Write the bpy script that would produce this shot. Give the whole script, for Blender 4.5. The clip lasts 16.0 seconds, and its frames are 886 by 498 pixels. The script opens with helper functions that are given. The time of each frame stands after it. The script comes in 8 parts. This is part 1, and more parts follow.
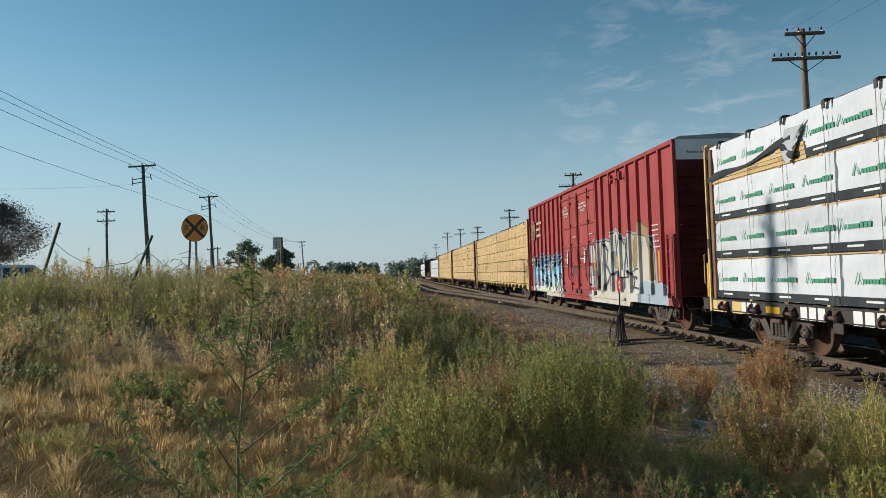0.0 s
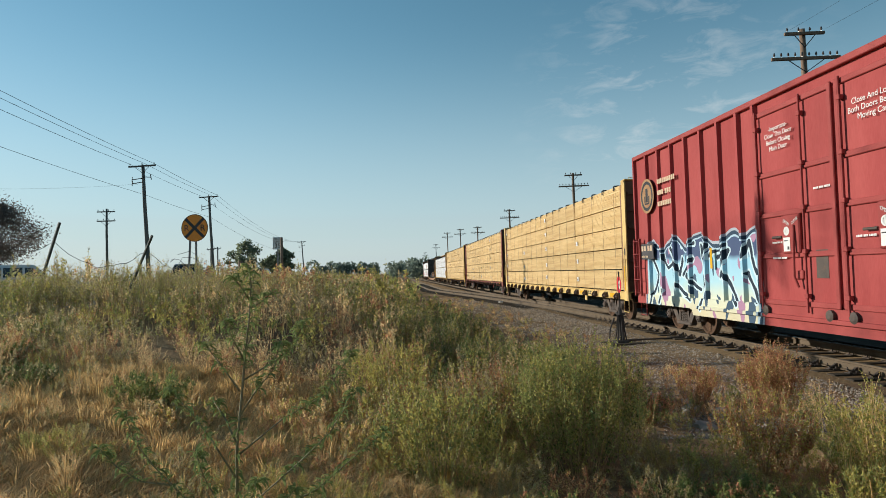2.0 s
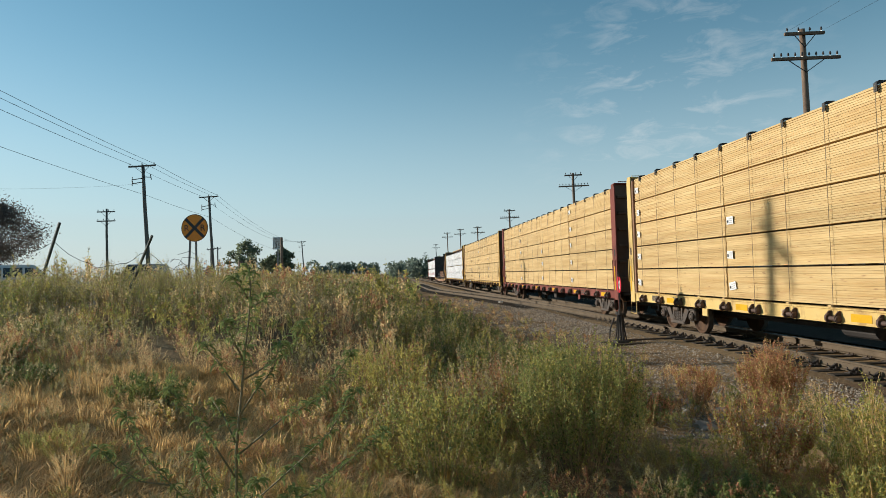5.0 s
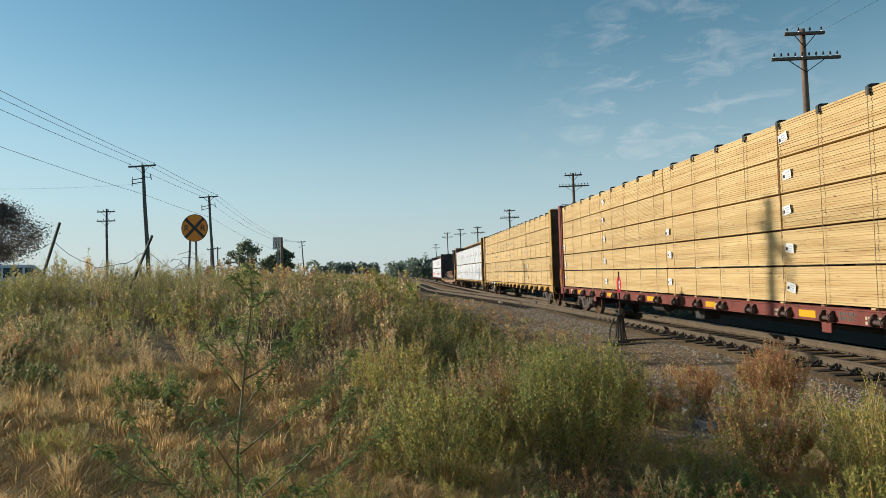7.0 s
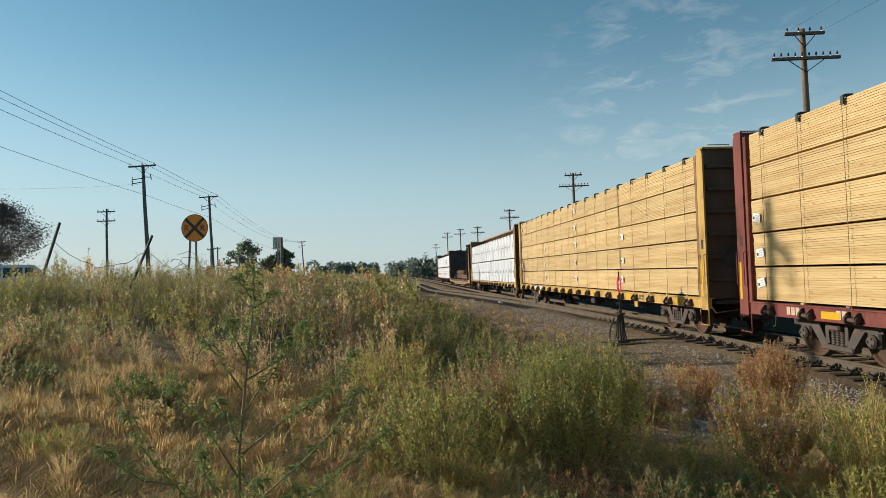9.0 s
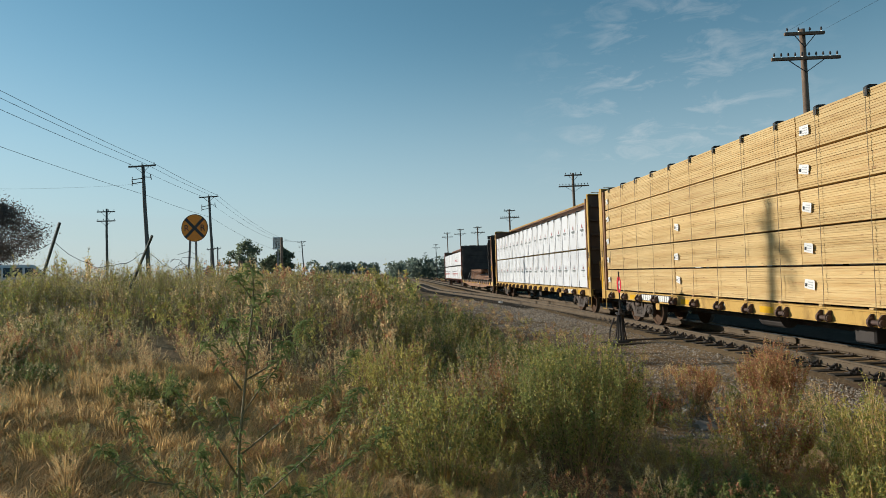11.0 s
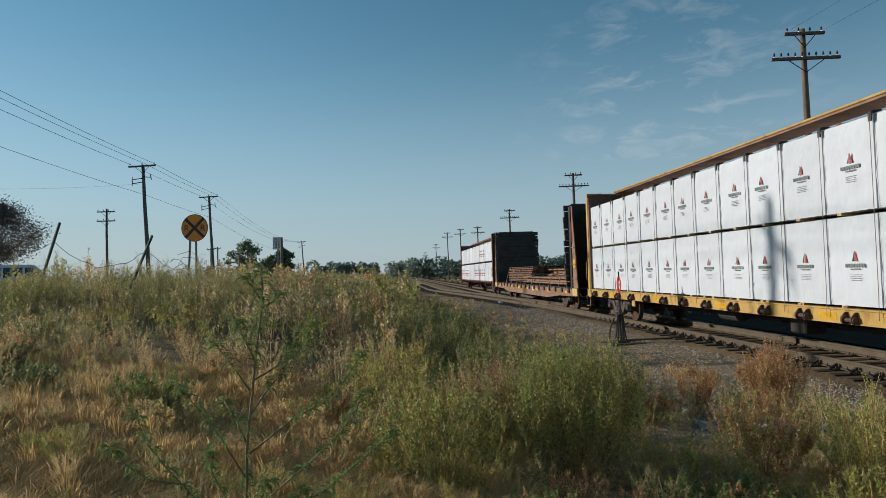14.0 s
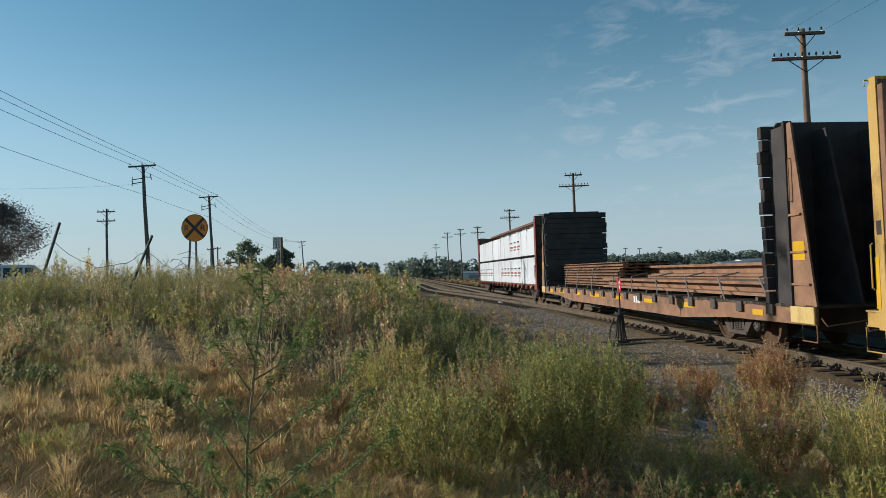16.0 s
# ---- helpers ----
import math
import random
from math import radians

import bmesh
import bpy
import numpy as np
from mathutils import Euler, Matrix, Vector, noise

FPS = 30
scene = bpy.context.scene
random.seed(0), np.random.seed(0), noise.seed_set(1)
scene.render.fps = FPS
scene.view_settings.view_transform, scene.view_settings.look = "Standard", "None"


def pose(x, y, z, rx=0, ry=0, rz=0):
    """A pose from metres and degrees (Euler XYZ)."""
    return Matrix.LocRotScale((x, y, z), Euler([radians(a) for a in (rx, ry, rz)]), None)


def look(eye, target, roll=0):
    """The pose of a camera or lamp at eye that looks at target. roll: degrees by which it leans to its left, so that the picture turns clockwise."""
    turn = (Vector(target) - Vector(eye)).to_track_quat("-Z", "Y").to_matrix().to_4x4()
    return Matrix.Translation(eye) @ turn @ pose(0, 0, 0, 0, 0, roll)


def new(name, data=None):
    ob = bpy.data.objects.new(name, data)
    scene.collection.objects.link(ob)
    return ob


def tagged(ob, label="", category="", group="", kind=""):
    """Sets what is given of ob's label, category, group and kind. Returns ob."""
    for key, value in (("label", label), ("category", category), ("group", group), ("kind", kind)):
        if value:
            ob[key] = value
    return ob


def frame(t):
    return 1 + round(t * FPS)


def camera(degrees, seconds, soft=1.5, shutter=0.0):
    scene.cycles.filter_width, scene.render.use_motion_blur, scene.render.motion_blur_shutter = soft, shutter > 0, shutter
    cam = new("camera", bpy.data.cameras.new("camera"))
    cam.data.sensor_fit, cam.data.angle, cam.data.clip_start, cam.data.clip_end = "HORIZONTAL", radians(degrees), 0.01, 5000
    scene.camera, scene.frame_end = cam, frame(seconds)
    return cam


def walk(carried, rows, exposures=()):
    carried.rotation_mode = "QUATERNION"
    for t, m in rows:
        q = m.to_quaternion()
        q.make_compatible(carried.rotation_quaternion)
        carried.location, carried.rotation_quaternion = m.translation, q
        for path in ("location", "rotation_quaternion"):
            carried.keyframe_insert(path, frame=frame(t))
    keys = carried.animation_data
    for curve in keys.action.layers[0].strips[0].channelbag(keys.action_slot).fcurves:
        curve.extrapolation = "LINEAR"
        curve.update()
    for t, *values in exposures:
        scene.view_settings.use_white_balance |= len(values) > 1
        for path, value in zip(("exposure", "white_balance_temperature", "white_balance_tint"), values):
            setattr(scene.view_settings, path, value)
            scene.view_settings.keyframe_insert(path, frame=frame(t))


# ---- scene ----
# camera: it stands still on a tripod
EYE = (0.0, 0.0, 1.8175)
cam = camera(68.57, 16.0, soft=0.7)
STAND = look(EYE, (0.0, 100.0, EYE[2] + 100 * math.tan(0.036139)), -1.722)
walk(cam, [(0.0, STAND), (16.0, STAND)], exposures=[(0.0, 0.21, 6200, 10), (1.0, 0.36, 6350, 10), (2.5, 0.44, 6500, 10), (9.0, 0.41, 6500, 10), (11.5, 0.23, 6350, 10), (12.5, 0.08, 6200, 10), (14.5, 0.05, 6100, 10), (16.0, 0.22, 6100, 10)])

# ---- light ----
SUN_AZ, SUN_EL = -66.0, 16.0  # degrees: left of the view, above the horizon
world = bpy.data.worlds.new("sky")
scene.world = world
world.use_nodes = True
wn, wl = world.node_tree.nodes, world.node_tree.links
wn.clear()
sky = wn.new("ShaderNodeTexSky")
sky.sky_type, sky.sun_disc = "NISHITA", False
sky.sun_elevation, sky.sun_rotation = radians(SUN_EL), radians(SUN_AZ)
sky.altitude, sky.air_density, sky.dust_density, sky.ozone_density = 900, 1.0, 0.22, 1.2
back = wn.new("ShaderNodeBackground")
back.inputs["Strength"].default_value = 0.087
wout = wn.new("ShaderNodeOutputWorld")
# thin cirrus high over the track
tc = wn.new("ShaderNodeTexCoord")
mp = wn.new("ShaderNodeMapping")
mp.inputs["Rotation"].default_value = (0.0, radians(-16), radians(24))
mp.inputs["Scale"].default_value = (9.0, 9.0, 25.0)
cn = wn.new("ShaderNodeTexNoise")
cn.inputs["Scale"].default_value, cn.inputs["Detail"].default_value, cn.inputs["Roughness"].default_value = 1.6, 9.0, 0.62
cn.inputs["Distortion"].default_value = 0.6
cr = wn.new("ShaderNodeMapRange")
cr.inputs["From Min"].default_value, cr.inputs["From Max"].default_value = 0.50, 0.80
dist = wn.new("ShaderNodeVectorMath")
dist.operation = "DISTANCE"
dist.inputs[1].default_value = Vector((0.36, 1.0, 0.245)).normalized()
fall = wn.new("ShaderNodeMapRange")
fall.inputs["From Min"].default_value, fall.inputs["From Max"].default_value = 0.24, 0.02
cmul = wn.new("ShaderNodeMath")
cmul.operation = "MULTIPLY"
cmul2 = wn.new("ShaderNodeMath")
cmul2.operation, cmul2.inputs[1].default_value = "MULTIPLY", 0.50
cmix = wn.new("ShaderNodeMix")
cmix.data_type = "RGBA"
cmix.inputs[7].default_value = (7.5, 7.4, 7.2, 1)
wl.new(tc.outputs["Generated"], mp.inputs["Vector"])
wl.new(mp.outputs["Vector"], cn.inputs["Vector"])
wl.new(cn.outputs["Fac"], cr.inputs["Value"])
wl.new(tc.outputs["Generated"], dist.inputs[0])
wl.new(dist.outputs["Value"], fall.inputs["Value"])
wl.new(cr.outputs["Result"], cmul.inputs[0])
wl.new(fall.outputs["Result"], cmul.inputs[1])
wl.new(cmul.outputs[0], cmul2.inputs[0])
wl.new(cmul2.outputs[0], cmix.inputs[0])
tone = wn.new("ShaderNodeHueSaturation")
tone.inputs["Saturation"].default_value = 1.16
tone.inputs["Hue"].default_value = 0.474
wl.new(sky.outputs["Color"], tone.inputs["Color"])
# pale haze low over the horizon
sep = wn.new("ShaderNodeSeparateXYZ")
wl.new(tc.outputs["Generated"], sep.inputs[0])
hz = wn.new("ShaderNodeMapRange")
hz.interpolation_type = "SMOOTHERSTEP"
hz.inputs["From Min"].default_value, hz.inputs["From Max"].default_value = 0.42, -0.10
hz.inputs["To Min"].default_value, hz.inputs["To Max"].default_value = 0.0, 0.90
wl.new(sep.outputs["Z"], hz.inputs["Value"])
hmix = wn.new("ShaderNodeMix")
hmix.data_type = "RGBA"
hmix.inputs[7].default_value = (4.05, 5.2, 5.75, 1)
wl.new(hz.outputs["Result"], hmix.inputs[0])
wl.new(tone.outputs["Color"], hmix.inputs[6])
wl.new(hmix.outputs[2], cmix.inputs[6])
wl.new(cmix.outputs[2], back.inputs["Color"])
wl.new(back.outputs["Background"], wout.inputs["Surface"])

SUN_DIR = Vector((math.sin(radians(SUN_AZ)) * math.cos(radians(SUN_EL)), math.cos(radians(SUN_AZ)) * math.cos(radians(SUN_EL)), math.sin(radians(SUN_EL))))
sun = new("sun", bpy.data.lights.new("sun", "SUN"))
sun.data.energy, sun.data.angle, sun.data.color = 3.9, radians(0.53), (1.0, 0.925, 0.80)
sun.matrix_world = look(SUN_DIR * 200, (0, 0, 0))

# ---- plan: s runs along the track away from the camera, w across it to the right ----
TH = -0.077373
TRACK_W = 8.9265


def at(s, w):
    return s * math.sin(TH) + w * math.cos(TH), s * math.cos(TH) - w * math.sin(TH)


# local x along the track (away), local y towards the camera's side
TRACK_TURN = 90.0 - math.degrees(TH)


def on_track(s, z=0.0, w=TRACK_W):
    x, y = at(s, w)
    return pose(x, y, z, 0, 0, TRACK_TURN)


def smooth(a, b, x):
    t = min(1.0, max(0.0, (x - a) / (b - a)))
    return t * t * (3 - 2 * t)


def ground_z(s, w):
    """Height of the ground: rail bed at 0, a weedy bank rising to the road."""
    bank = 0.50 + 0.60 * min(1.0, max(0.0, (s - 3.0) / 16.0))
    bank *= 1 - smooth(-4.0, 2.2, w)
    low = -0.28 + 0.20 * (1 - smooth(1.5, 5.0, w)) * (1 - smooth(4, 12, s))
    z = low + (bank - low * (1 - smooth(-4.0, 2.2, w)))
    z += 0.08 * smooth(6.0, 7.4, w) * (1 - smooth(10.4, 11.8, w))
    z -= 0.35 * smooth(11.0, 13.5, w)
    if w < 6.0 and s < 80:
        z += 0.05 * noise.noise((s * 0.7, w * 0.7, 0.0)) + 0.02 * noise.noise((s * 2.3, w * 2.3, 4.0))
    road = smooth(-7.4, -8.6, w) * (1 - smooth(-17.5, -19.0, w)) if w < -7.4 else 0.0
    z = z * (1 - road) + 1.05 * road
    return z


def ground_at(x, y):
    s = x * math.sin(TH) + y * math.cos(TH)
    w = x * math.cos(TH) - y * math.sin(TH)
    return ground_z(s, w)


# ---- materials ----
def nodes_of(name):
    m = bpy.data.materials.new(name)
    m.use_nodes = True
    nt = m.node_tree
    return m, nt.nodes, nt.links, nt.nodes["Principled BSDF"]


def surface(name, a, b, scale=4.0, rough=0.7, metal=0.0, bump=0.15, fine=40.0, stain=None, stain_amount=0.4, stain_scale=1.2, island=0.0, each=0.0, stretch=(1, 1, 1), spec=0.5, through_light=0.0):
    """Two colours mixed by noise at two scales, stains on top, fine relief; island and each: how much pieces differ in brightness."""
    m, n, l, p = nodes_of(name)
    co = n.new("ShaderNodeTexCoord")
    ma = n.new("ShaderNodeMapping")
    ma.inputs["Scale"].default_value = stretch
    l.new(co.outputs["Object"], ma.inputs["Vector"])
    big = n.new("ShaderNodeTexNoise")
    big.inputs["Scale"].default_value, big.inputs["Detail"].default_value = scale, 6.0
    small = n.new("ShaderNodeTexNoise")
    small.inputs["Scale"].default_value, small.inputs["Detail"].default_value = fine, 3.0
    l.new(ma.outputs[0], big.inputs["Vector"])
    l.new(ma.outputs[0], small.inputs["Vector"])
    add = n.new("ShaderNodeMath")
    add.operation = "MULTIPLY_ADD"
    add.inputs[1].default_value = 0.45
    l.new(small.outputs["Fac"], add.inputs[0])
    l.new(big.outputs["Fac"], add.inputs[2])
    ra = n.new("ShaderNodeMapRange")
    ra.inputs["From Min"].default_value, ra.inputs["From Max"].default_value = 0.50, 0.95
    l.new(add.outputs[0], ra.inputs["Value"])
    mix = n.new("ShaderNodeMix")
    mix.data_type = "RGBA"
    mix.inputs[6].default_value, mix.inputs[7].default_value = (*a, 1), (*b, 1)
    l.new(ra.outputs[0], mix.inputs[0])
    out = mix.outputs[2]
    if stain:
        st = n.new("ShaderNodeTexNoise")
        st.inputs["Scale"].default_value, st.inputs["Detail"].default_value, st.inputs["Roughness"].default_value = stain_scale, 8.0, 0.65
        l.new(ma.outputs[0], st.inputs["Vector"])
        sr = n.new("ShaderNodeMapRange")
        sr.inputs["From Min"].default_value, sr.inputs["From Max"].default_value, sr.inputs["To Max"].default_value = 0.52, 0.72, stain_amount
        l.new(st.outputs["Fac"], sr.inputs["Value"])
        m2 = n.new("ShaderNodeMix")
        m2.data_type = "RGBA"
        m2.inputs[7].default_value = (*stain, 1)
        l.new(sr.outputs[0], m2.inputs[0])
        l.new(out, m2.inputs[6])
        out = m2.outputs[2]
    for amount, node, socket in ((island, "ShaderNodeNewGeometry", "Random Per Island"), (each, "ShaderNodeObjectInfo", "Random")):
        if amount:
            g = n.new(node)
            vr = n.new("ShaderNodeMapRange")
            vr.inputs["To Min"].default_value, vr.inputs["To Max"].default_value = 1 - amount, 1 + amount
            l.new(g.outputs[socket], vr.inputs["Value"])
            hs = n.new("ShaderNodeHueSaturation")
            l.new(vr.outputs[0], hs.inputs["Value"])
            l.new(out, hs.inputs["Color"])
            out = hs.outputs[0]
    l.new(out, p.inputs["Base Color"])
    p.inputs["Roughness"].default_value, p.inputs["Metallic"].default_value = rough, metal
    p.inputs["Specular IOR Level"].default_value = spec
    if bump:
        bp = n.new("ShaderNodeBump")
        bp.inputs["Strength"].default_value, bp.inputs["Distance"].default_value = bump, 0.01
        l.new(small.outputs["Fac"], bp.inputs["Height"])
        l.new(bp.outputs[0], p.inputs["Normal"])
    if through_light:
        tr = n.new("ShaderNodeBsdfTranslucent")
        l.new(out, tr.inputs["Color"])
        mx = n.new("ShaderNodeMixShader")
        mx.inputs[0].default_value = through_light
        l.new(p.outputs[0], mx.inputs[1])
        l.new(tr.outputs[0], mx.inputs[2])
        l.new(mx.outputs[0], n["Material Output"].inputs["Surface"])
    return m


M = {
    "yellow": surface("yellow_paint", (0.47, 0.285, 0.075), (0.57, 0.365, 0.115), 1.5, 0.72, stain=(0.16, 0.08, 0.03), stain_amount=0.85, stain_scale=2.6, stretch=(1, 1, 0.45), spec=0.18),
    "brown": surface("oxide_paint", (0.17, 0.045, 0.035), (0.22, 0.065, 0.05), 1.5, 0.72, stain=(0.07, 0.03, 0.02), stain_amount=0.85, stain_scale=2.6, stretch=(1, 1, 0.45), spec=0.18),
    "cream": surface("cream_paint", (0.60, 0.42, 0.15), (0.66, 0.48, 0.20), 1.5, 0.72, stain=(0.22, 0.10, 0.04), stain_amount=0.85, stain_scale=2.6, stretch=(1, 1, 0.45), spec=0.18),
    # grimy brown of the bulkhead ends, with the shade between cars put into it
    "shaded_grime": surface("shaded_grimy_paint", (0.100, 0.068, 0.050), (0.165, 0.112, 0.080), 1.5, 0.85, stain=(0.10, 0.055, 0.03), stain_amount=0.5, spec=0.1),
    # the boxcar's red for its ends, darkened in colour because they face from the sun
    "shaded_red": surface("shaded_red_paint", (0.075, 0.017, 0.019), (0.12, 0.028, 0.028), 1.5, 0.85, stain=(0.03, 0.01, 0.01), stain_amount=0.6, spec=0.1),
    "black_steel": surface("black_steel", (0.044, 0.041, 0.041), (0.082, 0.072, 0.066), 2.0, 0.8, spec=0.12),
    "grime": surface("grimy_steel", (0.045, 0.035, 0.03), (0.09, 0.065, 0.05), 3.0, 0.75, stain=(0.14, 0.075, 0.04), stain_amount=0.6, stain_scale=4),
    "winch": surface("rusty_dark_steel", (0.055, 0.034, 0.026), (0.115, 0.060, 0.042), 6.0, 0.75, stain=(0.16, 0.07, 0.04), stain_amount=0.6, stain_scale=5),
    "rust": surface("rusty_steel", (0.185, 0.092, 0.050), (0.330, 0.170, 0.088), 3.0, 0.8, stain=(0.055, 0.032, 0.022), stain_amount=0.8, island=0.2),
    "red": surface("red_paint", (0.30, 0.045, 0.044), (0.38, 0.074, 0.069), 1.2, 0.72, stain=(0.16, 0.02, 0.02), stain_amount=0.5, stain_scale=0.8, stretch=(1, 1, 0.25), spec=0.18),
    "red_trim": surface("red_trim_paint", (0.26, 0.045, 0.042), (0.35, 0.070, 0.065), 2.0, 0.72, stain=(0.10, 0.02, 0.02), spec=0.18),
    "roof": surface("galvanised_roof", (0.20, 0.19, 0.18), (0.28, 0.27, 0.26), 2.0, 0.45, metal=0.5),
    "lumber": surface("sawn_lumber", (0.47, 0.295, 0.105), (0.63, 0.455, 0.21), 5.0, 0.75, bump=0.2, fine=34, each=0.06, stretch=(0.10, 1, 1.6), stain=(0.40, 0.21, 0.08), stain_amount=0.55, stain_scale=7),
    "wrap": surface("white_wrap", (0.57, 0.58, 0.60), (0.64, 0.65, 0.67), 1.0, 0.7, bump=0.9, fine=9.0, each=0.05, stretch=(1.0, 1.0, 0.55), spec=0.12),
    "wrap_black": surface("dark_wrap_print", (0.040, 0.044, 0.048), (0.07, 0.075, 0.08), 2.0, 0.85, spec=0.06),
    "target_red": surface("target_red", (0.50, 0.025, 0.04), (0.58, 0.04, 0.06), 3.0, 0.8, spec=0.08),
    "green_print": surface("green_print", (0.09, 0.28, 0.18), (0.11, 0.33, 0.21), 3.0, 0.85, spec=0.08),
    "wrap_grey": surface("grey_film", (0.34, 0.35, 0.36), (0.46, 0.47, 0.48), 2.0, 0.6, spec=0.2),
    "dark_print": surface("dark_green_print", (0.19, 0.215, 0.21), (0.24, 0.26, 0.255), 3.0, 0.85, spec=0.06),
    "red_print": surface("red_print", (0.40, 0.08, 0.08), (0.46, 0.11, 0.11), 3.0, 0.85, spec=0.08),
    "grey_print": surface("grey_print", (0.42, 0.43, 0.45), (0.5, 0.5, 0.52), 3.0, 0.85, spec=0.08),
    "white": surface("white_paint", (0.66, 0.66, 0.64), (0.74, 0.74, 0.72), 3.0, 0.7, stain=(0.4, 0.36, 0.3), stain_amount=0.35),
    "strap": surface("steel_cable", (0.20, 0.15, 0.09), (0.34, 0.27, 0.17), 8.0, 0.55, metal=0.3),
    "rubber": surface("black_rubber", (0.015, 0.015, 0.016), (0.03, 0.03, 0.03), 5.0, 0.7),
    "wheel": surface("wheel_steel", (0.06, 0.04, 0.03), (0.13, 0.075, 0.045), 3.0, 0.85, spec=0.1),
    "tread": surface("worn_tread", (0.10, 0.085, 0.07), (0.16, 0.14, 0.12), 3.0, 0.65, metal=0.5),
    "rail": surface("rail_steel", (0.105, 0.080, 0.055), (0.16, 0.122, 0.085), 4.0, 0.8, spec=0.12),
    "tie": surface("weathered_tie", (0.060, 0.050, 0.040), (0.13, 0.105, 0.08), 5.0, 0.9, spec=0.05, stretch=(1, 0.2, 1), each=0.3, bump=0.5),
    "ballast": surface("ballast_stone", (0.19, 0.160, 0.128), (0.42, 0.355, 0.285), 6.0, 0.95, island=0.58, bump=0.4, spec=0.15),
    "pole": surface("pole_wood", (0.12, 0.080, 0.055), (0.23, 0.155, 0.105), 3.0, 0.85, stretch=(4, 4, 0.4), bump=0.5),
    "pole_grey": surface("grey_pole_wood", (0.085, 0.088, 0.082), (0.155, 0.155, 0.145), 3.0, 0.9, stretch=(4, 4, 0.4), bump=0.5, spec=0.1),
    "wire": surface("line_wire", (0.03, 0.03, 0.032), (0.05, 0.05, 0.05), 3.0, 0.5, metal=0.5),
    "sign_orange": surface("sign_orange", (0.78, 0.25, 0.015), (0.84, 0.30, 0.025), 3.0, 0.45),
    "asphalt": surface("asphalt", (0.045, 0.045, 0.046), (0.065, 0.063, 0.06), 2.0, 0.85, fine=120),
    "reflect": surface("yellow_reflector", (0.60, 0.33, 0.02), (0.68, 0.39, 0.03), 4.0, 0.85, spec=0.08, stain=(0.25, 0.13, 0.04)),
    "stencil": surface("dark_stencil", (0.05, 0.04, 0.03), (0.09, 0.07, 0.05), 4.0, 0.6),
    "chain": surface("galvanised_chain", (0.30, 0.29, 0.27), (0.42, 0.41, 0.39), 6.0, 0.45, metal=0.5),
    "emblem": surface("tan_emblem", (0.30, 0.17, 0.09), (0.38, 0.25, 0.14), 5.0, 0.85, spec=0.08, stain=(0.3, 0.05, 0.04), stain_amount=0.6, stain_scale=6),
    "cream_print": surface("cream_print", (0.52, 0.40, 0.28), (0.60, 0.48, 0.34), 5.0, 0.85, spec=0.08, stain=(0.32, 0.05, 0.04), stain_amount=0.7, stain_scale=5),
    "tan_print": surface("tan_print", (0.36, 0.22, 0.14), (0.44, 0.30, 0.20), 5.0, 0.85, spec=0.08, stain=(0.32, 0.05, 0.04), stain_amount=0.7, stain_scale=5),
    "graf_black": surface("spray_black", (0.03, 0.03, 0.035), (0.07, 0.065, 0.07), 3.0, 0.8),
}


def knotty(m):
    """Scatters small brown knots over sawn boards."""
    n, l = m.node_tree.nodes, m.node_tree.links
    p = n["Principled BSDF"]
    below = p.inputs["Base Color"].links[0].from_socket
    co = n.new("ShaderNodeTexCoord")
    place = n.new("ShaderNodeVectorMath")
    place.operation = "ADD"
    info = n.new("ShaderNodeObjectInfo")
    l.new(co.outputs["Object"], place.inputs[0])
    l.new(info.outputs["Random"], place.inputs[1])
    mp_ = n.new("ShaderNodeMapping")
    mp_.inputs["Scale"].default_value = (2.4, 0.0, 12.0)
    l.new(place.outputs[0], mp_.inputs["Vector"])
    vo = n.new("ShaderNodeTexVoronoi")
    vo.inputs["Scale"].default_value = 1.0
    l.new(mp_.outputs[0], vo.inputs["Vector"])
    kr = n.new("ShaderNodeMapRange")
    kr.inputs["From Min"].default_value, kr.inputs["From Max"].default_value, kr.inputs["To Min"].default_value, kr.inputs["To Max"].default_value = 0.07, 0.17, 0.75, 0.0
    l.new(vo.outputs["Distance"], kr.inputs["Value"])
    mx = n.new("ShaderNodeMix")
    mx.data_type = "RGBA"
    mx.inputs[7].default_value = (0.26, 0.13, 0.05, 1)
    l.new(kr.outputs[0], mx.inputs[0])
    l.new(below, mx.inputs[6])
    l.new(mx.outputs[2], p.inputs["Base Color"])


knotty(M["lumber"])


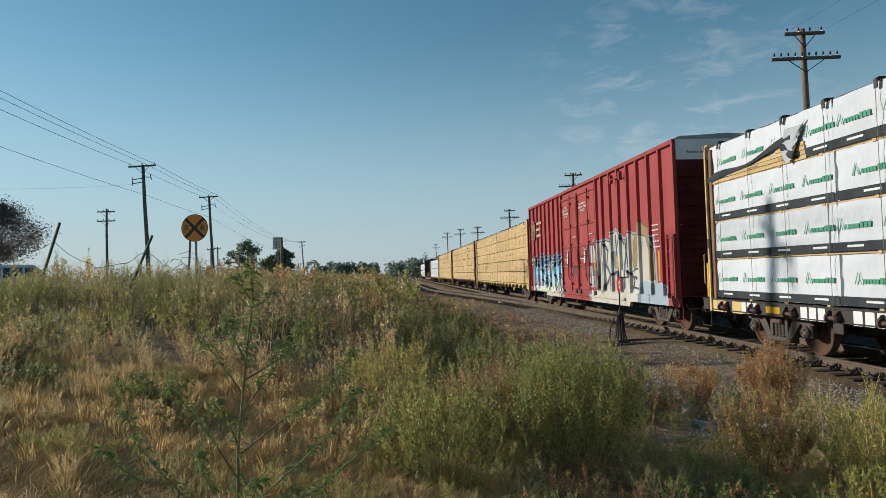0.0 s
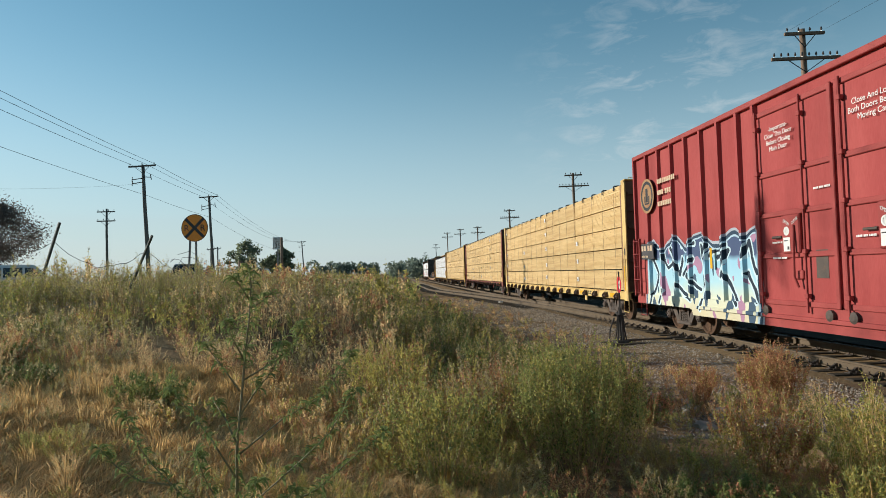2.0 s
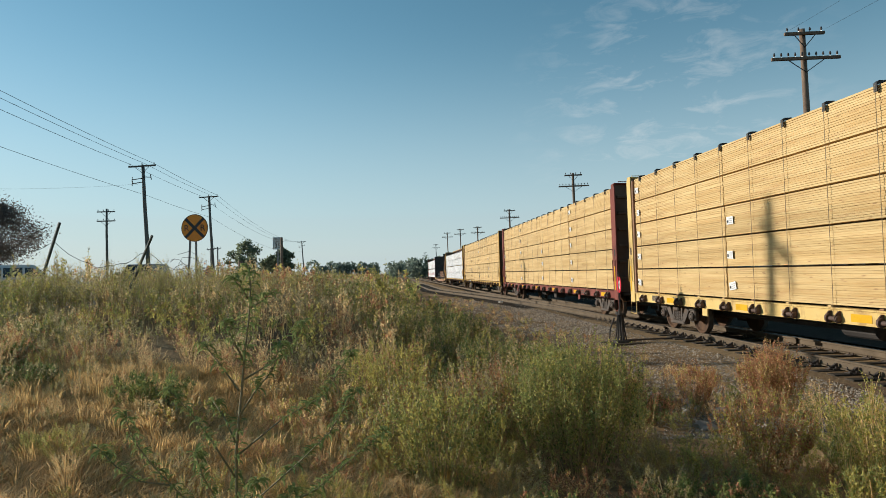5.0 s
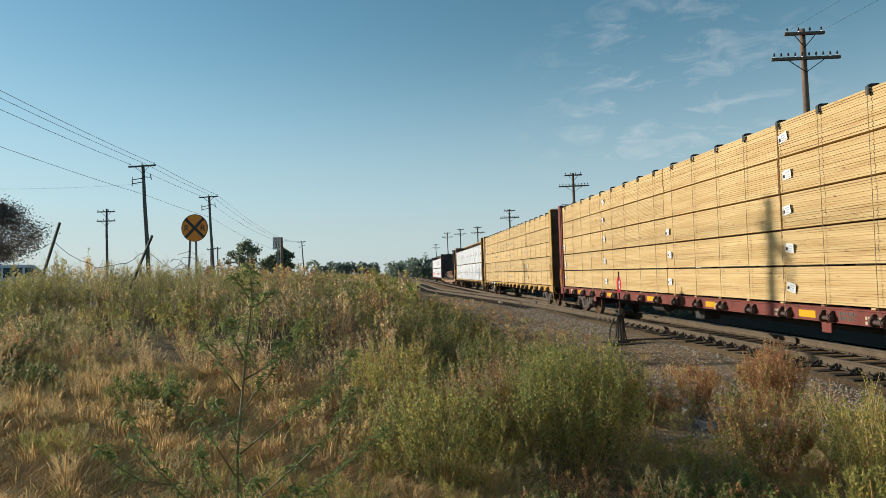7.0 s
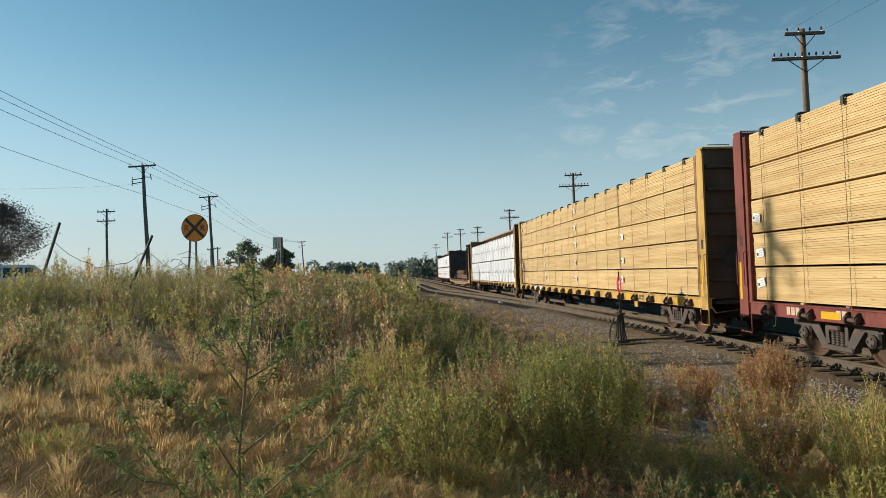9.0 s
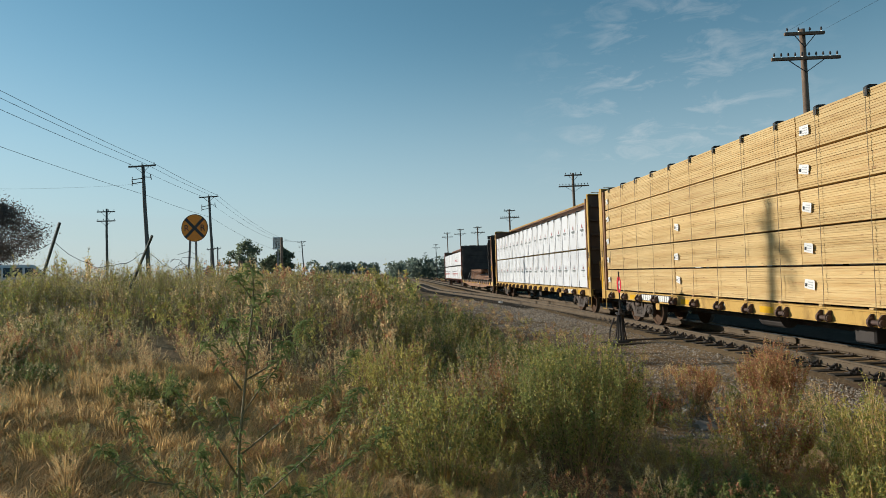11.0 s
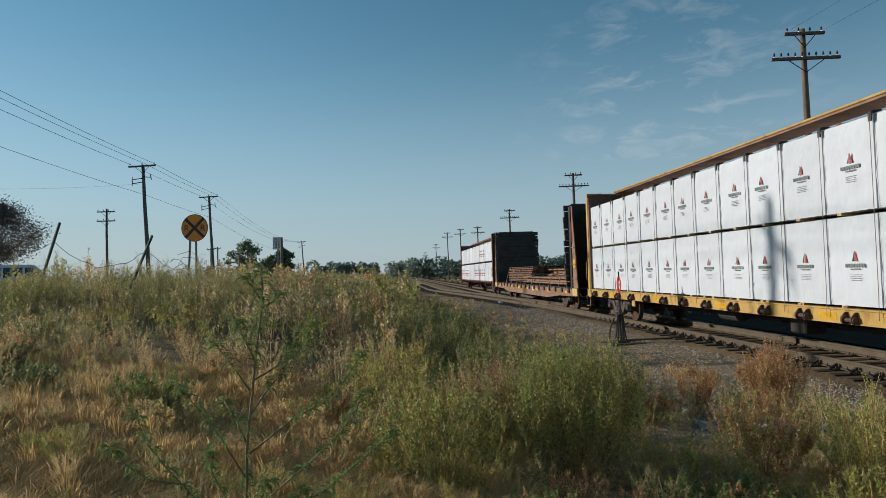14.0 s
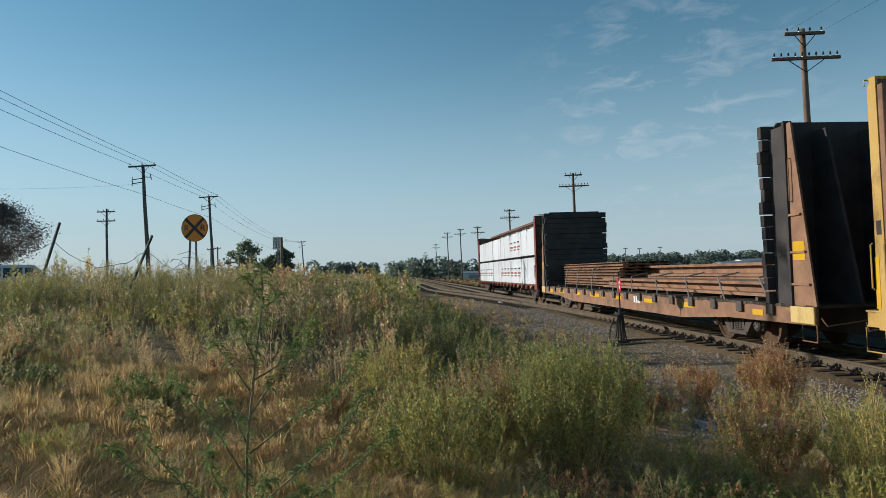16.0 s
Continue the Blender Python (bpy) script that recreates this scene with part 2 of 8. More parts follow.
def sprayed(base):
    """Adds two graffiti pieces to the red paint, by their place on the car: blue letters near the rear, pale letters near the front."""
    m = M[base].copy()
    m.name = base + "_sprayed"
    n, l = m.node_tree.nodes, m.node_tree.links
    p = n["Principled BSDF"]
    out = p.inputs["Base Color"].links[0].from_socket
    co = n.new("ShaderNodeTexCoord")
    sp = n.new("ShaderNodeSeparateXYZ")
    l.new(co.outputs["Object"], sp.inputs[0])

    def calc(op, a, b, c=None):
        q = n.new("ShaderNodeMath")
        q.operation = op
        for i, v in enumerate((a, b, c)):
            if v is None:
                continue
            if isinstance(v, (int, float)):
                q.inputs[i].default_value = v
            else:
                l.new(v, q.inputs[i])
        return q.outputs[0]

    flat = n.new("ShaderNodeCombineXYZ")
    l.new(sp.outputs["X"], flat.inputs["X"])
    l.new(sp.outputs["Z"], flat.inputs["Z"])

    def texture(kind, scale, stretch, detail=2.0, warp=0.0, feature=None):
        mp_ = n.new("ShaderNodeMapping")
        mp_.inputs["Scale"].default_value = stretch
        l.new(flat.outputs[0], mp_.inputs["Vector"])
        src = mp_.outputs[0]
        if warp:
            wz = n.new("ShaderNodeTexNoise")
            wz.inputs["Scale"].default_value, wz.inputs["Detail"].default_value = 1.4, 1.0
            l.new(src, wz.inputs["Vector"])
            sc = n.new("ShaderNodeVectorMath")
            sc.operation, sc.inputs["Scale"].default_value = "SCALE", warp
            l.new(wz.outputs["Color"], sc.inputs[0])
            ad = n.new("ShaderNodeVectorMath")
            l.new(src, ad.inputs[0])
            l.new(sc.outputs[0], ad.inputs[1])
            src = ad.outputs[0]
        t = n.new(kind)
        t.inputs["Scale"].default_value = scale
        if kind == "ShaderNodeTexNoise":
            t.inputs["Detail"].default_value = detail
        if feature:
            t.feature = feature
        l.new(src, t.inputs["Vector"])
        return t

    def over(below, above, fac):
        x = n.new("ShaderNodeMix")
        x.data_type = "RGBA"
        for sock, v in ((x.inputs[0], fac), (x.inputs[6], below), (x.inputs[7], above)):
            if isinstance(v, tuple):
                sock.default_value = (*v, 1)
            else:
                l.new(v, sock)
        return x.outputs[2]

    edge_n = texture("ShaderNodeTexNoise", 1.3, (1, 1, 0.4), 1.0).outputs["Fac"]

    def zone(x0, x1, top, swing):
        z_ok = calc("LESS_THAN", sp.outputs["Z"], calc("MULTIPLY_ADD", edge_n, swing, top - swing / 2))
        a = calc("GREATER_THAN", calc("MULTIPLY_ADD", edge_n, 0.5, sp.outputs["X"]), x0 + 0.25)
        b = calc("LESS_THAN", calc("MULTIPLY_ADD", edge_n, 0.5, sp.outputs["X"]), x1 + 0.25)
        side = calc("GREATER_THAN", sp.outputs["Y"], 0.5)
        return calc("MULTIPLY", calc("MULTIPLY", z_ok, side), calc("MULTIPLY", a, b))

    wobble = n.new("ShaderNodeTexNoise")
    wobble.inputs["Scale"].default_value = 1.6
    l.new(flat.outputs[0], wobble.inputs["Vector"])
    shift = n.new("ShaderNodeVectorMath")
    shift.operation, shift.inputs[1].default_value = "MULTIPLY_ADD", (0.28, 0.0, 0.28)
    l.new(wobble.outputs["Color"], shift.inputs[0])
    l.new(flat.outputs[0], shift.inputs[2])

    def stroke_field(strokes):
        """Distance to the nearest of some straight spray strokes (x0, z0, x1, z1), bent a little by noise."""
        least = None
        for x0, z0, x1, z1 in strokes:
            a_, ab = Vector((x0 + 0.14, 0, z0 + 0.14)), Vector((x1 - x0, 0, z1 - z0))
            pa = n.new("ShaderNodeVectorMath")
            pa.operation, pa.inputs[1].default_value = "SUBTRACT", a_
            l.new(shift.outputs[0], pa.inputs[0])
            dt = n.new("ShaderNodeVectorMath")
            dt.operation, dt.inputs[1].default_value = "DOT_PRODUCT", ab / ab.length_squared
            l.new(pa.outputs[0], dt.inputs[0])
            hh = calc("MINIMUM", calc("MAXIMUM", dt.outputs["Value"], 0.0), 1.0)
            sc = n.new("ShaderNodeVectorMath")
            sc.operation, sc.inputs[0].default_value = "SCALE", ab
            l.new(hh, sc.inputs["Scale"])
            df = n.new("ShaderNodeVectorMath")
            df.operation = "DISTANCE"
            l.new(pa.outputs[0], df.inputs[0])
            l.new(sc.outputs[0], df.inputs[1])
            least = df.outputs["Value"] if least is None else calc("MINIMUM", least, df.outputs["Value"])
        return least

    def blend(value, stops):
        r = n.new("ShaderNodeValToRGB")
        while len(r.color_ramp.elements) < len(stops):
            r.color_ramp.elements.new(0.5)
        for e, (at_, c) in zip(r.color_ramp.elements, stops):
            e.position, e.color = at_, (*c, 1)
        l.new(value, r.inputs["Fac"])
        return r.outputs["Color"]

    # blue piece: navy crown, pale blue body, cream foot, dark outlines, a white rim
    rise = calc("MULTIPLY_ADD", edge_n, 0.25, calc("MULTIPLY", calc("ADD", sp.outputs["Z"], -0.82), 0.5))
    fill = blend(rise, [(0.0, (0.55, 0.50, 0.34)), (0.22, (0.58, 0.62, 0.50)), (0.40, (0.36, 0.58, 0.66)), (0.68, (0.28, 0.52, 0.66)), (0.74, (0.07, 0.10, 0.19)), (1.0, (0.05, 0.08, 0.16))])
    patch = texture("ShaderNodeTexNoise", 2.6, (1.2, 1, 0.6), 0.5, warp=0.6).outputs["Fac"]
    fill = over(fill, (0.36, 0.20, 0.30), calc("GREATER_THAN", patch, 0.64))
    fill = over(fill, (0.05, 0.09, 0.14), calc("LESS_THAN", patch, 0.355))
    reach = stroke_field([(8.09, 2.2, 7.61, 1.56), (7.61, 1.56, 8.23, 0.7), (7.31, 2.2, 7.01, 1.75), (7.01, 1.75, 6.53, 1.92), (7.55, 0.76, 7.31, 1.18), (6.83, 2.3, 6.29, 1.66), (6.08, 1.98, 6.29, 1.61), (6.08, 2.3, 5.41, 2.34), (6.08, 1.62, 5.51, 1.99), (6.41, 1.28, 5.67, 0.92), (5.92, 1.57, 5.17, 1.21), (5.07, 2.34, 4.78, 1.33), (4.64, 2.38, 4.97, 2.0), (4.78, 1.33, 5.17, 0.72), (4.27, 1.96, 3.82, 2.14), (3.82, 2.14, 4.15, 1.55), (3.99, 1.64, 3.42, 0.97), (4.69, 2.0, 3.9, 2.28), (3.09, 1.97, 2.95, 2.27), (2.95, 2.27, 2.69, 1.61), (3.02, 1.6, 2.62, 1.05), (2.62, 1.45, 2.42, 1.03), (2.27, 2.18, 2.19, 1.63)])
    fill = over(fill, (0.50, 0.64, 0.70), calc("LESS_THAN", reach, 0.10))
    fill = over(fill, (0.02, 0.035, 0.055), calc("LESS_THAN", reach, 0.052))
    out = over(out, (0.36, 0.40, 0.46), zone(2.42, 8.42, 2.50, 0.9))
    out = over(out, (0.03, 0.06, 0.10), zone(2.50, 8.36, 2.44, 0.9))
    out = over(out, (0.38, 0.52, 0.62), zone(2.60, 8.30, 2.36, 0.9))
    out = over(out, fill, zone(2.66, 8.25, 2.32, 0.9))
    # pale piece: cream letters with grey wedges and dark outlines
    grime = texture("ShaderNodeTexNoise", 1.6, (1, 1, 0.35), 4.0).outputs["Fac"]
    body = blend(grime, [(0.28, (0.30, 0.265, 0.19)), (0.42, (0.49, 0.46, 0.385)), (0.58, (0.55, 0.525, 0.45)), (0.80, (0.59, 0.57, 0.50))])
    wedge = stroke_field([(-2.95, 1.98, -2.91, 1.06), (-4.12, 2.23, -4.22, 1.89), (-2.05, 1.74, -2.09, 1.02)])
    body = over(body, (0.20, 0.21, 0.22), calc("LESS_THAN", wedge, 0.16))
    reach2 = stroke_field([(-2.23, 2.9, -2.5, 1.11), (-2.76, 2.91, -2.46, 1.04), (-2.76, 2.85, -3.44, 2.44), (-3.44, 2.44, -3.26, 1.91), (-3.26, 1.91, -3.6, 1.56), (-3.6, 1.56, -3.01, 1.01), (-3.9, 2.75, -3.55, 1.03), (-4.25, 2.84, -4.49, 1.07), (-3.8, 1.56, -4.35, 1.62), (-4.68, 2.9, -4.4, 2.55), (-4.68, 2.9, -5.06, 2.56), (-5.15, 2.81, -5.4, 1.11), (-5.4, 2.84, -5.06, 1.88), (-5.06, 1.88, -4.97, 1.15), (-5.48, 1.72, -5.87, 1.38), (-1.83, 2.82, -1.91, 1.01), (-2.19, 2.52, -1.83, 2.82), (-5.87, 1.38, -5.78, 1.13)])
    body = over(body, (0.36, 0.37, 0.37), calc("LESS_THAN", reach2, 0.10))
    body = over(body, (0.055, 0.055, 0.06), calc("LESS_THAN", reach2, 0.045))
    arch = stroke_field([(-5.95, 1.9, -6.0, 2.5), (-6.0, 2.5, -6.45, 2.98), (-6.45, 2.98, -7.0, 2.82), (-7.0, 2.82, -7.3, 2.1), (-7.3, 2.1, -7.35, 1.55)])
    spiral = stroke_field([(-5.75, 1.65, -6.25, 1.75), (-6.25, 1.75, -6.3, 1.2), (-6.3, 1.2, -5.85, 1.15), (-5.85, 1.15, -5.9, 1.45), (-5.9, 1.45, -6.1, 1.45)])
    body = over(body, (0.08, 0.08, 0.085), calc("LESS_THAN", spiral, 0.035))
    out = over(out, (0.30, 0.335, 0.38), zone(-7.60, -1.40, 2.90, 0.9))
    out = over(out, (0.07, 0.07, 0.075), zone(-7.50, -1.52, 2.83, 0.9))
    out = over(out, body, zone(-7.44, -1.58, 2.79, 0.9))
    out = over(out, (0.10, 0.085, 0.06), calc("MULTIPLY", calc("LESS_THAN", arch, 0.185), zone(-9.0, -5.0, 4.0, 0.1)))
    out = over(out, (0.30, 0.215, 0.115), calc("MULTIPLY", calc("LESS_THAN", arch, 0.155), zone(-9.0, -5.0, 4.0, 0.1)))
    out = over(out, (0.34, 0.40, 0.45), zone(-8.45, -6.25, 1.26, 0.9))
    out = over(out, (0.20, 0.23, 0.25), calc("MULTIPLY", calc("GREATER_THAN", grime, 0.60), zone(-8.4, -6.3, 1.20, 0.9)))
    l.new(out, p.inputs["Base Color"])
    return m


M["red_sprayed"], M["trim_sprayed"] = sprayed("red"), sprayed("red_trim")


# ---- mesh building ----
class Shape:
    """Collects boxes, tubes, prisms and loose faces into one mesh."""

    def __init__(self):
        self.v, self.f = [], []

    def faces(self, verts, faces):
        k = len(self.v)
        self.v.extend([tuple(p) for p in verts])
        self.f.extend([tuple(i + k for i in f) for f in faces])
        return self

    def box(self, x0, x1, y0, y1, z0, z1, c=0.0, turn=None):
        """A block between two corners, its edges chamfered by c."""
        if c <= 0:
            vs = [Vector((x, y, z)) for x in (x0, x1) for y in (y0, y1) for z in (z0, z1)]
            fs = [(0, 1, 3, 2), (4, 6, 7, 5), (0, 4, 5, 1), (2, 3, 7, 6), (0, 2, 6, 4), (1, 5, 7, 3)]
        else:
            vs, idx = [], {}
            X, Y, Z = (x0, x1), (y0, y1), (z0, z1)
            sg = (1, -1)
            for i in (0, 1):
                for j in (0, 1):
                    for k in (0, 1):
                        for a in range(3):
                            d = [c * sg[i], c * sg[j], c * sg[k]]
                            d[a] = 0
                            idx[i, j, k, a] = len(vs)
                            vs.append(Vector((X[i] + d[0], Y[j] + d[1], Z[k] + d[2])))
            fs = []
            for a in range(3):
                b, e = (a + 1) % 3, (a + 2) % 3
                for side in (0, 1):
                    q = []
                    for u, w in ((0, 0), (1, 0), (1, 1), (0, 1)):
                        t = [0, 0, 0]
                        t[a], t[b], t[e] = side, u, w
                        q.append(idx[t[0], t[1], t[2], a])
                    fs.append(tuple(q if side else q[::-1]))
                for u in (0, 1):
                    for w in (0, 1):
                        t0, t1 = [0, 0, 0], [0, 0, 0]
                        t0[a], t1[a] = 0, 1
                        t0[b] = t1[b] = u
                        t0[e] = t1[e] = w
                        q = (idx[(*t0, b)], idx[(*t1, b)], idx[(*t1, e)], idx[(*t0, e)])
                        fs.append(q if u == w else q[::-1])
            for i in (0, 1):
                for j in (0, 1):
                    for k in (0, 1):
                        t = (idx[i, j, k, 0], idx[i, j, k, 1], idx[i, j, k, 2])
                        fs.append(t if (i + j + k) % 2 else t[::-1])
        if turn is not None:
            vs = [turn @ p for p in vs]
        return self.faces(vs, fs)

    def tube(self, points, r, n=6, close=True, r1=None):
        """A round bar along a line of points; r1: its radius at the end."""
        pts = [Vector(p) for p in points]
        base, m = [], len(pts)
        for i, p in enumerate(pts):
            d = (pts[min(i + 1, m - 1)] - pts[max(i - 1, 0)]).normalized()
            up = Vector((0, 0, 1)) if abs(d.z) < 0.9 else Vector((1, 0, 0))
            u = d.cross(up).normalized()
            w = d.cross(u)
            rr = r if r1 is None else r + (r1 - r) * i / (m - 1)
            base += [p + (u * math.cos(6.28318 * k / n) + w * math.sin(6.28318 * k / n)) * rr for k in range(n)]
        fs = []
        for i in range(m - 1):
            for k in range(n):
                a, b = i * n + k, i * n + (k + 1) % n
                fs.append((a, a + n, b + n, b))
        if close:
            fs += [tuple(range(n)), tuple(reversed(range((m - 1) * n, m * n)))]
        return self.faces(base, fs)

    def disc(self, c, axis, rings, n=20):
        """A turned body round an axis: rings of (distance along the axis, radius)."""
        axis = Vector(axis).normalized()
        up = Vector((0, 0, 1)) if abs(axis.z) < 0.9 else Vector((1, 0, 0))
        u = axis.cross(up).normalized()
        w = axis.cross(u)
        vs = [Vector(c) + axis * h + (u * math.cos(6.28318 * k / n) + w * math.sin(6.28318 * k / n)) * r for h, r in rings for k in range(n)]
        fs = [(i * n + k, i * n + (k + 1) % n, (i + 1) * n + (k + 1) % n, (i + 1) * n + k) for i in range(len(rings) - 1) for k in range(n)]
        fs += [tuple(reversed(range(n))), tuple(range((len(rings) - 1) * n, len(rings) * n))]
        return self.faces(vs, fs)

    def prism(self, outline, a, b, axis="y"):
        """An outline of (u, v) pushed from a to b along an axis: y takes (x, z), x takes (y, z), z takes (x, y)."""
        put = {"y": lambda u, v, d: (u, d, v), "x": lambda u, v, d: (d, u, v), "z": lambda u, v, d: (u, v, d)}[axis]
        n = len(outline)
        vs = [put(u, v, a) for u, v in outline] + [put(u, v, b) for u, v in outline]
        fs = [tuple(range(n)), tuple(reversed(range(n, 2 * n)))] + [(i, n + i, n + (i + 1) % n, (i + 1) % n) for i in range(n)]
        return self.faces(vs, fs)

    def mesh(self, name, material=None, smooth=False):
        me = bpy.data.meshes.new(name)
        me.from_pydata(self.v, [], self.f)
        bm = bmesh.new()
        bm.from_mesh(me)
        if len(bm.faces) < 20000:
            bmesh.ops.recalc_face_normals(bm, faces=bm.faces)
        bm.to_mesh(me)
        bm.free()
        if material:
            me.materials.append(material)
        if smooth:
            me.polygons.foreach_set("use_smooth", [True] * len(me.polygons))
        return me


def part(name, shape, material, parent=None, label="", m=None, smooth=False):
    me = shape if isinstance(shape, bpy.types.Mesh) else shape.mesh(name, material, smooth)
    ob = new(name, me)
    if parent is not None:
        ob.parent = parent
    if m is not None:
        ob.matrix_basis = m
    if label:
        ob["label"] = label
    return ob


def thing(name, label, category, group="", kind="", m=None):
    ob = new(name)
    ob.empty_display_size = 0.3
    if m is not None:
        ob.matrix_basis = m
    return tagged(ob, label, category, group, kind)


def lettering(name, text, size, material, parent, m, label=""):
    cu = bpy.data.curves.new(name, "FONT")
    cu.body, cu.size, cu.extrude, cu.align_x, cu.align_y = text, size, 0.002, "CENTER", "CENTER"
    cu.materials.append(material)
    ob = new(name, cu)
    ob.parent, ob.matrix_basis = parent, m
    if label:
        ob["label"] = label
    return ob


def big_mesh(name, co, tris, materials, slots=None):
    """A mesh straight from arrays of corners and triangles."""
    me = bpy.data.meshes.new(name)
    me.vertices.add(len(co))
    me.vertices.foreach_set("co", np.asarray(co, np.float32).ravel())
    me.loops.add(len(tris) * 3)
    me.loops.foreach_set("vertex_index", np.asarray(tris, np.int32).ravel())
    me.polygons.add(len(tris))
    me.polygons.foreach_set("loop_start", np.arange(0, len(tris) * 3, 3, dtype=np.int32))
    for m in materials:
        me.materials.append(m)
    if slots is not None:
        me.polygons.foreach_set("material_index", np.asarray(slots, np.int32))
    me.update(calc_edges=True)
    return me


# ---- ground ----
def soil_material():
    m, n, l, p = nodes_of("dry_soil")
    co = n.new("ShaderNodeTexCoord")
    a = n.new("ShaderNodeTexNoise")
    a.inputs["Scale"].default_value, a.inputs["Detail"].default_value = 0.35, 9.0
    b = n.new("ShaderNodeTexNoise")
    b.inputs["Scale"].default_value, b.inputs["Detail"].default_value = 14.0, 6.0
    for t in (a, b):
        l.new(co.outputs["Object"], t.inputs["Vector"])
    r = n.new("ShaderNodeValToRGB")
    r.color_ramp.elements[0].position, r.color_ramp.elements[0].color = 0.35, (0.19, 0.125, 0.075, 1)
    r.color_ramp.elements[1].position, r.color_ramp.elements[1].color = 0.65, (0.38, 0.26, 0.145, 1)
    e = r.color_ramp.elements.new(0.5)
    e.color = (0.28, 0.19, 0.105, 1)
    l.new(a.outputs["Fac"], r.inputs["Fac"])
    mx = n.new("ShaderNodeMix")
    mx.data_type = "RGBA"
    mx.blend_type = "MULTIPLY"
    mx.inputs[0].default_value = 0.6
    mr = n.new("ShaderNodeMapRange")
    mr.inputs["From Min"].default_value, mr.inputs["From Max"].default_value, mr.inputs["To Min"].default_value, mr.inputs["To Max"].default_value = 0.3, 0.7, 0.45, 1.25
    l.new(b.outputs["Fac"], mr.inputs["Value"])
    l.new(r.outputs["Color"], mx.inputs[6])
    l.new(mr.outputs[0], mx.inputs[7])
    l.new(mx.outputs[2], p.inputs["Base Color"])
    p.inputs["Roughness"].default_value = 0.95
    p.inputs["Specular IOR Level"].default_value = 0.03
    bp = n.new("ShaderNodeBump")
    bp.inputs["Strength"].default_value, bp.inputs["Distance"].default_value = 0.7, 0.03
    l.new(b.outputs["Fac"], bp.inputs["Height"])
    l.new(bp.outputs[0], p.inputs["Normal"])
    return m


def steps(*runs):
    out = []
    for a, b, d in runs:
        out += list(np.arange(a, b, d))
    return out


def build_ground():
    ss = [-2500, -800, -250, -80, -40] + steps((-20, 0, 2), (0, 24, 0.4), (24, 60, 1.0), (60, 160, 4), (160, 400, 20)) + [400, 600, 1000, 1800, 3500]
    ws = [-3000, -1000, -400, -150, -80, -50, -35, -25, -19.5, -19, -18.5, -18, -17.5] + steps((-16, -9, 1.0), (-9, 12, 0.4)) + [12, 12.5, 13, 13.5, 14, 16, 20, 30, 60, 120, 300, 900, 3000]
    co, tris = [], []
    for s in ss:
        for w in ws:
            x, y = at(s, w)
            co.append((x, y, ground_z(s, w)))
    k = len(ws)
    for i in range(len(ss) - 1):
        for j in range(k - 1):
            a = i * k + j
            tris += [(a, a + 1, a + k + 1), (a, a + k + 1, a + k)]
    me = big_mesh("ground", co, tris, [soil_material()])
    me.polygons.foreach_set("use_smooth", [True] * len(me.polygons))
    return tagged(new("ground", me), "dry weedy earth sloping down from road to railway", "ground", kind="structure")


build_ground()


# ---- railway track ----
def rail_profile():
    return [(-0.07, -0.172), (0.07, -0.172), (0.07, -0.160), (0.012, -0.140), (0.010, -0.045), (0.036, -0.035), (0.036, -0.006), (0.028, 0.0), (-0.028, 0.0), (-0.036, -0.006), (-0.036, -0.035), (-0.010, -0.045), (-0.012, -0.140), (-0.07, -0.160)]


def rail_along(path, name, parent, label=""):
    """A rail swept along a path of (s, w)."""
    prof = rail_profile()
    sh = Shape()
    n = len(prof)
    vs, fs = [], []
    for i, (s, w) in enumerate(path):
        for u, v in prof:
            x, y = at(s, w + u)
            vs.append((x, y, v))
    for i in range(len(path) - 1):
        for k in range(n):
            a, b = i * n + k, i * n + (k + 1) % n
            fs.append((a, b, b + n, a + n))
    fs += [tuple(range(n)), tuple(reversed(range((len(path) - 1) * n, len(path) * n)))]
    sh.faces(vs, fs)
    ob = part(name, sh, M["rail"], parent, label)
    ob.data.materials.append(M["tread"])
    top = [p.index for p in ob.data.polygons if abs(p.normal.z) > 0.9 and p.center.z > -0.003]
    for i in top:
        ob.data.polygons[i].material_index = 1
    return ob


GAUGE = 1.505 / 2


def lead_w(s):
    """Centre line of the side track that leaves at the switch."""
    if s < 15:
        return TRACK_W
    if s < 45:
        return TRACK_W - 0.00165 * (s - 15) ** 2
    return TRACK_W - 1.485 - 0.099 * (s - 45)


def side_w(s):
    w = lead_w(s)
    if s > 62:
        w = max(w, TRACK_W - 4.2)
    return w


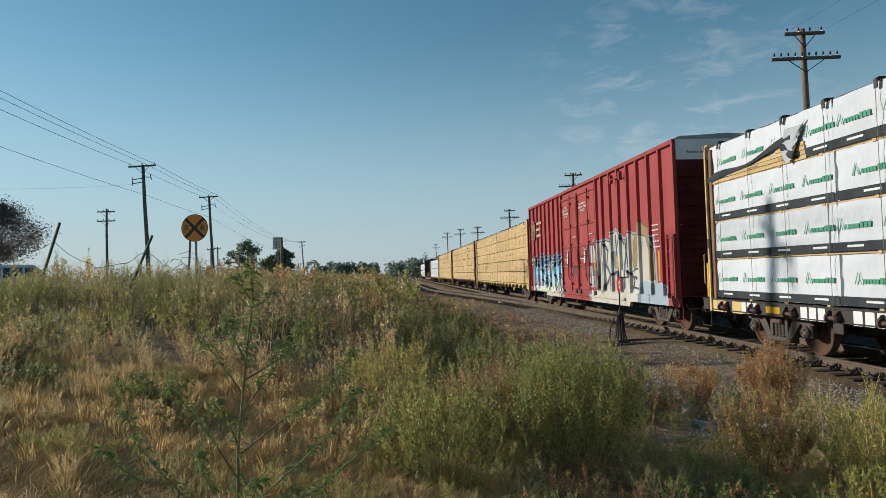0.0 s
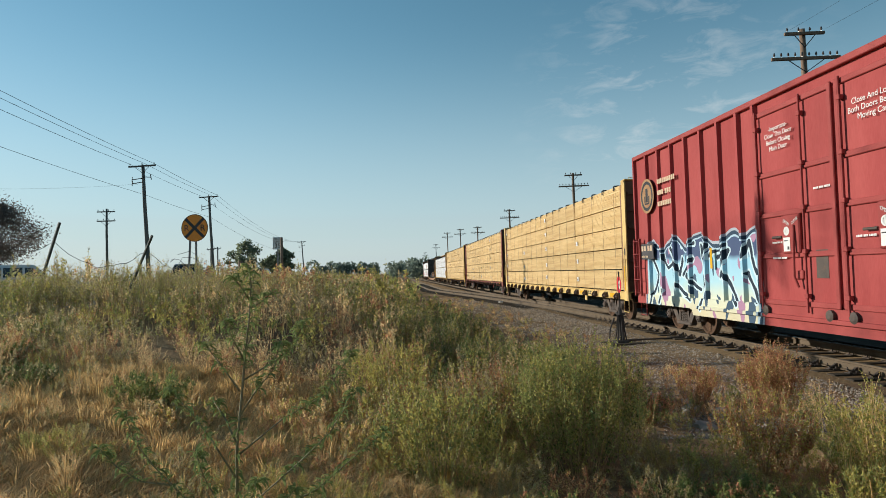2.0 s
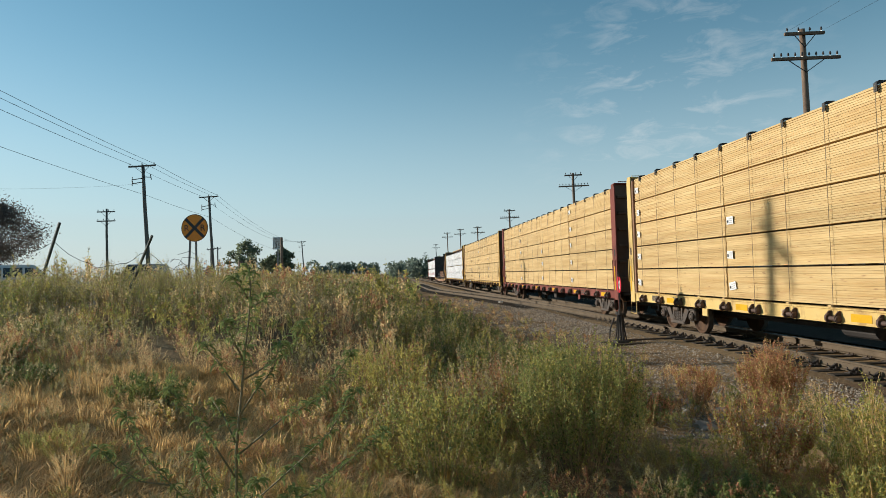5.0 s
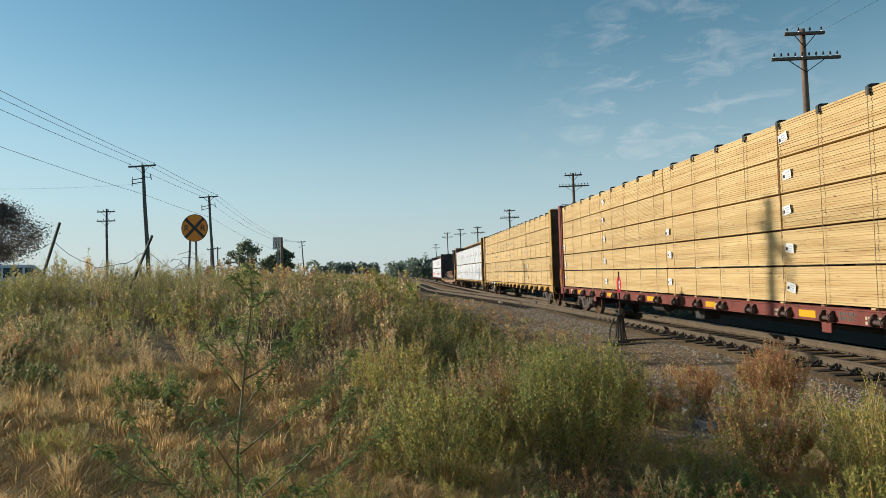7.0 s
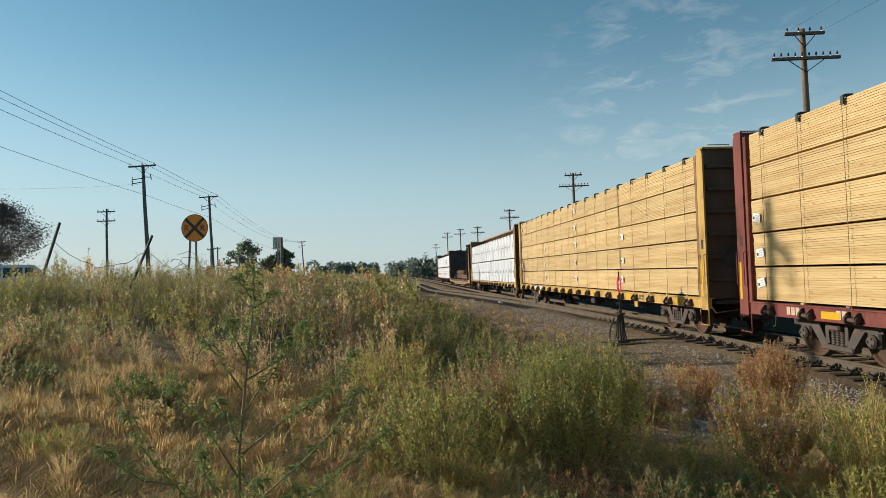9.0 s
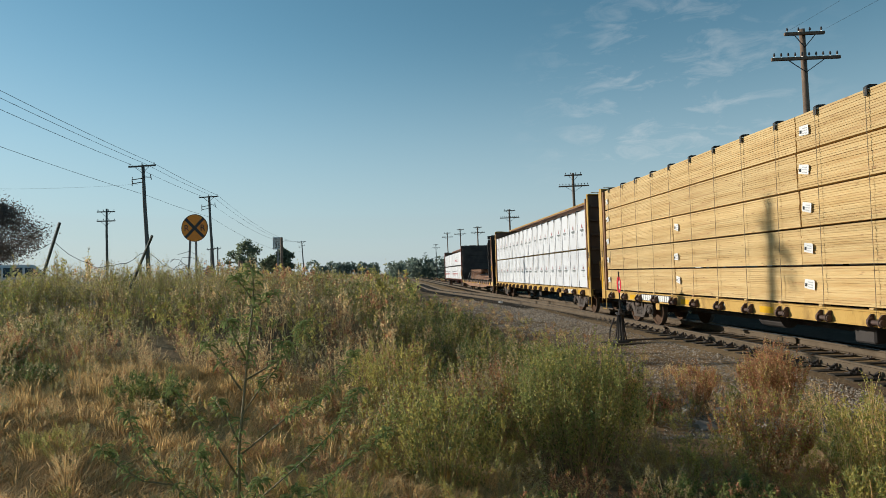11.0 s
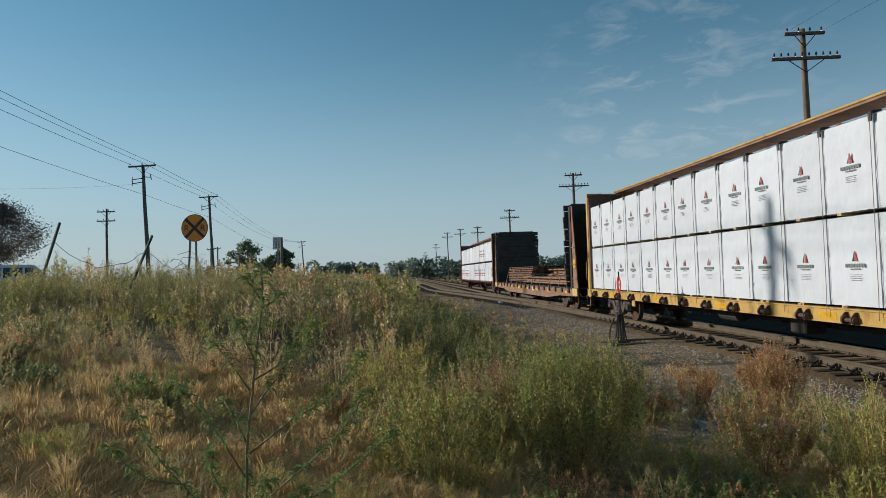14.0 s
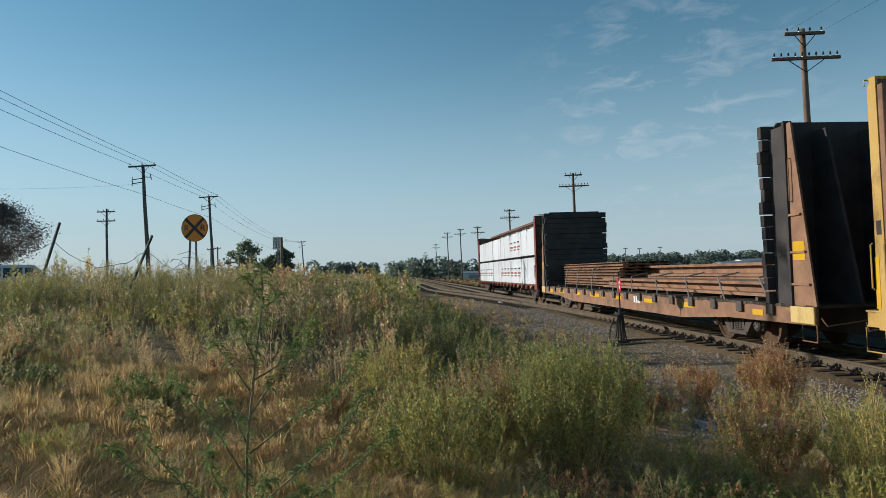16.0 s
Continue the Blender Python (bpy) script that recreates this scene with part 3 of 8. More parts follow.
def build_track():
    track = thing("railway_track", "worn steel railway track on weathered wooden ties", "railway track", kind="structure")
    long_path = [(-40, 0), (0, 0), (15, 0), (45, 0), (120, 0), (400, 0), (900, 0)]
    for sgn in (-1, 1):
        rail_along([(s, TRACK_W + sgn * GAUGE) for s, _ in long_path], "rail", track, "brown rail with a polished running face")
    rng = random.Random(5)
    tie = Shape().box(-0.115, 0.115, -1.3, 1.3, -0.35, -0.176, 0.012).mesh("tie", M["tie"])
    s = -6.0
    while s < 118:
        m = on_track(s) @ pose(0, rng.uniform(-0.06, 0.06), rng.uniform(-0.015, 0.006), 0, rng.uniform(-1, 1), rng.uniform(-1.5, 1.5))
        part("tie", tie, None, track, m=m)
        s += 0.53
    far = Shape()
    while s < 420:
        far.box(-0.115, 0.115, -1.3, 1.3, -0.3, -0.176, turn=on_track(s))
        s += 0.53
    tagged(part("far_ties", far, M["tie"], track), kind="stuff")
    # plates, spikes and rail anchors, and the braces beside the switch
    plate = Shape().box(-0.1, 0.1, -0.19, 0.19, -0.176, -0.163)
    for dx in (-0.06, 0.06):
        for dy in (-0.11, 0.11):
            plate.box(dx - 0.012, dx + 0.012, dy - 0.012, dy + 0.012, -0.163, -0.13)
    plate_me = plate.mesh("tie_plate", M["grime"])
    brace = Shape().prism([(0.05, -0.165), (0.21, -0.165), (0.21, -0.145), (0.14, -0.120), (0.08, -0.075), (0.05, -0.07)], -0.028, 0.028, "x")
    brace.tube([(0, 0.16, -0.14), (0.02, 0.23, -0.105), (0.045, 0.20, -0.075)], 0.013)
    brace.box(-0.07, 0.07, 0.05, 0.25, -0.172, -0.158, 0.004)
    brace_me = brace.mesh("rail_brace", M["grime"])
    s = -6.0
    while s < 40:
        for sgn in (-1, 1):
            m = on_track(s, 0, TRACK_W + sgn * GAUGE)
            part("tie_plate", plate_me, None, track, m=m)
            if 8 < s < 34 and sgn < 0:
                part("rail_brace", brace_me, None, track, m=m)
        s += 0.53
    # side track
    side = thing("side_track", "second railway track branching off at the switch", "railway track", kind="structure")
    near = [(s, side_w(s) - GAUGE - (0.075 if s < 20 else 0.0)) for s in steps((19, 46, 1.5), (46, 110, 4), (110, 900, 60))]
    rail_along(near, "rail", side)
    farr = [(s, side_w(s) + GAUGE - 0.07) for s in steps((15, 46, 1.5), (46, 110, 4), (110, 900, 60))]
    rail_along(farr, "rail", side)
    s = 34.0
    while s < 118:
        x, y = at(s, side_w(s) - 0.25)
        part("tie", tie, None, side, m=pose(x, y, -0.004, 0, 0, TRACK_TURN + rng.uniform(-2, 2)))
        s += 0.53
    return track


build_track()


def build_ballast():
    """Loose angular stones: coarse bed under the ties and a strewn shoulder."""
    rng = np.random.default_rng(3)
    n = 105000
    s = 7.5 + 45 * rng.random(n) ** 2.1
    w = 3.0 + 8.0 * rng.random(n) ** 0.80
    keep = rng.random(n) < np.clip((w - 2.6) / 2.2, 0.08, 1)
    s, w = s[keep], w[keep]
    n = len(s)
    size = rng.uniform(0.010, 0.023, n) * (1 + (s > 20) * 0.5)
    octa = np.array([(1, 0, -0.3), (-1, 0, -0.3), (0, 1, -0.3), (0, -1, -0.3), (0, 0, 1)], float)
    tri = np.array([(0, 2, 4), (2, 1, 4), (1, 3, 4), (3, 0, 4)])
    v = octa[None] * size[:, None, None] * rng.uniform(0.45, 1.6, (n, 5, 3)) + rng.normal(scale=0.25, size=(n, 5, 3)) * size[:, None, None]
    a = rng.random(n) * 6.283
    ca, sa = np.cos(a), np.sin(a)
    vx = v[:, :, 0] * ca[:, None] - v[:, :, 1] * sa[:, None]
    vy = v[:, :, 0] * sa[:, None] + v[:, :, 1] * ca[:, None]
    gx = s * math.sin(TH) + w * math.cos(TH)
    gy = s * math.cos(TH) - w * math.sin(TH)
    gz = np.array([ground_z(p, q) for p, q in zip(s, w)])
    bed = (np.abs(w - TRACK_W) < 1.7)
    gz = np.where(bed, -0.238 + 0.02 * rng.random(n), gz) + size * 0.2
    co = np.stack([vx + gx[:, None], vy + gy[:, None], v[:, :, 2] * 0.8 + gz[:, None]], -1).reshape(-1, 3)
    tris = (tri[None] + 5 * np.arange(n)[:, None, None]).reshape(-1, 3)
    return tagged(new("ballast", big_mesh("ballast", co, tris, [M["ballast"]])), "loose grey and tan crushed stone along the track", "gravel", kind="stuff")


def build_bed():
    sh = Shape()
    prof = [(4.9, -0.36), (6.4, -0.27), (7.3, -0.245), (10.6, -0.245), (11.6, -0.36), (12.4, -0.66)]
    ss = steps((-40, 8, 8), (8, 60, 2), (60, 200, 20)) + [200, 400, 900]
    vs, fs = [], []
    for s in ss:
        for w, z in prof:
            x, y = at(s, w)
            vs.append((x, y, z + 0.012 * noise.noise((s, w, 2))))
    k = len(prof)
    for i in range(len(ss) - 1):
        for j in range(k - 1):
            a = i * k + j
            fs.append((a, a + 1, a + k + 1, a + k))
    sh.faces(vs, fs)
    mat = surface("packed_ballast", (0.12, 0.100, 0.080), (0.29, 0.240, 0.190), 18.0, 0.95, bump=1.0, fine=70.0, stain=(0.10, 0.085, 0.07), stain_scale=0.6, spec=0.03)
    return tagged(part("track_bed", sh, mat), "packed crushed-stone bed under the railway", "track bed", kind="structure")


build_bed()
build_ballast()


def build_shade_strip():
    """A ground strip beyond the track, its black colour standing for the train's shade."""
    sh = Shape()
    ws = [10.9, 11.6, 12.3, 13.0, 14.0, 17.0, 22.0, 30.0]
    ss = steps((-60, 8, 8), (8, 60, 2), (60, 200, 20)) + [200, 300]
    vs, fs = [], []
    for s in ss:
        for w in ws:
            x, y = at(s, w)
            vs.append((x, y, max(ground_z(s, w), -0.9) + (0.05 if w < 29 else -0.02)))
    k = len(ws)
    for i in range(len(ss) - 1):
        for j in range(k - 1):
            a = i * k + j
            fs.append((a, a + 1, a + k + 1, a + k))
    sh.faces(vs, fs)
    mat = surface("shade_black_ground", (0.016, 0.012, 0.009), (0.038, 0.029, 0.021), 9.0, 0.95, bump=0.8, fine=60.0, stain=(0.08, 0.065, 0.05), stain_scale=0.8, spec=0.03)
    return tagged(part("cinder_strip", sh, mat), "ground strip beyond the track, coloured black for the train's shade", "ground", kind="structure")


build_shade_strip()


# ---- the freight train ----
WHEEL_R = 0.457
SPEED, SLOWING = 7.604, 0.011772  # at 8 s; metres and seconds


def travel(t):
    """Distance gone by the train from its place at 8 s."""
    d = t - 8.0
    return SPEED * d - SLOWING * d * d / 2


RIDES = []   # (car, place at 8 s)
TURNING = []  # wheel sets


def side_frame_mesh():
    sh = Shape()
    for y in (0.98, -0.98):
        a, b = (y - 0.07, y + 0.07)
        sh.prism([(-1.13, 0.60), (-1.08, 0.70), (-0.72, 0.72), (-0.42, 0.80), (0.42, 0.80), (0.72, 0.72), (1.08, 0.70), (1.13, 0.60), (0.72, 0.60), (0.40, 0.68), (-0.40, 0.68), (-0.72, 0.60)], a, b)
        for k in (-1, 1):
            sh.prism([(k * 0.72, 0.62), (k * 0.50, 0.70), (k * 0.22, 0.26), (k * 0.40, 0.24)], a, b)
            sh.prism([(k * 0.30, 0.70), (k * 0.22, 0.70), (k * 0.20, 0.32), (k * 0.30, 0.32)], a, b)
            sh.box(k * 0.89 - 0.15, k * 0.89 + 0.15, a, b, 0.34, 0.64, 0.03)
            sh.disc((k * 0.89, y, 0.457), (0, 1 if y > 0 else -1, 0), [(0.05, 0.12), (0.10, 0.12), (0.13, 0.09)], 14)
            for q in range(3):
                w = 6.28318 * q / 3
                sh.disc((k * 0.89 + 0.06 * math.cos(w), y, 0.457 + 0.06 * math.sin(w)), (0, 1 if y > 0 else -1, 0), [(0.12, 0.018), (0.15, 0.018)], 6)
        sh.box(-0.42, 0.42, a - 0.02, b + 0.02, 0.20, 0.30, 0.02)
    sh.box(-0.16, 0.16, -1.12, 1.12, 0.56, 0.68, 0.03)
    return sh.mesh("side_frame", M["grime"])


def spring_mesh():
    sh = Shape()
    for x in (-0.115, 0.0, 0.115):
        rings = []
        for k in range(6):
            z = 0.30 + k * 0.044
            rings += [(z, 0.045), (z + 0.010, 0.060), (z + 0.026, 0.060), (z + 0.036, 0.045)]
        sh.disc((x, 0.0, 0.0), (0, 0, 1), rings, 12)
    return sh.mesh("spring", M["grime"], True)


def wheelset_mesh():
    sh = Shape()
    for sgn in (1, -1):
        sh.disc((0, sgn * 0.68, 0), (0, sgn, 0), [(0, 0.47), (0.03, 0.475), (0.035, 0.457), (0.13, 0.452), (0.132, 0.40), (0.09, 0.37), (0.07, 0.17), (0.15, 0.13), (0.16, 0.08)], 28)
    sh.tube([(0, -0.95, 0), (0, 0.95, 0)], 0.075, 10)
    me = sh.mesh("wheelset", M["wheel"])
    me.materials.append(M["tread"])
    for p in me.polygons:
        r = math.hypot(p.center.x, p.center.z)
        if r > 0.43 and abs(p.normal.y) < 0.3:
            p.material_index = 1
    return me


SIDE_FRAME, SPRINGS, WHEELSET = side_frame_mesh(), spring_mesh(), wheelset_mesh()


def add_truck(car, x):
    truck = part("truck", SIDE_FRAME, None, car, "grimy cast-steel wheel truck", pose(x, 0, 0))
    for y in (1.0, -1.0):
        part("spring", SPRINGS, None, truck, m=pose(0, y, 0))
    for k in (-1, 1):
        ws = part("wheelset", WHEELSET, None, truck, "steel wheels with bright treads", pose(k * 0.89, 0, WHEEL_R))
        TURNING.append((ws, k * 0.89))
    return truck


def coupler_shape(k, x):
    sh = Shape()
    sh.box(min(x, x + k * 0.45), max(x, x + k * 0.45), -0.08, 0.08, 0.78, 0.94, 0.02)
    sh.box(min(x + k * 0.42, x + k * 0.72), max(x + k * 0.42, x + k * 0.72), -0.16, 0.16, 0.72, 1.0, 0.04)
    return sh


def add_ends(car, half, paint):
    """Couplers, air hoses, corner steps and grab irons at both ends."""
    for k in (-1, 1):
        part("coupler", coupler_shape(k, k * half), M["grime"], car)
        h = Shape().tube([(k * (half + 0.25), 0.32, 0.85), (k * (half + 0.40), 0.36, 0.62), (k * (half + 0.46), 0.34, 0.40), (k * (half + 0.62), 0.30, 0.36)], 0.022)
        part("air_hose", h, M["rubber"], car)
        for sgn in (-1, 1):
            y = sgn * 1.40
            st = Shape().tube([(k * half, y, 0.74), (k * half, y, 0.36), (k * (half - 0.42), y, 0.36), (k * (half - 0.42), y, 0.74)], 0.016)
            part("corner_step", st, paint, car)
        lever = Shape().tube([(k * (half + 0.06), 1.35, 0.80), (k * (half + 0.10), 1.28, 0.66), (k * (half + 0.12), 0.9, 0.70), (k * (half + 0.12), 0.2, 0.78)], 0.014)
        part("uncoupling_lever", lever, M["rust"], car)


def winch_mesh():
    sh = Shape()
    for x in (-0.12, 0.12):
        sh.prism([(1.375, 0.96), (1.42, 0.96), (1.50, 0.87), (1.50, 0.80), (1.46, 0.76), (1.375, 0.76)], x - 0.012, x + 0.012, "x")
    sh.disc((-0.17, 1.44, 0.83), (1, 0, 0), [(0, 0.03), (0.01, 0.055), (0.03, 0.055), (0.031, 0.038), (0.25, 0.038), (0.251, 0.075), (0.28, 0.08), (0.31, 0.06), (0.32, 0.02)], 12)
    return sh.mesh("winch", M["winch"])


WINCH = winch_mesh()


def bundle_mesh(length, height, seed, width=1.27):
    """A pack of sawn boards: courses of boards of slightly uneven width, on two battens."""
    rng = random.Random(seed)
    courses = 16
    pitch = (height - 0.03) / courses
    face = []
    for i in range(courses):
        z = 0.03 + i * pitch
        o = rng.uniform(0, 0.013)
        c = 0.002
        gap = rng.uniform(0.0025, 0.0075)
        face += [(width - 0.018, z), (width - o - c, z + 0.0005), (width - o, z + c), (width - o, z + pitch - c - gap), (width - o - c, z + pitch - gap), (width - 0.018, z + pitch - gap)]
    outline = [(0.0, 0.03)] + face + [(0.0, height)]
    cuts = [-length / 2, -length * rng.uniform(0.1, 0.2), length * rng.uniform(0.12, 0.25), length / 2]
    sh = Shape()
    n = len(outline)
    vs, fs = [], []
    for x in cuts:
        for k, (y, z) in enumerate(outline):
            e = rng.uniform(-0.003, 0.003) if 0 < k < n - 1 else 0
            vs.append((x, y + e * 0.3, z))
    for i in range(len(cuts) - 1):
        for k in range(n):
            a, b = i * n + k, i * n + (k + 1) % n
            fs.append((a, a + n, b + n, b))
    fs += [tuple(reversed(range(n))), tuple(range((len(cuts) - 1) * n, len(cuts) * n))]
    sh.faces(vs, fs)
    return sh.mesh("lumber_pack", M["lumber"])


def tag_mesh():
    """A stapled paper tag with a bent corner, a dark square and a grey block of print."""
    sh = Shape().faces([(-0.15, 0.022, -0.085), (-0.09, 0.004, -0.09), (0.15, 0.002, -0.085), (0.15, 0.002, 0.085), (-0.08, 0.004, 0.09), (-0.15, 0.030, 0.08)], [(0, 1, 4, 5), (1, 2, 3, 4)])
    sh.box(0.075, 0.13, 0.004, 0.007, -0.05, 0.01)
    for k in range(3):
        sh.box(-0.07, 0.05, 0.005, 0.007, 0.03 - 0.045 * k, 0.048 - 0.045 * k)
    me = sh.mesh("paper_tag", M["white"])
    for m in (M["wrap_black"], M["grey_print"]):
        me.materials.append(m)
    for p in me.polygons:
        p.material_index = 0 if p.index < 2 else (1 if p.index < 8 else 2)
    return me


TAG = tag_mesh()


def add_straps(car, xs, ztop, half_w=1.385, zlow=0.86, name="tie_down_cable"):
    """Cables from the winches up the load and over its top edge, with rubber guards at the corner."""
    st = Shape().tube([(0, half_w + 0.045, zlow), (0.0, half_w + 0.030, 1.25), (0.0, half_w + 0.030, ztop - 0.02), (0, half_w - 0.06, ztop + 0.03), (0, 0.30, ztop + 0.10)], 0.0055, 5)
    me = st.mesh(name, M["strap"])
    guard = Shape().prism([(half_w + 0.028, ztop - 0.13), (half_w + 0.028, ztop + 0.01), (half_w - 0.02, ztop + 0.045), (half_w - 0.16, ztop + 0.05), (half_w - 0.16, ztop + 0.02), (half_w + 0.008, ztop - 0.01), (half_w + 0.008, ztop - 0.13)], -0.035, 0.035, "x").mesh("corner_guard", M["rubber"])
    for x in xs:
        for sgn in (1, -1):
            m = pose(x, 0, 0) if sgn > 0 else pose(x, 0, 0, 0, 0, 180)
            part(name, me, None, car, m=m)
            part("corner_guard", guard, None, car, m=m)


def bars(sh, x, y, z, words, h):
    """Plain bars in place of writing: widths of the words in a row, on a face that looks along +y."""
    for w in words:
        n = max(1, int(w / (h * 0.85)))
        step = w / n
        for i in range(n):
            sh.box(x - (i + 0.78) * step, x - i * step, y, y + 0.003, z - h / 2, z + h / 2)
        x -= w + h * 0.6
    return sh


def centerbeam(name, label, s, load, paint, bulk_paint, top_z=4.62, web=None, reach=(0.50, 0.50), post=0.33):
    """A centre-beam flat car: sills, centre truss, bulkheads, winches, trucks."""
    car = thing(name, label, "freight car", "cars of the freight train")
    RIDES.append((car, s))
    hl = load / 2
    half = hl + 0.50
    for sgn in (1, -1):
        sill = Shape()
        sill.box(-half, half, sgn * 1.345 - 0.03, sgn * 1.345 + 0.03, 0.765, 1.00, 0.008)
        sill.box(-half, half, min(sgn * 1.25, sgn * 1.40), max(sgn * 1.25, sgn * 1.40), 0.985, 1.015, 0.004)
        sill.box(-half, half, min(sgn * 1.27, sgn * 1.39), max(sgn * 1.27, sgn * 1.39), 0.75, 0.775, 0.004)
        part("side_sill", sill, paint, car)
    fl = Shape()
    n = int(load / 1.22)
    for i in range(n + 1):
        x = -hl + i * load / n
        fl.box(x - 0.09, x + 0.09, -1.33, 1.33, 0.93, 1.02)
    fl.box(-half, half, -1.2, 1.2, 0.86, 0.93)
    part("deck", fl, M["grime"], car)
    part("center_sill", Shape().box(-half, half, -0.22, 0.22, 0.46, 0.92, 0.02), M["black_steel"], car)
    tanks = Shape().disc((1.6, 0.62, 0.62), (1, 0, 0), [(0, 0.06), (0.06, 0.2), (0.9, 0.2), (0.96, 0.06)], 14)
    tanks.box(-1.2, -0.7, 0.5, 0.95, 0.4, 0.8, 0.03).tube([(-6.5, 0.5, 0.66), (6.5, 0.5, 0.66)], 0.022).tube([(-8, 0.3, 0.55), (8, 0.3, 0.55)], 0.016)
    part("brake_gear", tanks, M["black_steel"], car)
    # centre truss
    tr = Shape()
    np_ = int(load / 2.44)
    for i in range(np_ + 1):
        x = -hl + 0.1 + i * (load - 0.2) / np_
        tr.box(x - 0.05, x + 0.05, -0.09, 0.09, 1.0, top_z - 0.1)
        if i < np_:
            x2 = x + (load - 0.2) / np_
            za, zb = (1.05, top_z - 0.2) if i % 2 else (top_z - 0.2, 1.05)
            tr.tube([(x, 0, za), (x2, 0, zb)], 0.05, 6)
    part("center_truss", tr, web or paint, car)
    part("top_chord", Shape().box(-hl, hl, -0.36, 0.36, top_z + 0.08, top_z + 0.13, 0.012), paint, car)
    part("chord_web", Shape().box(-hl, hl, -0.33, 0.33, top_z + 0.03, top_z + 0.08), M["rust"], car, "rust-brown web under the top chord")
    for k in (-1, 1):
        pm = bulk_paint
        bh = Shape()
        xo, xi = k * (hl + reach[k > 0]), k * (hl + min(0.03, reach[k > 0] - 0.30))
        lo, hi = min(xo, xi), max(xo, xi)
        xm = xo - k * 0.10
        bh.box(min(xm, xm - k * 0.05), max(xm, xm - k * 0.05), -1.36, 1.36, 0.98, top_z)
        bulk = part("bulkhead", bh, M["shaded_grime"], car, "grimy brown steel bulkhead, darkened for the shade between cars")
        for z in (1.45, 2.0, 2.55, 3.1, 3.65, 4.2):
            part("rib", Shape().box(min(xo - k * 0.01, xm), max(xo - k * 0.01, xm), -1.30, 1.30, z - 0.045, z + 0.045, 0.01), M["shaded_grime"], bulk)
        part("top_cap", Shape().box(min(xo, xo - k * 0.16), max(xo, xo - k * 0.16), -1.40, 1.40, top_z + 0.002, top_z + 0.05, 0.01), pm, bulk)
        for y in (-0.45, 0.45):
            part("stiffener", Shape().box(min(xo - k * 0.02, xm), max(xo - k * 0.02, xm), y - 0.05, y + 0.05, 1.0, top_z), M["shaded_grime"], bulk)
        for sgn in (1, -1):
            sp = Shape()
            ya, yb = sorted((sgn * 1.375, sgn * 1.415))
            x1, x2 = xo, xo - k * post
            sp.prism([(x1, 0.72), (x1, top_z - 0.12), (x1 - k * 0.08, top_z + 0.03), (x2 + k * 0.02, top_z + 0.03), (x2, 0.98), (x2, 0.72)], ya, yb)
            part("bulkhead_post", sp, pm, car)
            ip = Shape().box(min(xi, xi + k * 0.11), max(xi, xi + k * 0.11), *sorted((sgn * 1.30, sgn * 1.40)), 1.0, top_z - 0.10, 0.008)
            part("inner_post", ip, M["rust"] if pm is not M["brown"] else M["brown"], car)
            mid = (x1 + x2) / 2
            slot = Shape().box(mid - 0.05, mid + 0.05, *sorted((sgn * 1.414, sgn * 1.419)), 2.20, 2.42, 0.0)
            part("hand_slot", slot, M["black_steel"], car)
            rod = Shape().tube([(mid - 0.14, sgn * 1.43, 1.35), (mid - 0.14, sgn * 1.46, 1.37), (mid - 0.14, sgn * 1.46, 2.05), (mid - 0.14, sgn * 1.43, 2.07)], 0.013)
            rod.tube([(mid + 0.14, sgn * 1.43, 1.35), (mid + 0.14, sgn * 1.46, 1.37), (mid + 0.14, sgn * 1.46, 2.05), (mid + 0.14, sgn * 1.43, 2.07)], 0.013)
            part("grab_iron", rod, pm, car)
            part("reflector", Shape().box(mid + 0.03, mid + 0.12, *sorted((sgn * 1.415, sgn * 1.420)), 1.05, 1.85), M["reflect"], car, "yellow reflective strip")
        rail = Shape().tube([(k * (half - 0.03), 0.7, top_z), (k * (half - 0.03), 0.7, top_z + 0.10), (k * (half - 0.03), 1.25, top_z + 0.10), (k * (half - 0.03), 1.25, top_z)], 0.013)
        part("top_handrail", rail, pm, car)
    wheel = Shape().disc((-half - 0.12, 0.75, 2.0), (1, 0, 0), [(0, 0.26), (0.02, 0.28), (0.04, 0.26), (0.03, 0.22), (0.01, 0.22)], 20)
    part("brake_wheel", wheel, M["black_steel"], car)
    for k in (-1, 1):
        add_truck(car, k * (hl - 2.05))
    add_ends(car, half, paint)
    nw = 18
    xs = [-hl + 0.55 + i * (load - 1.1) / (nw - 1) for i in range(nw)]
    for x in xs:
        part("winch", WINCH, None, car, m=pose(x, 0, 0))
        part("winch", WINCH, None, car, m=pose(x, 0, 0, 0, 0, 180))
    for k in (-1, 1):
        part("jacking_pad", Shape().box(k * (hl - 4.3) - 0.13, k * (hl - 4.3) + 0.13, 1.33, 1.37, 0.56, 0.76, 0.01), paint, car)
    for i, x in enumerate(xs[:-1]):
        part("deck_block", Shape().box(x + 0.10, x + 0.20, 1.22, 1.385, 1.016, 1.05, 0.006), M["lumber"] if i % 3 else M["rust"], car)
    for i in range(1, nw, 3):
        xm = (xs[i] + xs[i - 1]) / 2
        part("reflector", Shape().box(xm - 0.24, xm + 0.24, 1.376, 1.381, 0.80, 0.93), M["reflect"], car, "yellow reflective strip")
    part("stencil", bars(bars(Shape(), xs[3] - 0.25, 1.376, 0.92, (0.16, 0.22), 0.06), xs[3] - 0.25, 1.376, 0.84, (0.2, 0.14), 0.06), M["stencil"], car, "small stencilled data")
    return car, xs


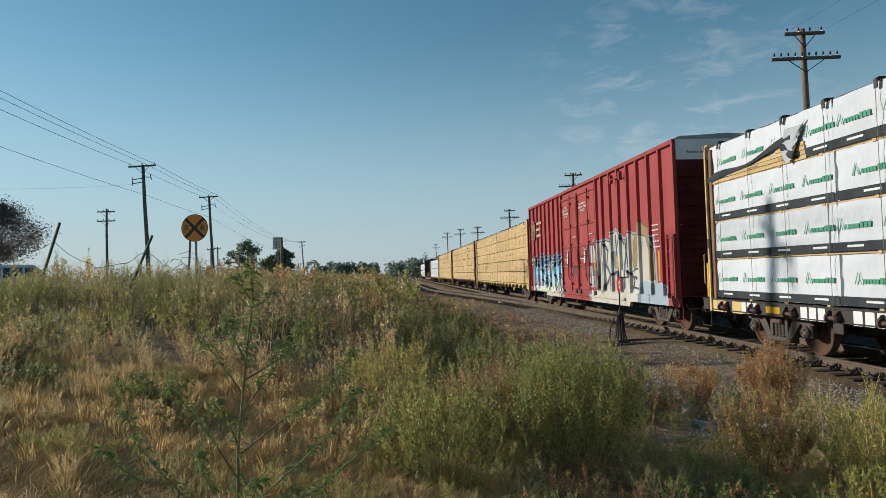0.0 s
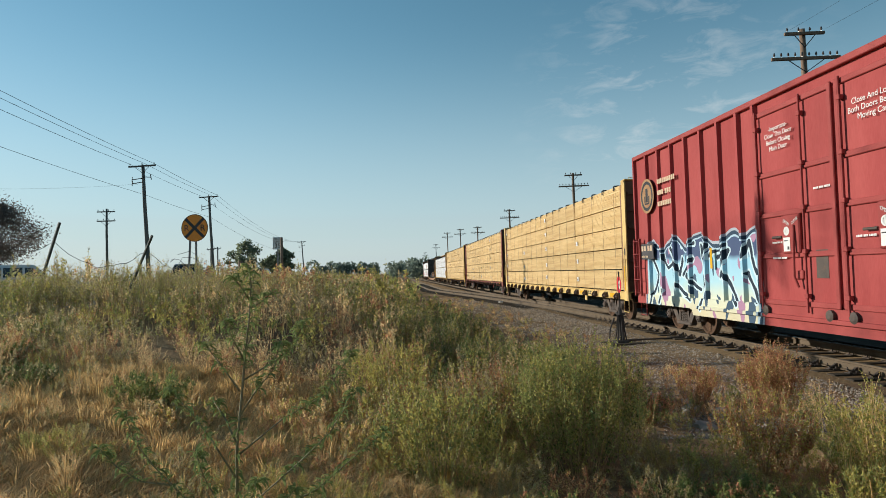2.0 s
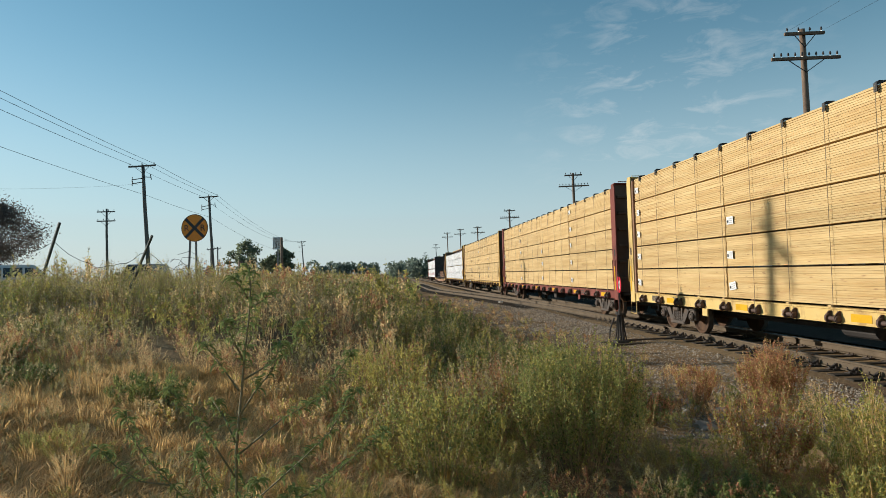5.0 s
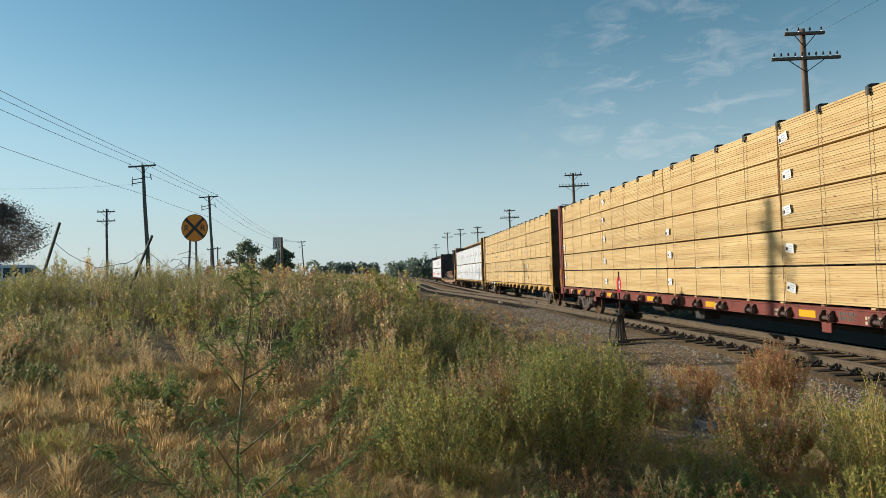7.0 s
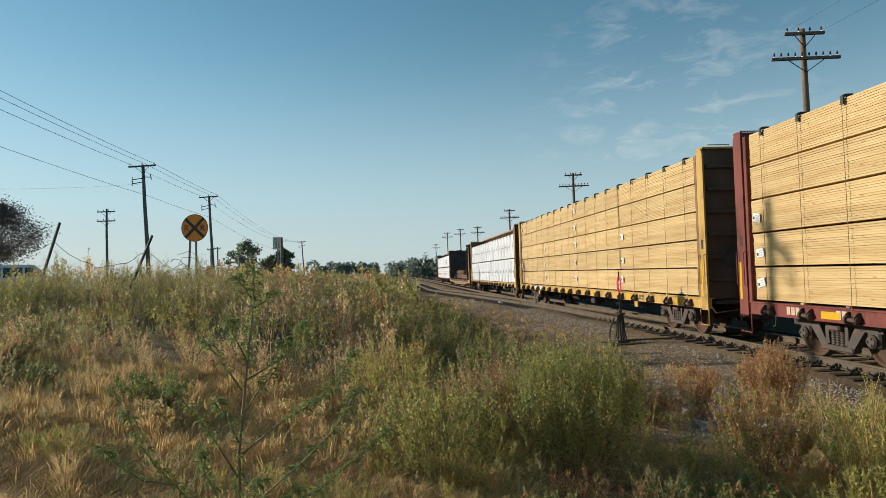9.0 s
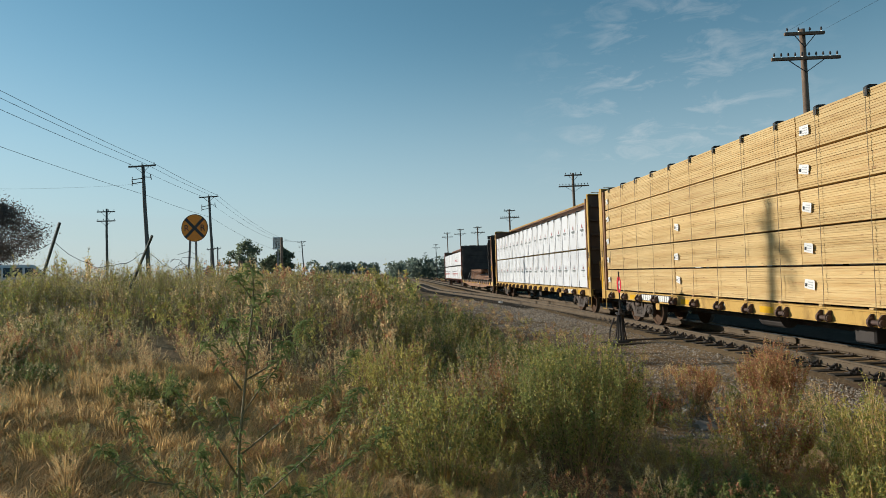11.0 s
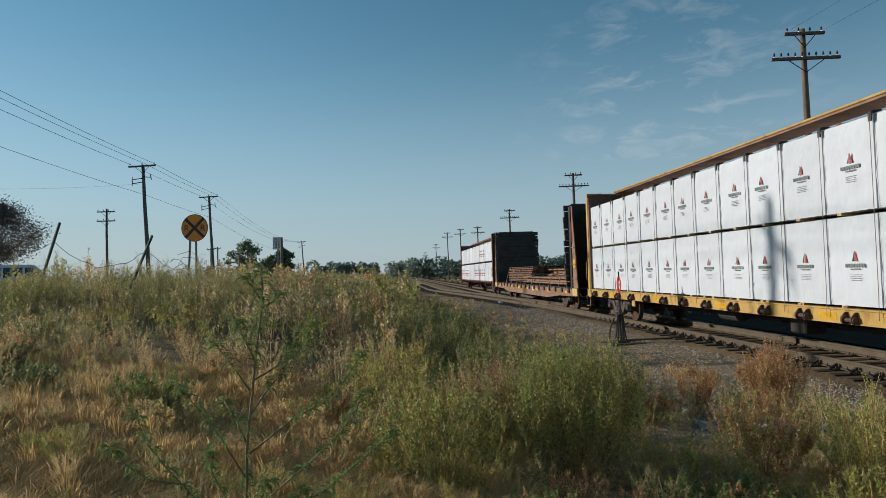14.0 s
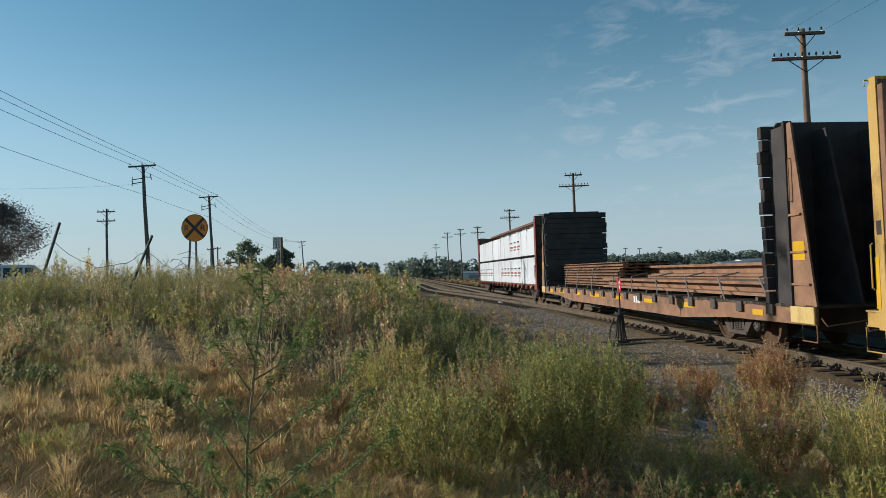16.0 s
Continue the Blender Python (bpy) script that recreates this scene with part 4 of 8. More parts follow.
def load_lumber(car, load, top_z, seed, columns=4, tiers=5):
    """Packs of lumber in five tiers on both sides of the centre beam."""
    rng = random.Random(seed)
    z0 = 1.03
    h = (top_z - z0) / tiers
    length = (load - 0.10) / columns
    meshes = [bundle_mesh(length - 0.02, h - 0.004, seed * 10 + i) for i in range(4)]
    for sgn in (1, -1):
        for c in range(columns):
            for t in range(tiers):
                x = -load / 2 + 0.05 + (c + 0.5) * length + rng.uniform(-0.02, 0.02)
                if t >= 3 and c in (1, 2):
                    x += 0.03
                y = 0.10 + rng.uniform(-0.006, 0.008)
                m = pose(sgn * x, sgn * y, z0 + t * h, 0, 0, 0 if sgn > 0 else 180)
                b = part("lumber_pack", meshes[rng.randrange(4)], None, car, "banded pack of pale sawn boards", m)
                if sgn > 0 and (t < 3 or c % 2 == seed % 2):
                    e = 1
                    tag = part("paper_tag", TAG, None, b, "white paper tag with printed code", pose(e * (length / 2 - 0.22) + rng.uniform(-0.05, 0.05), 1.274, h * 0.5 + rng.uniform(-0.06, 0.06), 0, rng.uniform(-12, 12), rng.uniform(-3, 3)))


def wrapped_pack(length, height, seed, width=1.27, wrinkle=0.012):
    """A pack in taut plastic film: a softly rounded block whose film creases and sags a little."""
    rng = random.Random(seed)
    nx, nz = max(12, int(length / 0.11)), max(10, int(height / 0.10))
    off = rng.uniform(0, 50)
    vs, fs = [], []
    for i in range(nx + 1):
        for j in range(nz + 1):
            x = -length / 2 + length * i / nx
            z = height * j / nz
            crease = abs(noise.noise((x * 1.3 + off, z * 2.2 + x * 0.8, seed))) ** 0.7 + 0.8 * abs(noise.noise((x * 4.1 + z * 3.0, z * 1.6 - x * 2.0 + off, 3))) ** 0.7
            edge = min(i, nx - i, j, nz - j)
            y = width - wrinkle * 1.7 * crease - (0.012 if edge == 0 else 0.0)
            vs.append((x, y, z))
    for i in range(nx):
        for j in range(nz):
            a = i * (nz + 1) + j
            fs.append((a, a + nz + 1, a + nz + 2, a + 1))
    sh = Shape().faces(vs, fs)
    y1 = width - 0.012
    hx = length / 2
    sh.faces([(-hx, 0, 0), (hx, 0, 0), (hx, 0, height), (-hx, 0, height), (-hx, y1, 0), (hx, y1, 0), (hx, y1, height), (-hx, y1, height)],
             [(0, 3, 2, 1), (3, 7, 6, 2), (0, 1, 5, 4), (0, 4, 7, 3), (1, 2, 6, 5)])
    return sh.mesh("wrapped_pack", M["wrap"], True)


def logo_peak(sh, x, y, z, k, two=False):
    """A plain peak-shaped mark."""
    sh.faces([(x + 0.5 * k, y, z), (x + 0.32 * k, y, z), (x, y, z + k), (x + 0.04 * k, y, z + 1.12 * k)], [(0, 1, 2, 3)])
    sh.faces([(x - 0.45 * k, y, z), (x - 0.28 * k, y, z), (x + 0.02 * k, y, z + k)], [(0, 1, 2)])
    return sh


LUMBER_TOP = 4.53

# white-wrapped lumber on a black-silled car, first in view
car, xs = centerbeam("centerbeam_flatcar", "centre-beam flatcar stacked with white-wrapped lumber packs", -57.35, 22.1, M["black_steel"], M["cream"], reach=(0.30, 0.10), post=0.07)
PACK_A = [wrapped_pack(4.39, 0.868, 40 + i, wrinkle=0.02) for i in range(3)]
rng = random.Random(11)
BAND = Shape().box(-2.17, 2.17, 1.2725, 1.2765, 0.01, 0.165).mesh("printed_band", M["wrap_black"])
PEAK = logo_peak(Shape(), 0, 1.2765, 0.37, 0.19).mesh("printed_mark", M["green_print"])
SMALL = Shape().box(-0.19, 0.19, 1.2775, 1.2795, 0.075, 0.112).mesh("printed_bar", M["white"])
for sgn in (1, -1):
    for t, z in enumerate((1.05, 1.96, 2.83, 3.72)):
        for c in range(5):
            x = -11.05 + 2.21 + c * 4.42 + (0.25 if t % 2 else 0)
            pk = part("wrapped_pack", PACK_A[rng.randrange(3)], None, car, "lumber pack wrapped in white printed film", pose(min(x, 8.84) * sgn, sgn * 0.10, z, 0, 0, 0 if sgn > 0 else 180))
            if sgn > 0:
                part("printed_band", BAND, None, pk, "dark printed band")
                shift = rng.uniform(-0.12, 0.12)
                for q in range(4):
                    bx = 1.78 - q * 1.07 + shift
                    part("printed_mark", PEAK, None, pk, "green peak mark", pose(bx, 0, 0))
                    tagged(part("printed_word", bars(bars(Shape(), bx - 0.12, 1.2745, 0.42, (0.34,), 0.075), bx - 0.475, 1.2745, 0.43, (0.26,), 0.095), M["green_print"], pk, "green bars in place of lettering"), kind="stuff")
                    part("printed_bar", SMALL, None, pk, "small white bar", pose(bx - 0.35, 0, 0))
batten = Shape().box(-0.04, 0.04, 0.15, 1.36, -0.02, 0.03).mesh("batten", M["lumber"])
for z in (1.93, 2.80, 3.69):
    for i in range(18):
        part("batten", batten, None, car, m=pose(-10.8 + i * 1.27, 0, z))
    part("top_board", Shape().box(-11.0, 11.0, 0.2, 1.35, z - 0.005, z + 0.018), M["lumber"], car, "bare pale board layer between the wrapped packs")
# bare boards where the film has torn away, and the loose film over them
for i in range(4):
    x0 = 7.36 + 0.02 * i
    x1 = 10.9 - 0.86 * i
    part("bare_board", Shape().box(x0, x1, 1.30, 1.3785 + 0.001 * (i % 2), 3.70 + i * 0.085, 3.70 + i * 0.085 + 0.078, 0.004), M["lumber"], car, "pale sawn board bared by the torn film")
vs, fs = [], []
for i in range(15):
    u = i / 14
    x = 11.0 - 3.25 * u
    z = 3.72 + 0.34 * u ** 1.1 + 0.025 * math.sin(9 * u)
    wd = 0.13 + 0.05 * math.sin(7 * u + 1)
    y = 1.384 + 0.02 * math.sin(11 * u) + 0.03 * u
    vs += [(x, y, z), (x + 0.02, y + 0.035, z + wd * 0.5), (x + 0.03, 1.382, z + wd)]
    if i:
        a = 3 * (i - 1)
        fs += [(a, a + 1, a + 4, a + 3), (a + 1, a + 2, a + 5, a + 4)]
part("torn_band", Shape().faces(vs, fs), M["wrap_black"], car, "twisted strip of torn dark film", smooth=True)
vs, fs = [], []
for i in range(9):
    u = i / 8
    for j in range(6):
        v = j / 5
        x = 8.0 - 0.62 * v - 0.10 * u * math.sin(3 * v + 1) + 0.10 * math.sin(4 * u + 5 * v)
        z = 4.52 - (0.14 + 0.30 * (1 - v)) * 0.6 - u * (0.62 - 0.22 * v) + 0.05 * math.sin(6 * v + u)
        y = 1.385 + 0.05 * abs(math.sin(7 * v + 2 * u)) * (0.3 + u) + 0.02 * u
        vs.append((x, y, z))
for i in range(8):
    for j in range(5):
        a = i * 6 + j
        fs.append((a, a + 1, a + 7, a + 6))
part("torn_film", Shape().faces(vs, fs), M["wrap_grey"], car, "grey inner face of the loose film flap", smooth=True)
vs, fs = [], []
for i in range(8):
    u = i / 7
    for j in range(7):
        a = j / 6 * 3.3
        r = 0.10 + 0.05 * math.sin(5 * u + j)
        vs.append((8.02 - 0.42 * u + 0.03 * math.sin(j * 2), 1.385 + r * 0.7 * math.sin(a), 3.98 - 0.16 * u + r * math.cos(a)))
for i in range(7):
    for j in range(6):
        a = i * 7 + j
        fs.append((a, a + 1, a + 8, a + 7))
part("bunched_film", Shape().faces(vs, fs), M["wrap_black"], car, "bunched dark end of the torn film", smooth=True)
add_straps(car, xs[::1], 4.60)
for x, w in ((10.0, 0.62), (9.0, 0.0), (7.95, 0.75), (6.55, 0.8)):
    if w:
        tagged(part("car_marking", bars(Shape(), x - 0.2, 1.377, 0.86, (w,), 0.24), M["white"], car, "white bars of the car's marking"), kind="stuff")
for x0, x1 in ((10.45, 11.1), (9.75, 10.2)):
    part("sill_patch", Shape().box(x0, x1, 1.3755, 1.379, 0.72, 0.98), M["cream"], car, "yellow patch at the corner of the sill")

# lumber cars
for name, label, s, load, paint, bulk, seed in (
    ("centerbeam_flatcar", "cream centre-beam flatcar stacked with pale sawn lumber", -14.05, 21.75, M["cream"], M["cream"], 3),
    ("centerbeam_flatcar", "oxide-brown centre-beam flatcar stacked with pale sawn lumber", 9.88, 21.75, M["brown"], M["brown"], 4),
    ("centerbeam_flatcar", "yellow centre-beam flatcar stacked with pale sawn lumber", 34.25, 22.1, M["yellow"], M["yellow"], 5),
):
    car, xs = centerbeam(name, label, s, load, paint, bulk)
    load_lumber(car, load, LUMBER_TOP, seed)
    for mx, ww in ((-2.6, (0.25, 0.08, 0.22)), (-5.05, (0.4,)), (-7.55, (0.16, 0.3)), (3.4, (0.3, 0.2)), (6.9, (0.2,))):
        tagged(part("car_marking", bars(bars(Shape(), mx, 1.377, 0.88, ww, 0.05), mx, 1.377, 0.80, ww[::-1], 0.05), M["cream_print"], car, "small pale bars of the car's marking"), kind="stuff")
    if paint is M["yellow"]:
        part("mark_panel", Shape().box(5.80, 7.98, 1.3765, 1.3785, 0.79, 0.985), M["graf_black"], car, "black painted panel behind the marking")
        for mx, ww in ((7.88, 0.75), (6.80, 0.90)):
            tagged(part("car_marking", bars(Shape(), mx, 1.379, 0.885, (ww,), 0.16), M["white"], car, "white bars of the car's marking"), kind="stuff")
    for mx, ww in ((9.75, 0.42), (8.35, 0.30)) if paint is M["yellow"] else ((9.75, 0.42), (8.35, 0.30), (6.75, 0.30)):
        tagged(part("car_marking", bars(Shape(), mx, 1.377, 0.885, (ww,), 0.15), M["stencil"] if paint is M["cream"] else M["cream_print"], car, "bars of the car's marking"), kind="stuff")
    add_straps(car, xs, LUMBER_TOP + 0.01)

# wallboard car, wrapped white, in two tall tiers
car, xs = centerbeam("centerbeam_flatcar", "yellow centre-beam flatcar stacked with white-wrapped wallboard packs", 58.75, 22.2, M["yellow"], M["yellow"], top_z=4.62, web=M["rust"], reach=(0.50, 0.20), post=0.20)
SLAT = Shape().box(-0.05, 0.05, -0.64, 0.64, -0.045, 0).mesh("batten", M["lumber"])
PACK_F = [wrapped_pack(1.213, 1.49, 60 + i, wrinkle=0.018) for i in range(5)]
SLANT = Shape().faces([(0.015, 1.274, 0), (-0.055, 1.274, 0), (0, 1.274, 0.165), (0.02, 1.274, 0.165)], [(0, 1, 2, 3)]).mesh("printed_mark", M["red_print"])
SLANT_DARK = Shape().faces([(0.075, 1.274, 0), (0.030, 1.274, 0), (0.022, 1.274, 0.155)], [(0, 1, 2)]).mesh("printed_mark", M["wrap_black"])
TITLE = bars(bars(Shape(), 0.24, 1.272, -0.070, (0.46,), 0.062), 0.12, 1.272, -0.13, (0.24,), 0.020).mesh("printed_word", M["dark_print"])
FINE = Shape()
for j in range(4):
    bars(FINE, 0.14, 1.272, -0.22 - j * 0.030, (0.28 - 0.03 * (j % 2),), 0.008)
FINE = FINE.mesh("fine_print", M["grey_print"])
for sgn in (1, -1):
    for t, z in enumerate((1.06, 2.62)):
        for c in range(18):
            x = -11.1 + 0.62 + c * 1.2215
            pk = part("wrapped_pack", PACK_F[(c * 3 + 2 * t) % 5], None, car, "wallboard pack wrapped in white printed film", pose(sgn * x, sgn * 0.10, z, 0, 0, 0 if sgn > 0 else 180))
            if sgn > 0:
                m = pose(0.08 * ((c * 7 + t * 3) % 3 - 1), 0, 0.80 if t else 0.74)
                part("printed_mark", SLANT, None, pk, "red slanted mark", m)
                part("printed_mark", SLANT_DARK, None, pk, "dark slanted mark", m)
                tagged(part("printed_word", TITLE, None, pk, "dark bars in place of lettering", m), kind="stuff")
                tagged(part("fine_print", FINE, None, pk, "fine grey bars", m), kind="stuff")
        for i in range(20):
            part("batten", SLAT, None, car, m=pose(-10.8 + i * 1.13, sgn * 0.72, z))
add_straps(car, [-11.1 + 0.62 + c * 1.2215 + 0.61 for c in range(17)], 4.12)
part("car_marking", bars(Shape(), xs[2] + 0.35, 1.377, 0.86, (0.8, 0.6), 0.17), M["white"], car, "white bars of the car's marking")

# last car
PACK_H = [wrapped_pack(3.64, 1.46, 70 + i, wrinkle=0.016) for i in range(3)]
car, xs = centerbeam("centerbeam_flatcar", "dark brown centre-beam flatcar stacked with white-wrapped board packs", 105.75, 22.2, M["brown"], M["brown"], top_z=4.62, web=M["black_steel"])
for sgn in (1, -1):
    for t, z in enumerate((1.03, 2.63)):
        for c in range(6):
            x = -11.0 + 1.84 + c * 3.665
            pk = part("wrapped_pack", PACK_H[(c + t) % 3], None, car, "board pack wrapped in white printed film", pose(sgn * x, sgn * 0.10, z, 0, 0, 0 if sgn > 0 else 180))
            if sgn > 0 and (c, t) in ((1, 1), (1, 0), (2, 0), (5, 0), (4, 0)):
                lr, lb = Shape(), Shape()
                for q in range(3):
                    bars(lr, 1.6 - q * 1.15, 1.271, 0.62, (0.85,), 0.10)
                    bars(lr, 1.6 - q * 1.15, 1.271, 0.45, (0.7,), 0.08)
                    bars(lb, 1.5 - q * 1.15, 1.271, 0.90, (0.3, 0.25), 0.08)
                part("printed_mark", lr, M["red_print"], pk, "red bars of lettering")
                part("printed_mark", lb, M["wrap_black"], pk, "dark bars of lettering")
add_straps(car, xs[1::2], 4.12)


# ---- red boxcar ----
def boxcar(s):
    """High-cube boxcar with outside posts and double plug doors."""
    car = thing("boxcar", "tall red boxcar with double plug doors and graffiti", "freight car", "cars of the freight train")
    RIDES.append((car, s))
    hl, zb, zt = 9.12, 0.98, 5.12
    door_lo, door_hi = -2.38, 2.46
    body = Shape()
    body.box(-hl, hl, -1.44, 1.44, zb, zt, 0.015)
    part("body", body, M["red_sprayed"], car, "faded red corrugated steel body")
    for sgn in (1, -1):
        sill = Shape().prism([(-hl, 1.0), (-hl, 0.73), (-5.68, 0.73), (-5.56, 0.70), (-5.50, 0.57), (5.50, 0.57), (5.56, 0.70), (5.68, 0.73), (hl, 0.73), (hl, 1.0)], *sorted((sgn * 1.42, sgn * 1.50)))
        part("side_sill", sill, M["trim_sprayed"], car)
        part("top_rail", Shape().box(-hl, hl, *sorted((sgn * 1.43, sgn * 1.53)), 5.04, 5.16, 0.012), M["red_trim"], car)
        xs_ = [k * q for k in (-1, 1) for q in [hl - 0.05, 2.45] + [8.14 - i * 0.84 for i in range(7)]]
        for x in xs_:
            post = Shape().prism([(x - 0.075, sgn * 1.44), (x - 0.045, sgn * 1.525), (x + 0.045, sgn * 1.525), (x + 0.075, sgn * 1.44)], 0.98, 5.05, "z")
            part("side_post", post, M["red_sprayed"], car)
        for d0, d1 in ((door_lo, -0.02), (0.06, door_hi)):
            door = part("plug_door", Shape().box(d0, d1, *sorted((sgn * 1.44, sgn * 1.485)), 1.02, 4.82, 0.01), M["red_sprayed"], car, "red ribbed plug door")
            fr = Shape()
            for z in (1.05, 1.95, 2.75, 3.55, 4.78):
                fr.box(d0, d1, *sorted((sgn * 1.485, sgn * 1.525)), z - 0.05, z + 0.05, 0.012)
            for x in (d0 + 0.05, d1 - 0.05):
                fr.box(x - 0.05, x + 0.05, *sorted((sgn * 1.485, sgn * 1.53)), 1.0, 4.84, 0.012)
            part("door_frame", fr, M["red_trim"], door)
            for q in (0.34, 0.93):
                x = d0 + q * (d1 - d0)
                rod = Shape().tube([(x, sgn * 1.555, 0.9), (x, sgn * 1.555, 4.85)], 0.022, 8)
                for z in (1.2, 2.0, 2.8, 3.6, 4.5):
                    rod.box(x - 0.05, x + 0.05, *sorted((sgn * 1.50, sgn * 1.585)), z - 0.04, z + 0.04, 0.008)
                part("lock_bar", rod, M["red_trim"], door)
            mx = d0 + 0.5 * (d1 - d0)
            gear = part("lock_gear", Shape().box(mx - 0.24, mx + 0.30, *sorted((sgn * 1.485, sgn * 1.56)), 1.98, 2.70, 0.02), M["red_trim"], door)
            part("lock_lever", Shape().tube([(mx - 0.10, sgn * 1.575, 2.50), (mx - 0.12, sgn * 1.60, 2.05), (mx - 0.10, sgn * 1.60, 1.55), (mx - 0.16, sgn * 1.56, 1.35)], 0.022, 7), M["red_trim"], door)
            part("lever_bracket", Shape().box(mx - 0.26, mx + 0.02, *sorted((sgn * 1.485, sgn * 1.535)), 1.50, 1.66, 0.015), M["red_trim"], door)
            part("lock_pin", Shape().tube([(mx + 0.32, sgn * 1.54, 2.30), (mx + 0.62, sgn * 1.54, 2.30)], 0.025, 7), M["grime"], door)
            part("door_patch", Shape().box(d0 + 0.30, d0 + 0.62, *sorted((sgn * 1.486, sgn * 1.490)), 1.52, 2.02), M["grime"], door, "bare scuffed steel patch")
            if sgn > 0:
                ring = Shape().disc((mx + 0.14, 1.561, 2.40), (0, 1, 0), [(0, 0.085), (0.003, 0.085), (0.003, 0.055), (0, 0.055)], 20).box(mx + 0.125, mx + 0.155, 1.561, 1.564, 2.33, 2.47)
                part("lock_dial", ring, M["white"], gear, "white painted ring and bar")
                lettering("lock_notice", "OPEN", 0.075, M["white"], gear, pose(mx + 0.14, 1.564, 2.56, 90, 28, 180))
                lettering("lock_notice", "CLOSE", 0.075, M["white"], gear, pose(mx - 0.12, 1.564, 2.58, 90, -28, 180))
                plate = part("paper_plate", Shape().box(mx + 0.04, mx + 0.24, 1.561, 1.565, 2.02, 2.28), M["white"], gear, "white printed plate")
                part("fine_print", bars(bars(Shape(), mx + 0.12, 1.565, 2.08, (0.07,), 0.06), mx + 0.22, 1.565, 2.22, (0.12,), 0.02), M["graf_black"], plate)
            roll = Shape()
            for x in (d0 + 0.25, d1 - 0.25):
                roll.disc((x, sgn * 1.50, 0.88), (0, sgn, 0), [(0, 0.10), (0.06, 0.10), (0.08, 0.05)], 14)
            part("door_roller", roll, M["grime"], door)
        part("door_track", Shape().box(-5.2, 5.2, *sorted((sgn * 1.48, sgn * 1.56)), 0.74, 0.82, 0.01), M["trim_sprayed"], car)
        lad = Shape()
        for k in (-1, 1):
            x0, x1 = sorted((k * (hl - 0.02), k * (hl - 0.46)))
            for i in range(5):
                z = 1.05 + i * 0.38
                lad.tube([(x0, sgn * 1.53, z), (x0, sgn * 1.60, z), (x1, sgn * 1.60, z), (x1, sgn * 1.53, z)], 0.012)
            for x in (x0, x1):
                lad.box(x - 0.025, x + 0.025, *sorted((sgn * 1.53, sgn * 1.59)), 0.95, 2.65)
        part("ladder", lad, M["red_trim"], car)
        for x, z0, z1 in ((-8.0, 1.40, 2.25), (-4.64, 1.72, 2.20), (-2.2, 1.72, 2.20), (4.40, 1.72, 2.20)):
            part("reflector", Shape().box(x - 0.05, x + 0.05, *sorted((sgn * 1.527, sgn * 1.531)), z0, z1), M["reflect"], car, "yellow reflective strip")
        stop = part("door_stop", Shape().box(-5.58, -4.86, *sorted((sgn * 1.44, sgn * 1.58)), 1.50, 1.72, 0.015), M["trim_sprayed"], car)
        part("stop_bracket", Shape().box(-4.86, -4.70, *sorted((sgn * 1.44, sgn * 1.60)), 1.46, 1.70, 0.015), M["grime"], stop, "dark ribbed bracket")
        eave = Shape().tube([(-5.30, sgn * 1.60, 4.74), (-4.40, sgn * 1.60, 4.74)], 0.022, 7)
        for x in (-5.28, -4.42):
            eave.box(x - 0.05, x + 0.05, *sorted((sgn * 1.52, sgn * 1.63)), 4.62, 4.90, 0.01)
        part("hand_rail", eave, M["red_trim"], car)
    roof = Shape().prism([(-1.50, 5.14), (1.50, 5.14), (1.35, 5.22), (0, 5.30), (-1.35, 5.22)], -hl, hl, "x")
    for i in range(16):
        x = -hl + 0.3 + i * 1.18
        roof.box(x - 0.06, x + 0.06, -1.2, 1.2, 5.20, 5.29, 0.01)
    part("roof", roof, M["roof"], car, "dull galvanised ribbed roof")
    for k in (-1, 1):
        for i in range(9):
            z = 1.2 + i * 0.38
            part("end_rib", Shape().box(*sorted((k * hl, k * (hl + 0.05))), -1.40, 1.40, z - 0.12, z + 0.10, 0.03), M["shaded_red"], car, "rib of the end, its red darkened for shade")
        part("end_sheet", Shape().box(*sorted((k * hl, k * (hl + 0.006))), -1.425, 1.425, 1.0, 4.66), M["shaded_red"], car)
        band = part("end_band", Shape().box(*sorted((k * hl, k * (hl + 0.03))), -1.44, 1.44, 4.60, 5.14, 0.005), M["white"], car, "white band along the top of the end")
        lettering("sign_lettering", "Excess Height", 0.125, M["wrap_black"], band, pose(k * (hl + 0.034), -k * 0.80, 4.80, 90, 0, 90 if k > 0 else -90))
        rods = Shape()
        for i in range(6):
            z = 1.2 + i * 0.42
            rods.tube([(k * (hl + 0.02), 1.0, z), (k * (hl + 0.10), 1.0, z), (k * (hl + 0.10), 1.40, z), (k * (hl + 0.02), 1.40, z)], 0.012)
        part("end_ladder", rods, M["shaded_red"], car)
    part("underframe", Shape().box(-hl, hl, -0.3, 0.3, 0.46, 0.98, 0.02).box(-2.6, 2.6, -1.35, 1.35, 0.62, 0.98), M["black_steel"], car)
    for k in (-1, 1):
        add_truck(car, k * 7.0)
    add_ends(car, hl, M["red_trim"])
    # markings
    face = 1.5305
    turned = lambda x, z: pose(x, face + 0.003, z, 90, 0, 180)
    lettering("door_notice", "-Important-\nClose This Door\nBefore Closing\nMain Door", 0.13, M["white"], car, turned(1.58, 4.22))
    lettering("door_notice", "Close And Lock\nBoth Doors Before\nMoving Car", 0.135, M["white"], car, turned(-0.88, 4.22))
    em = Shape().disc((8.05, face, 3.85), (0, 1, 0), [(0, 0.50), (0.004, 0.50), (0.004, 0.43), (0, 0.43)], 30)
    part("emblem", em, M["emblem"], car, "worn round tan emblem")
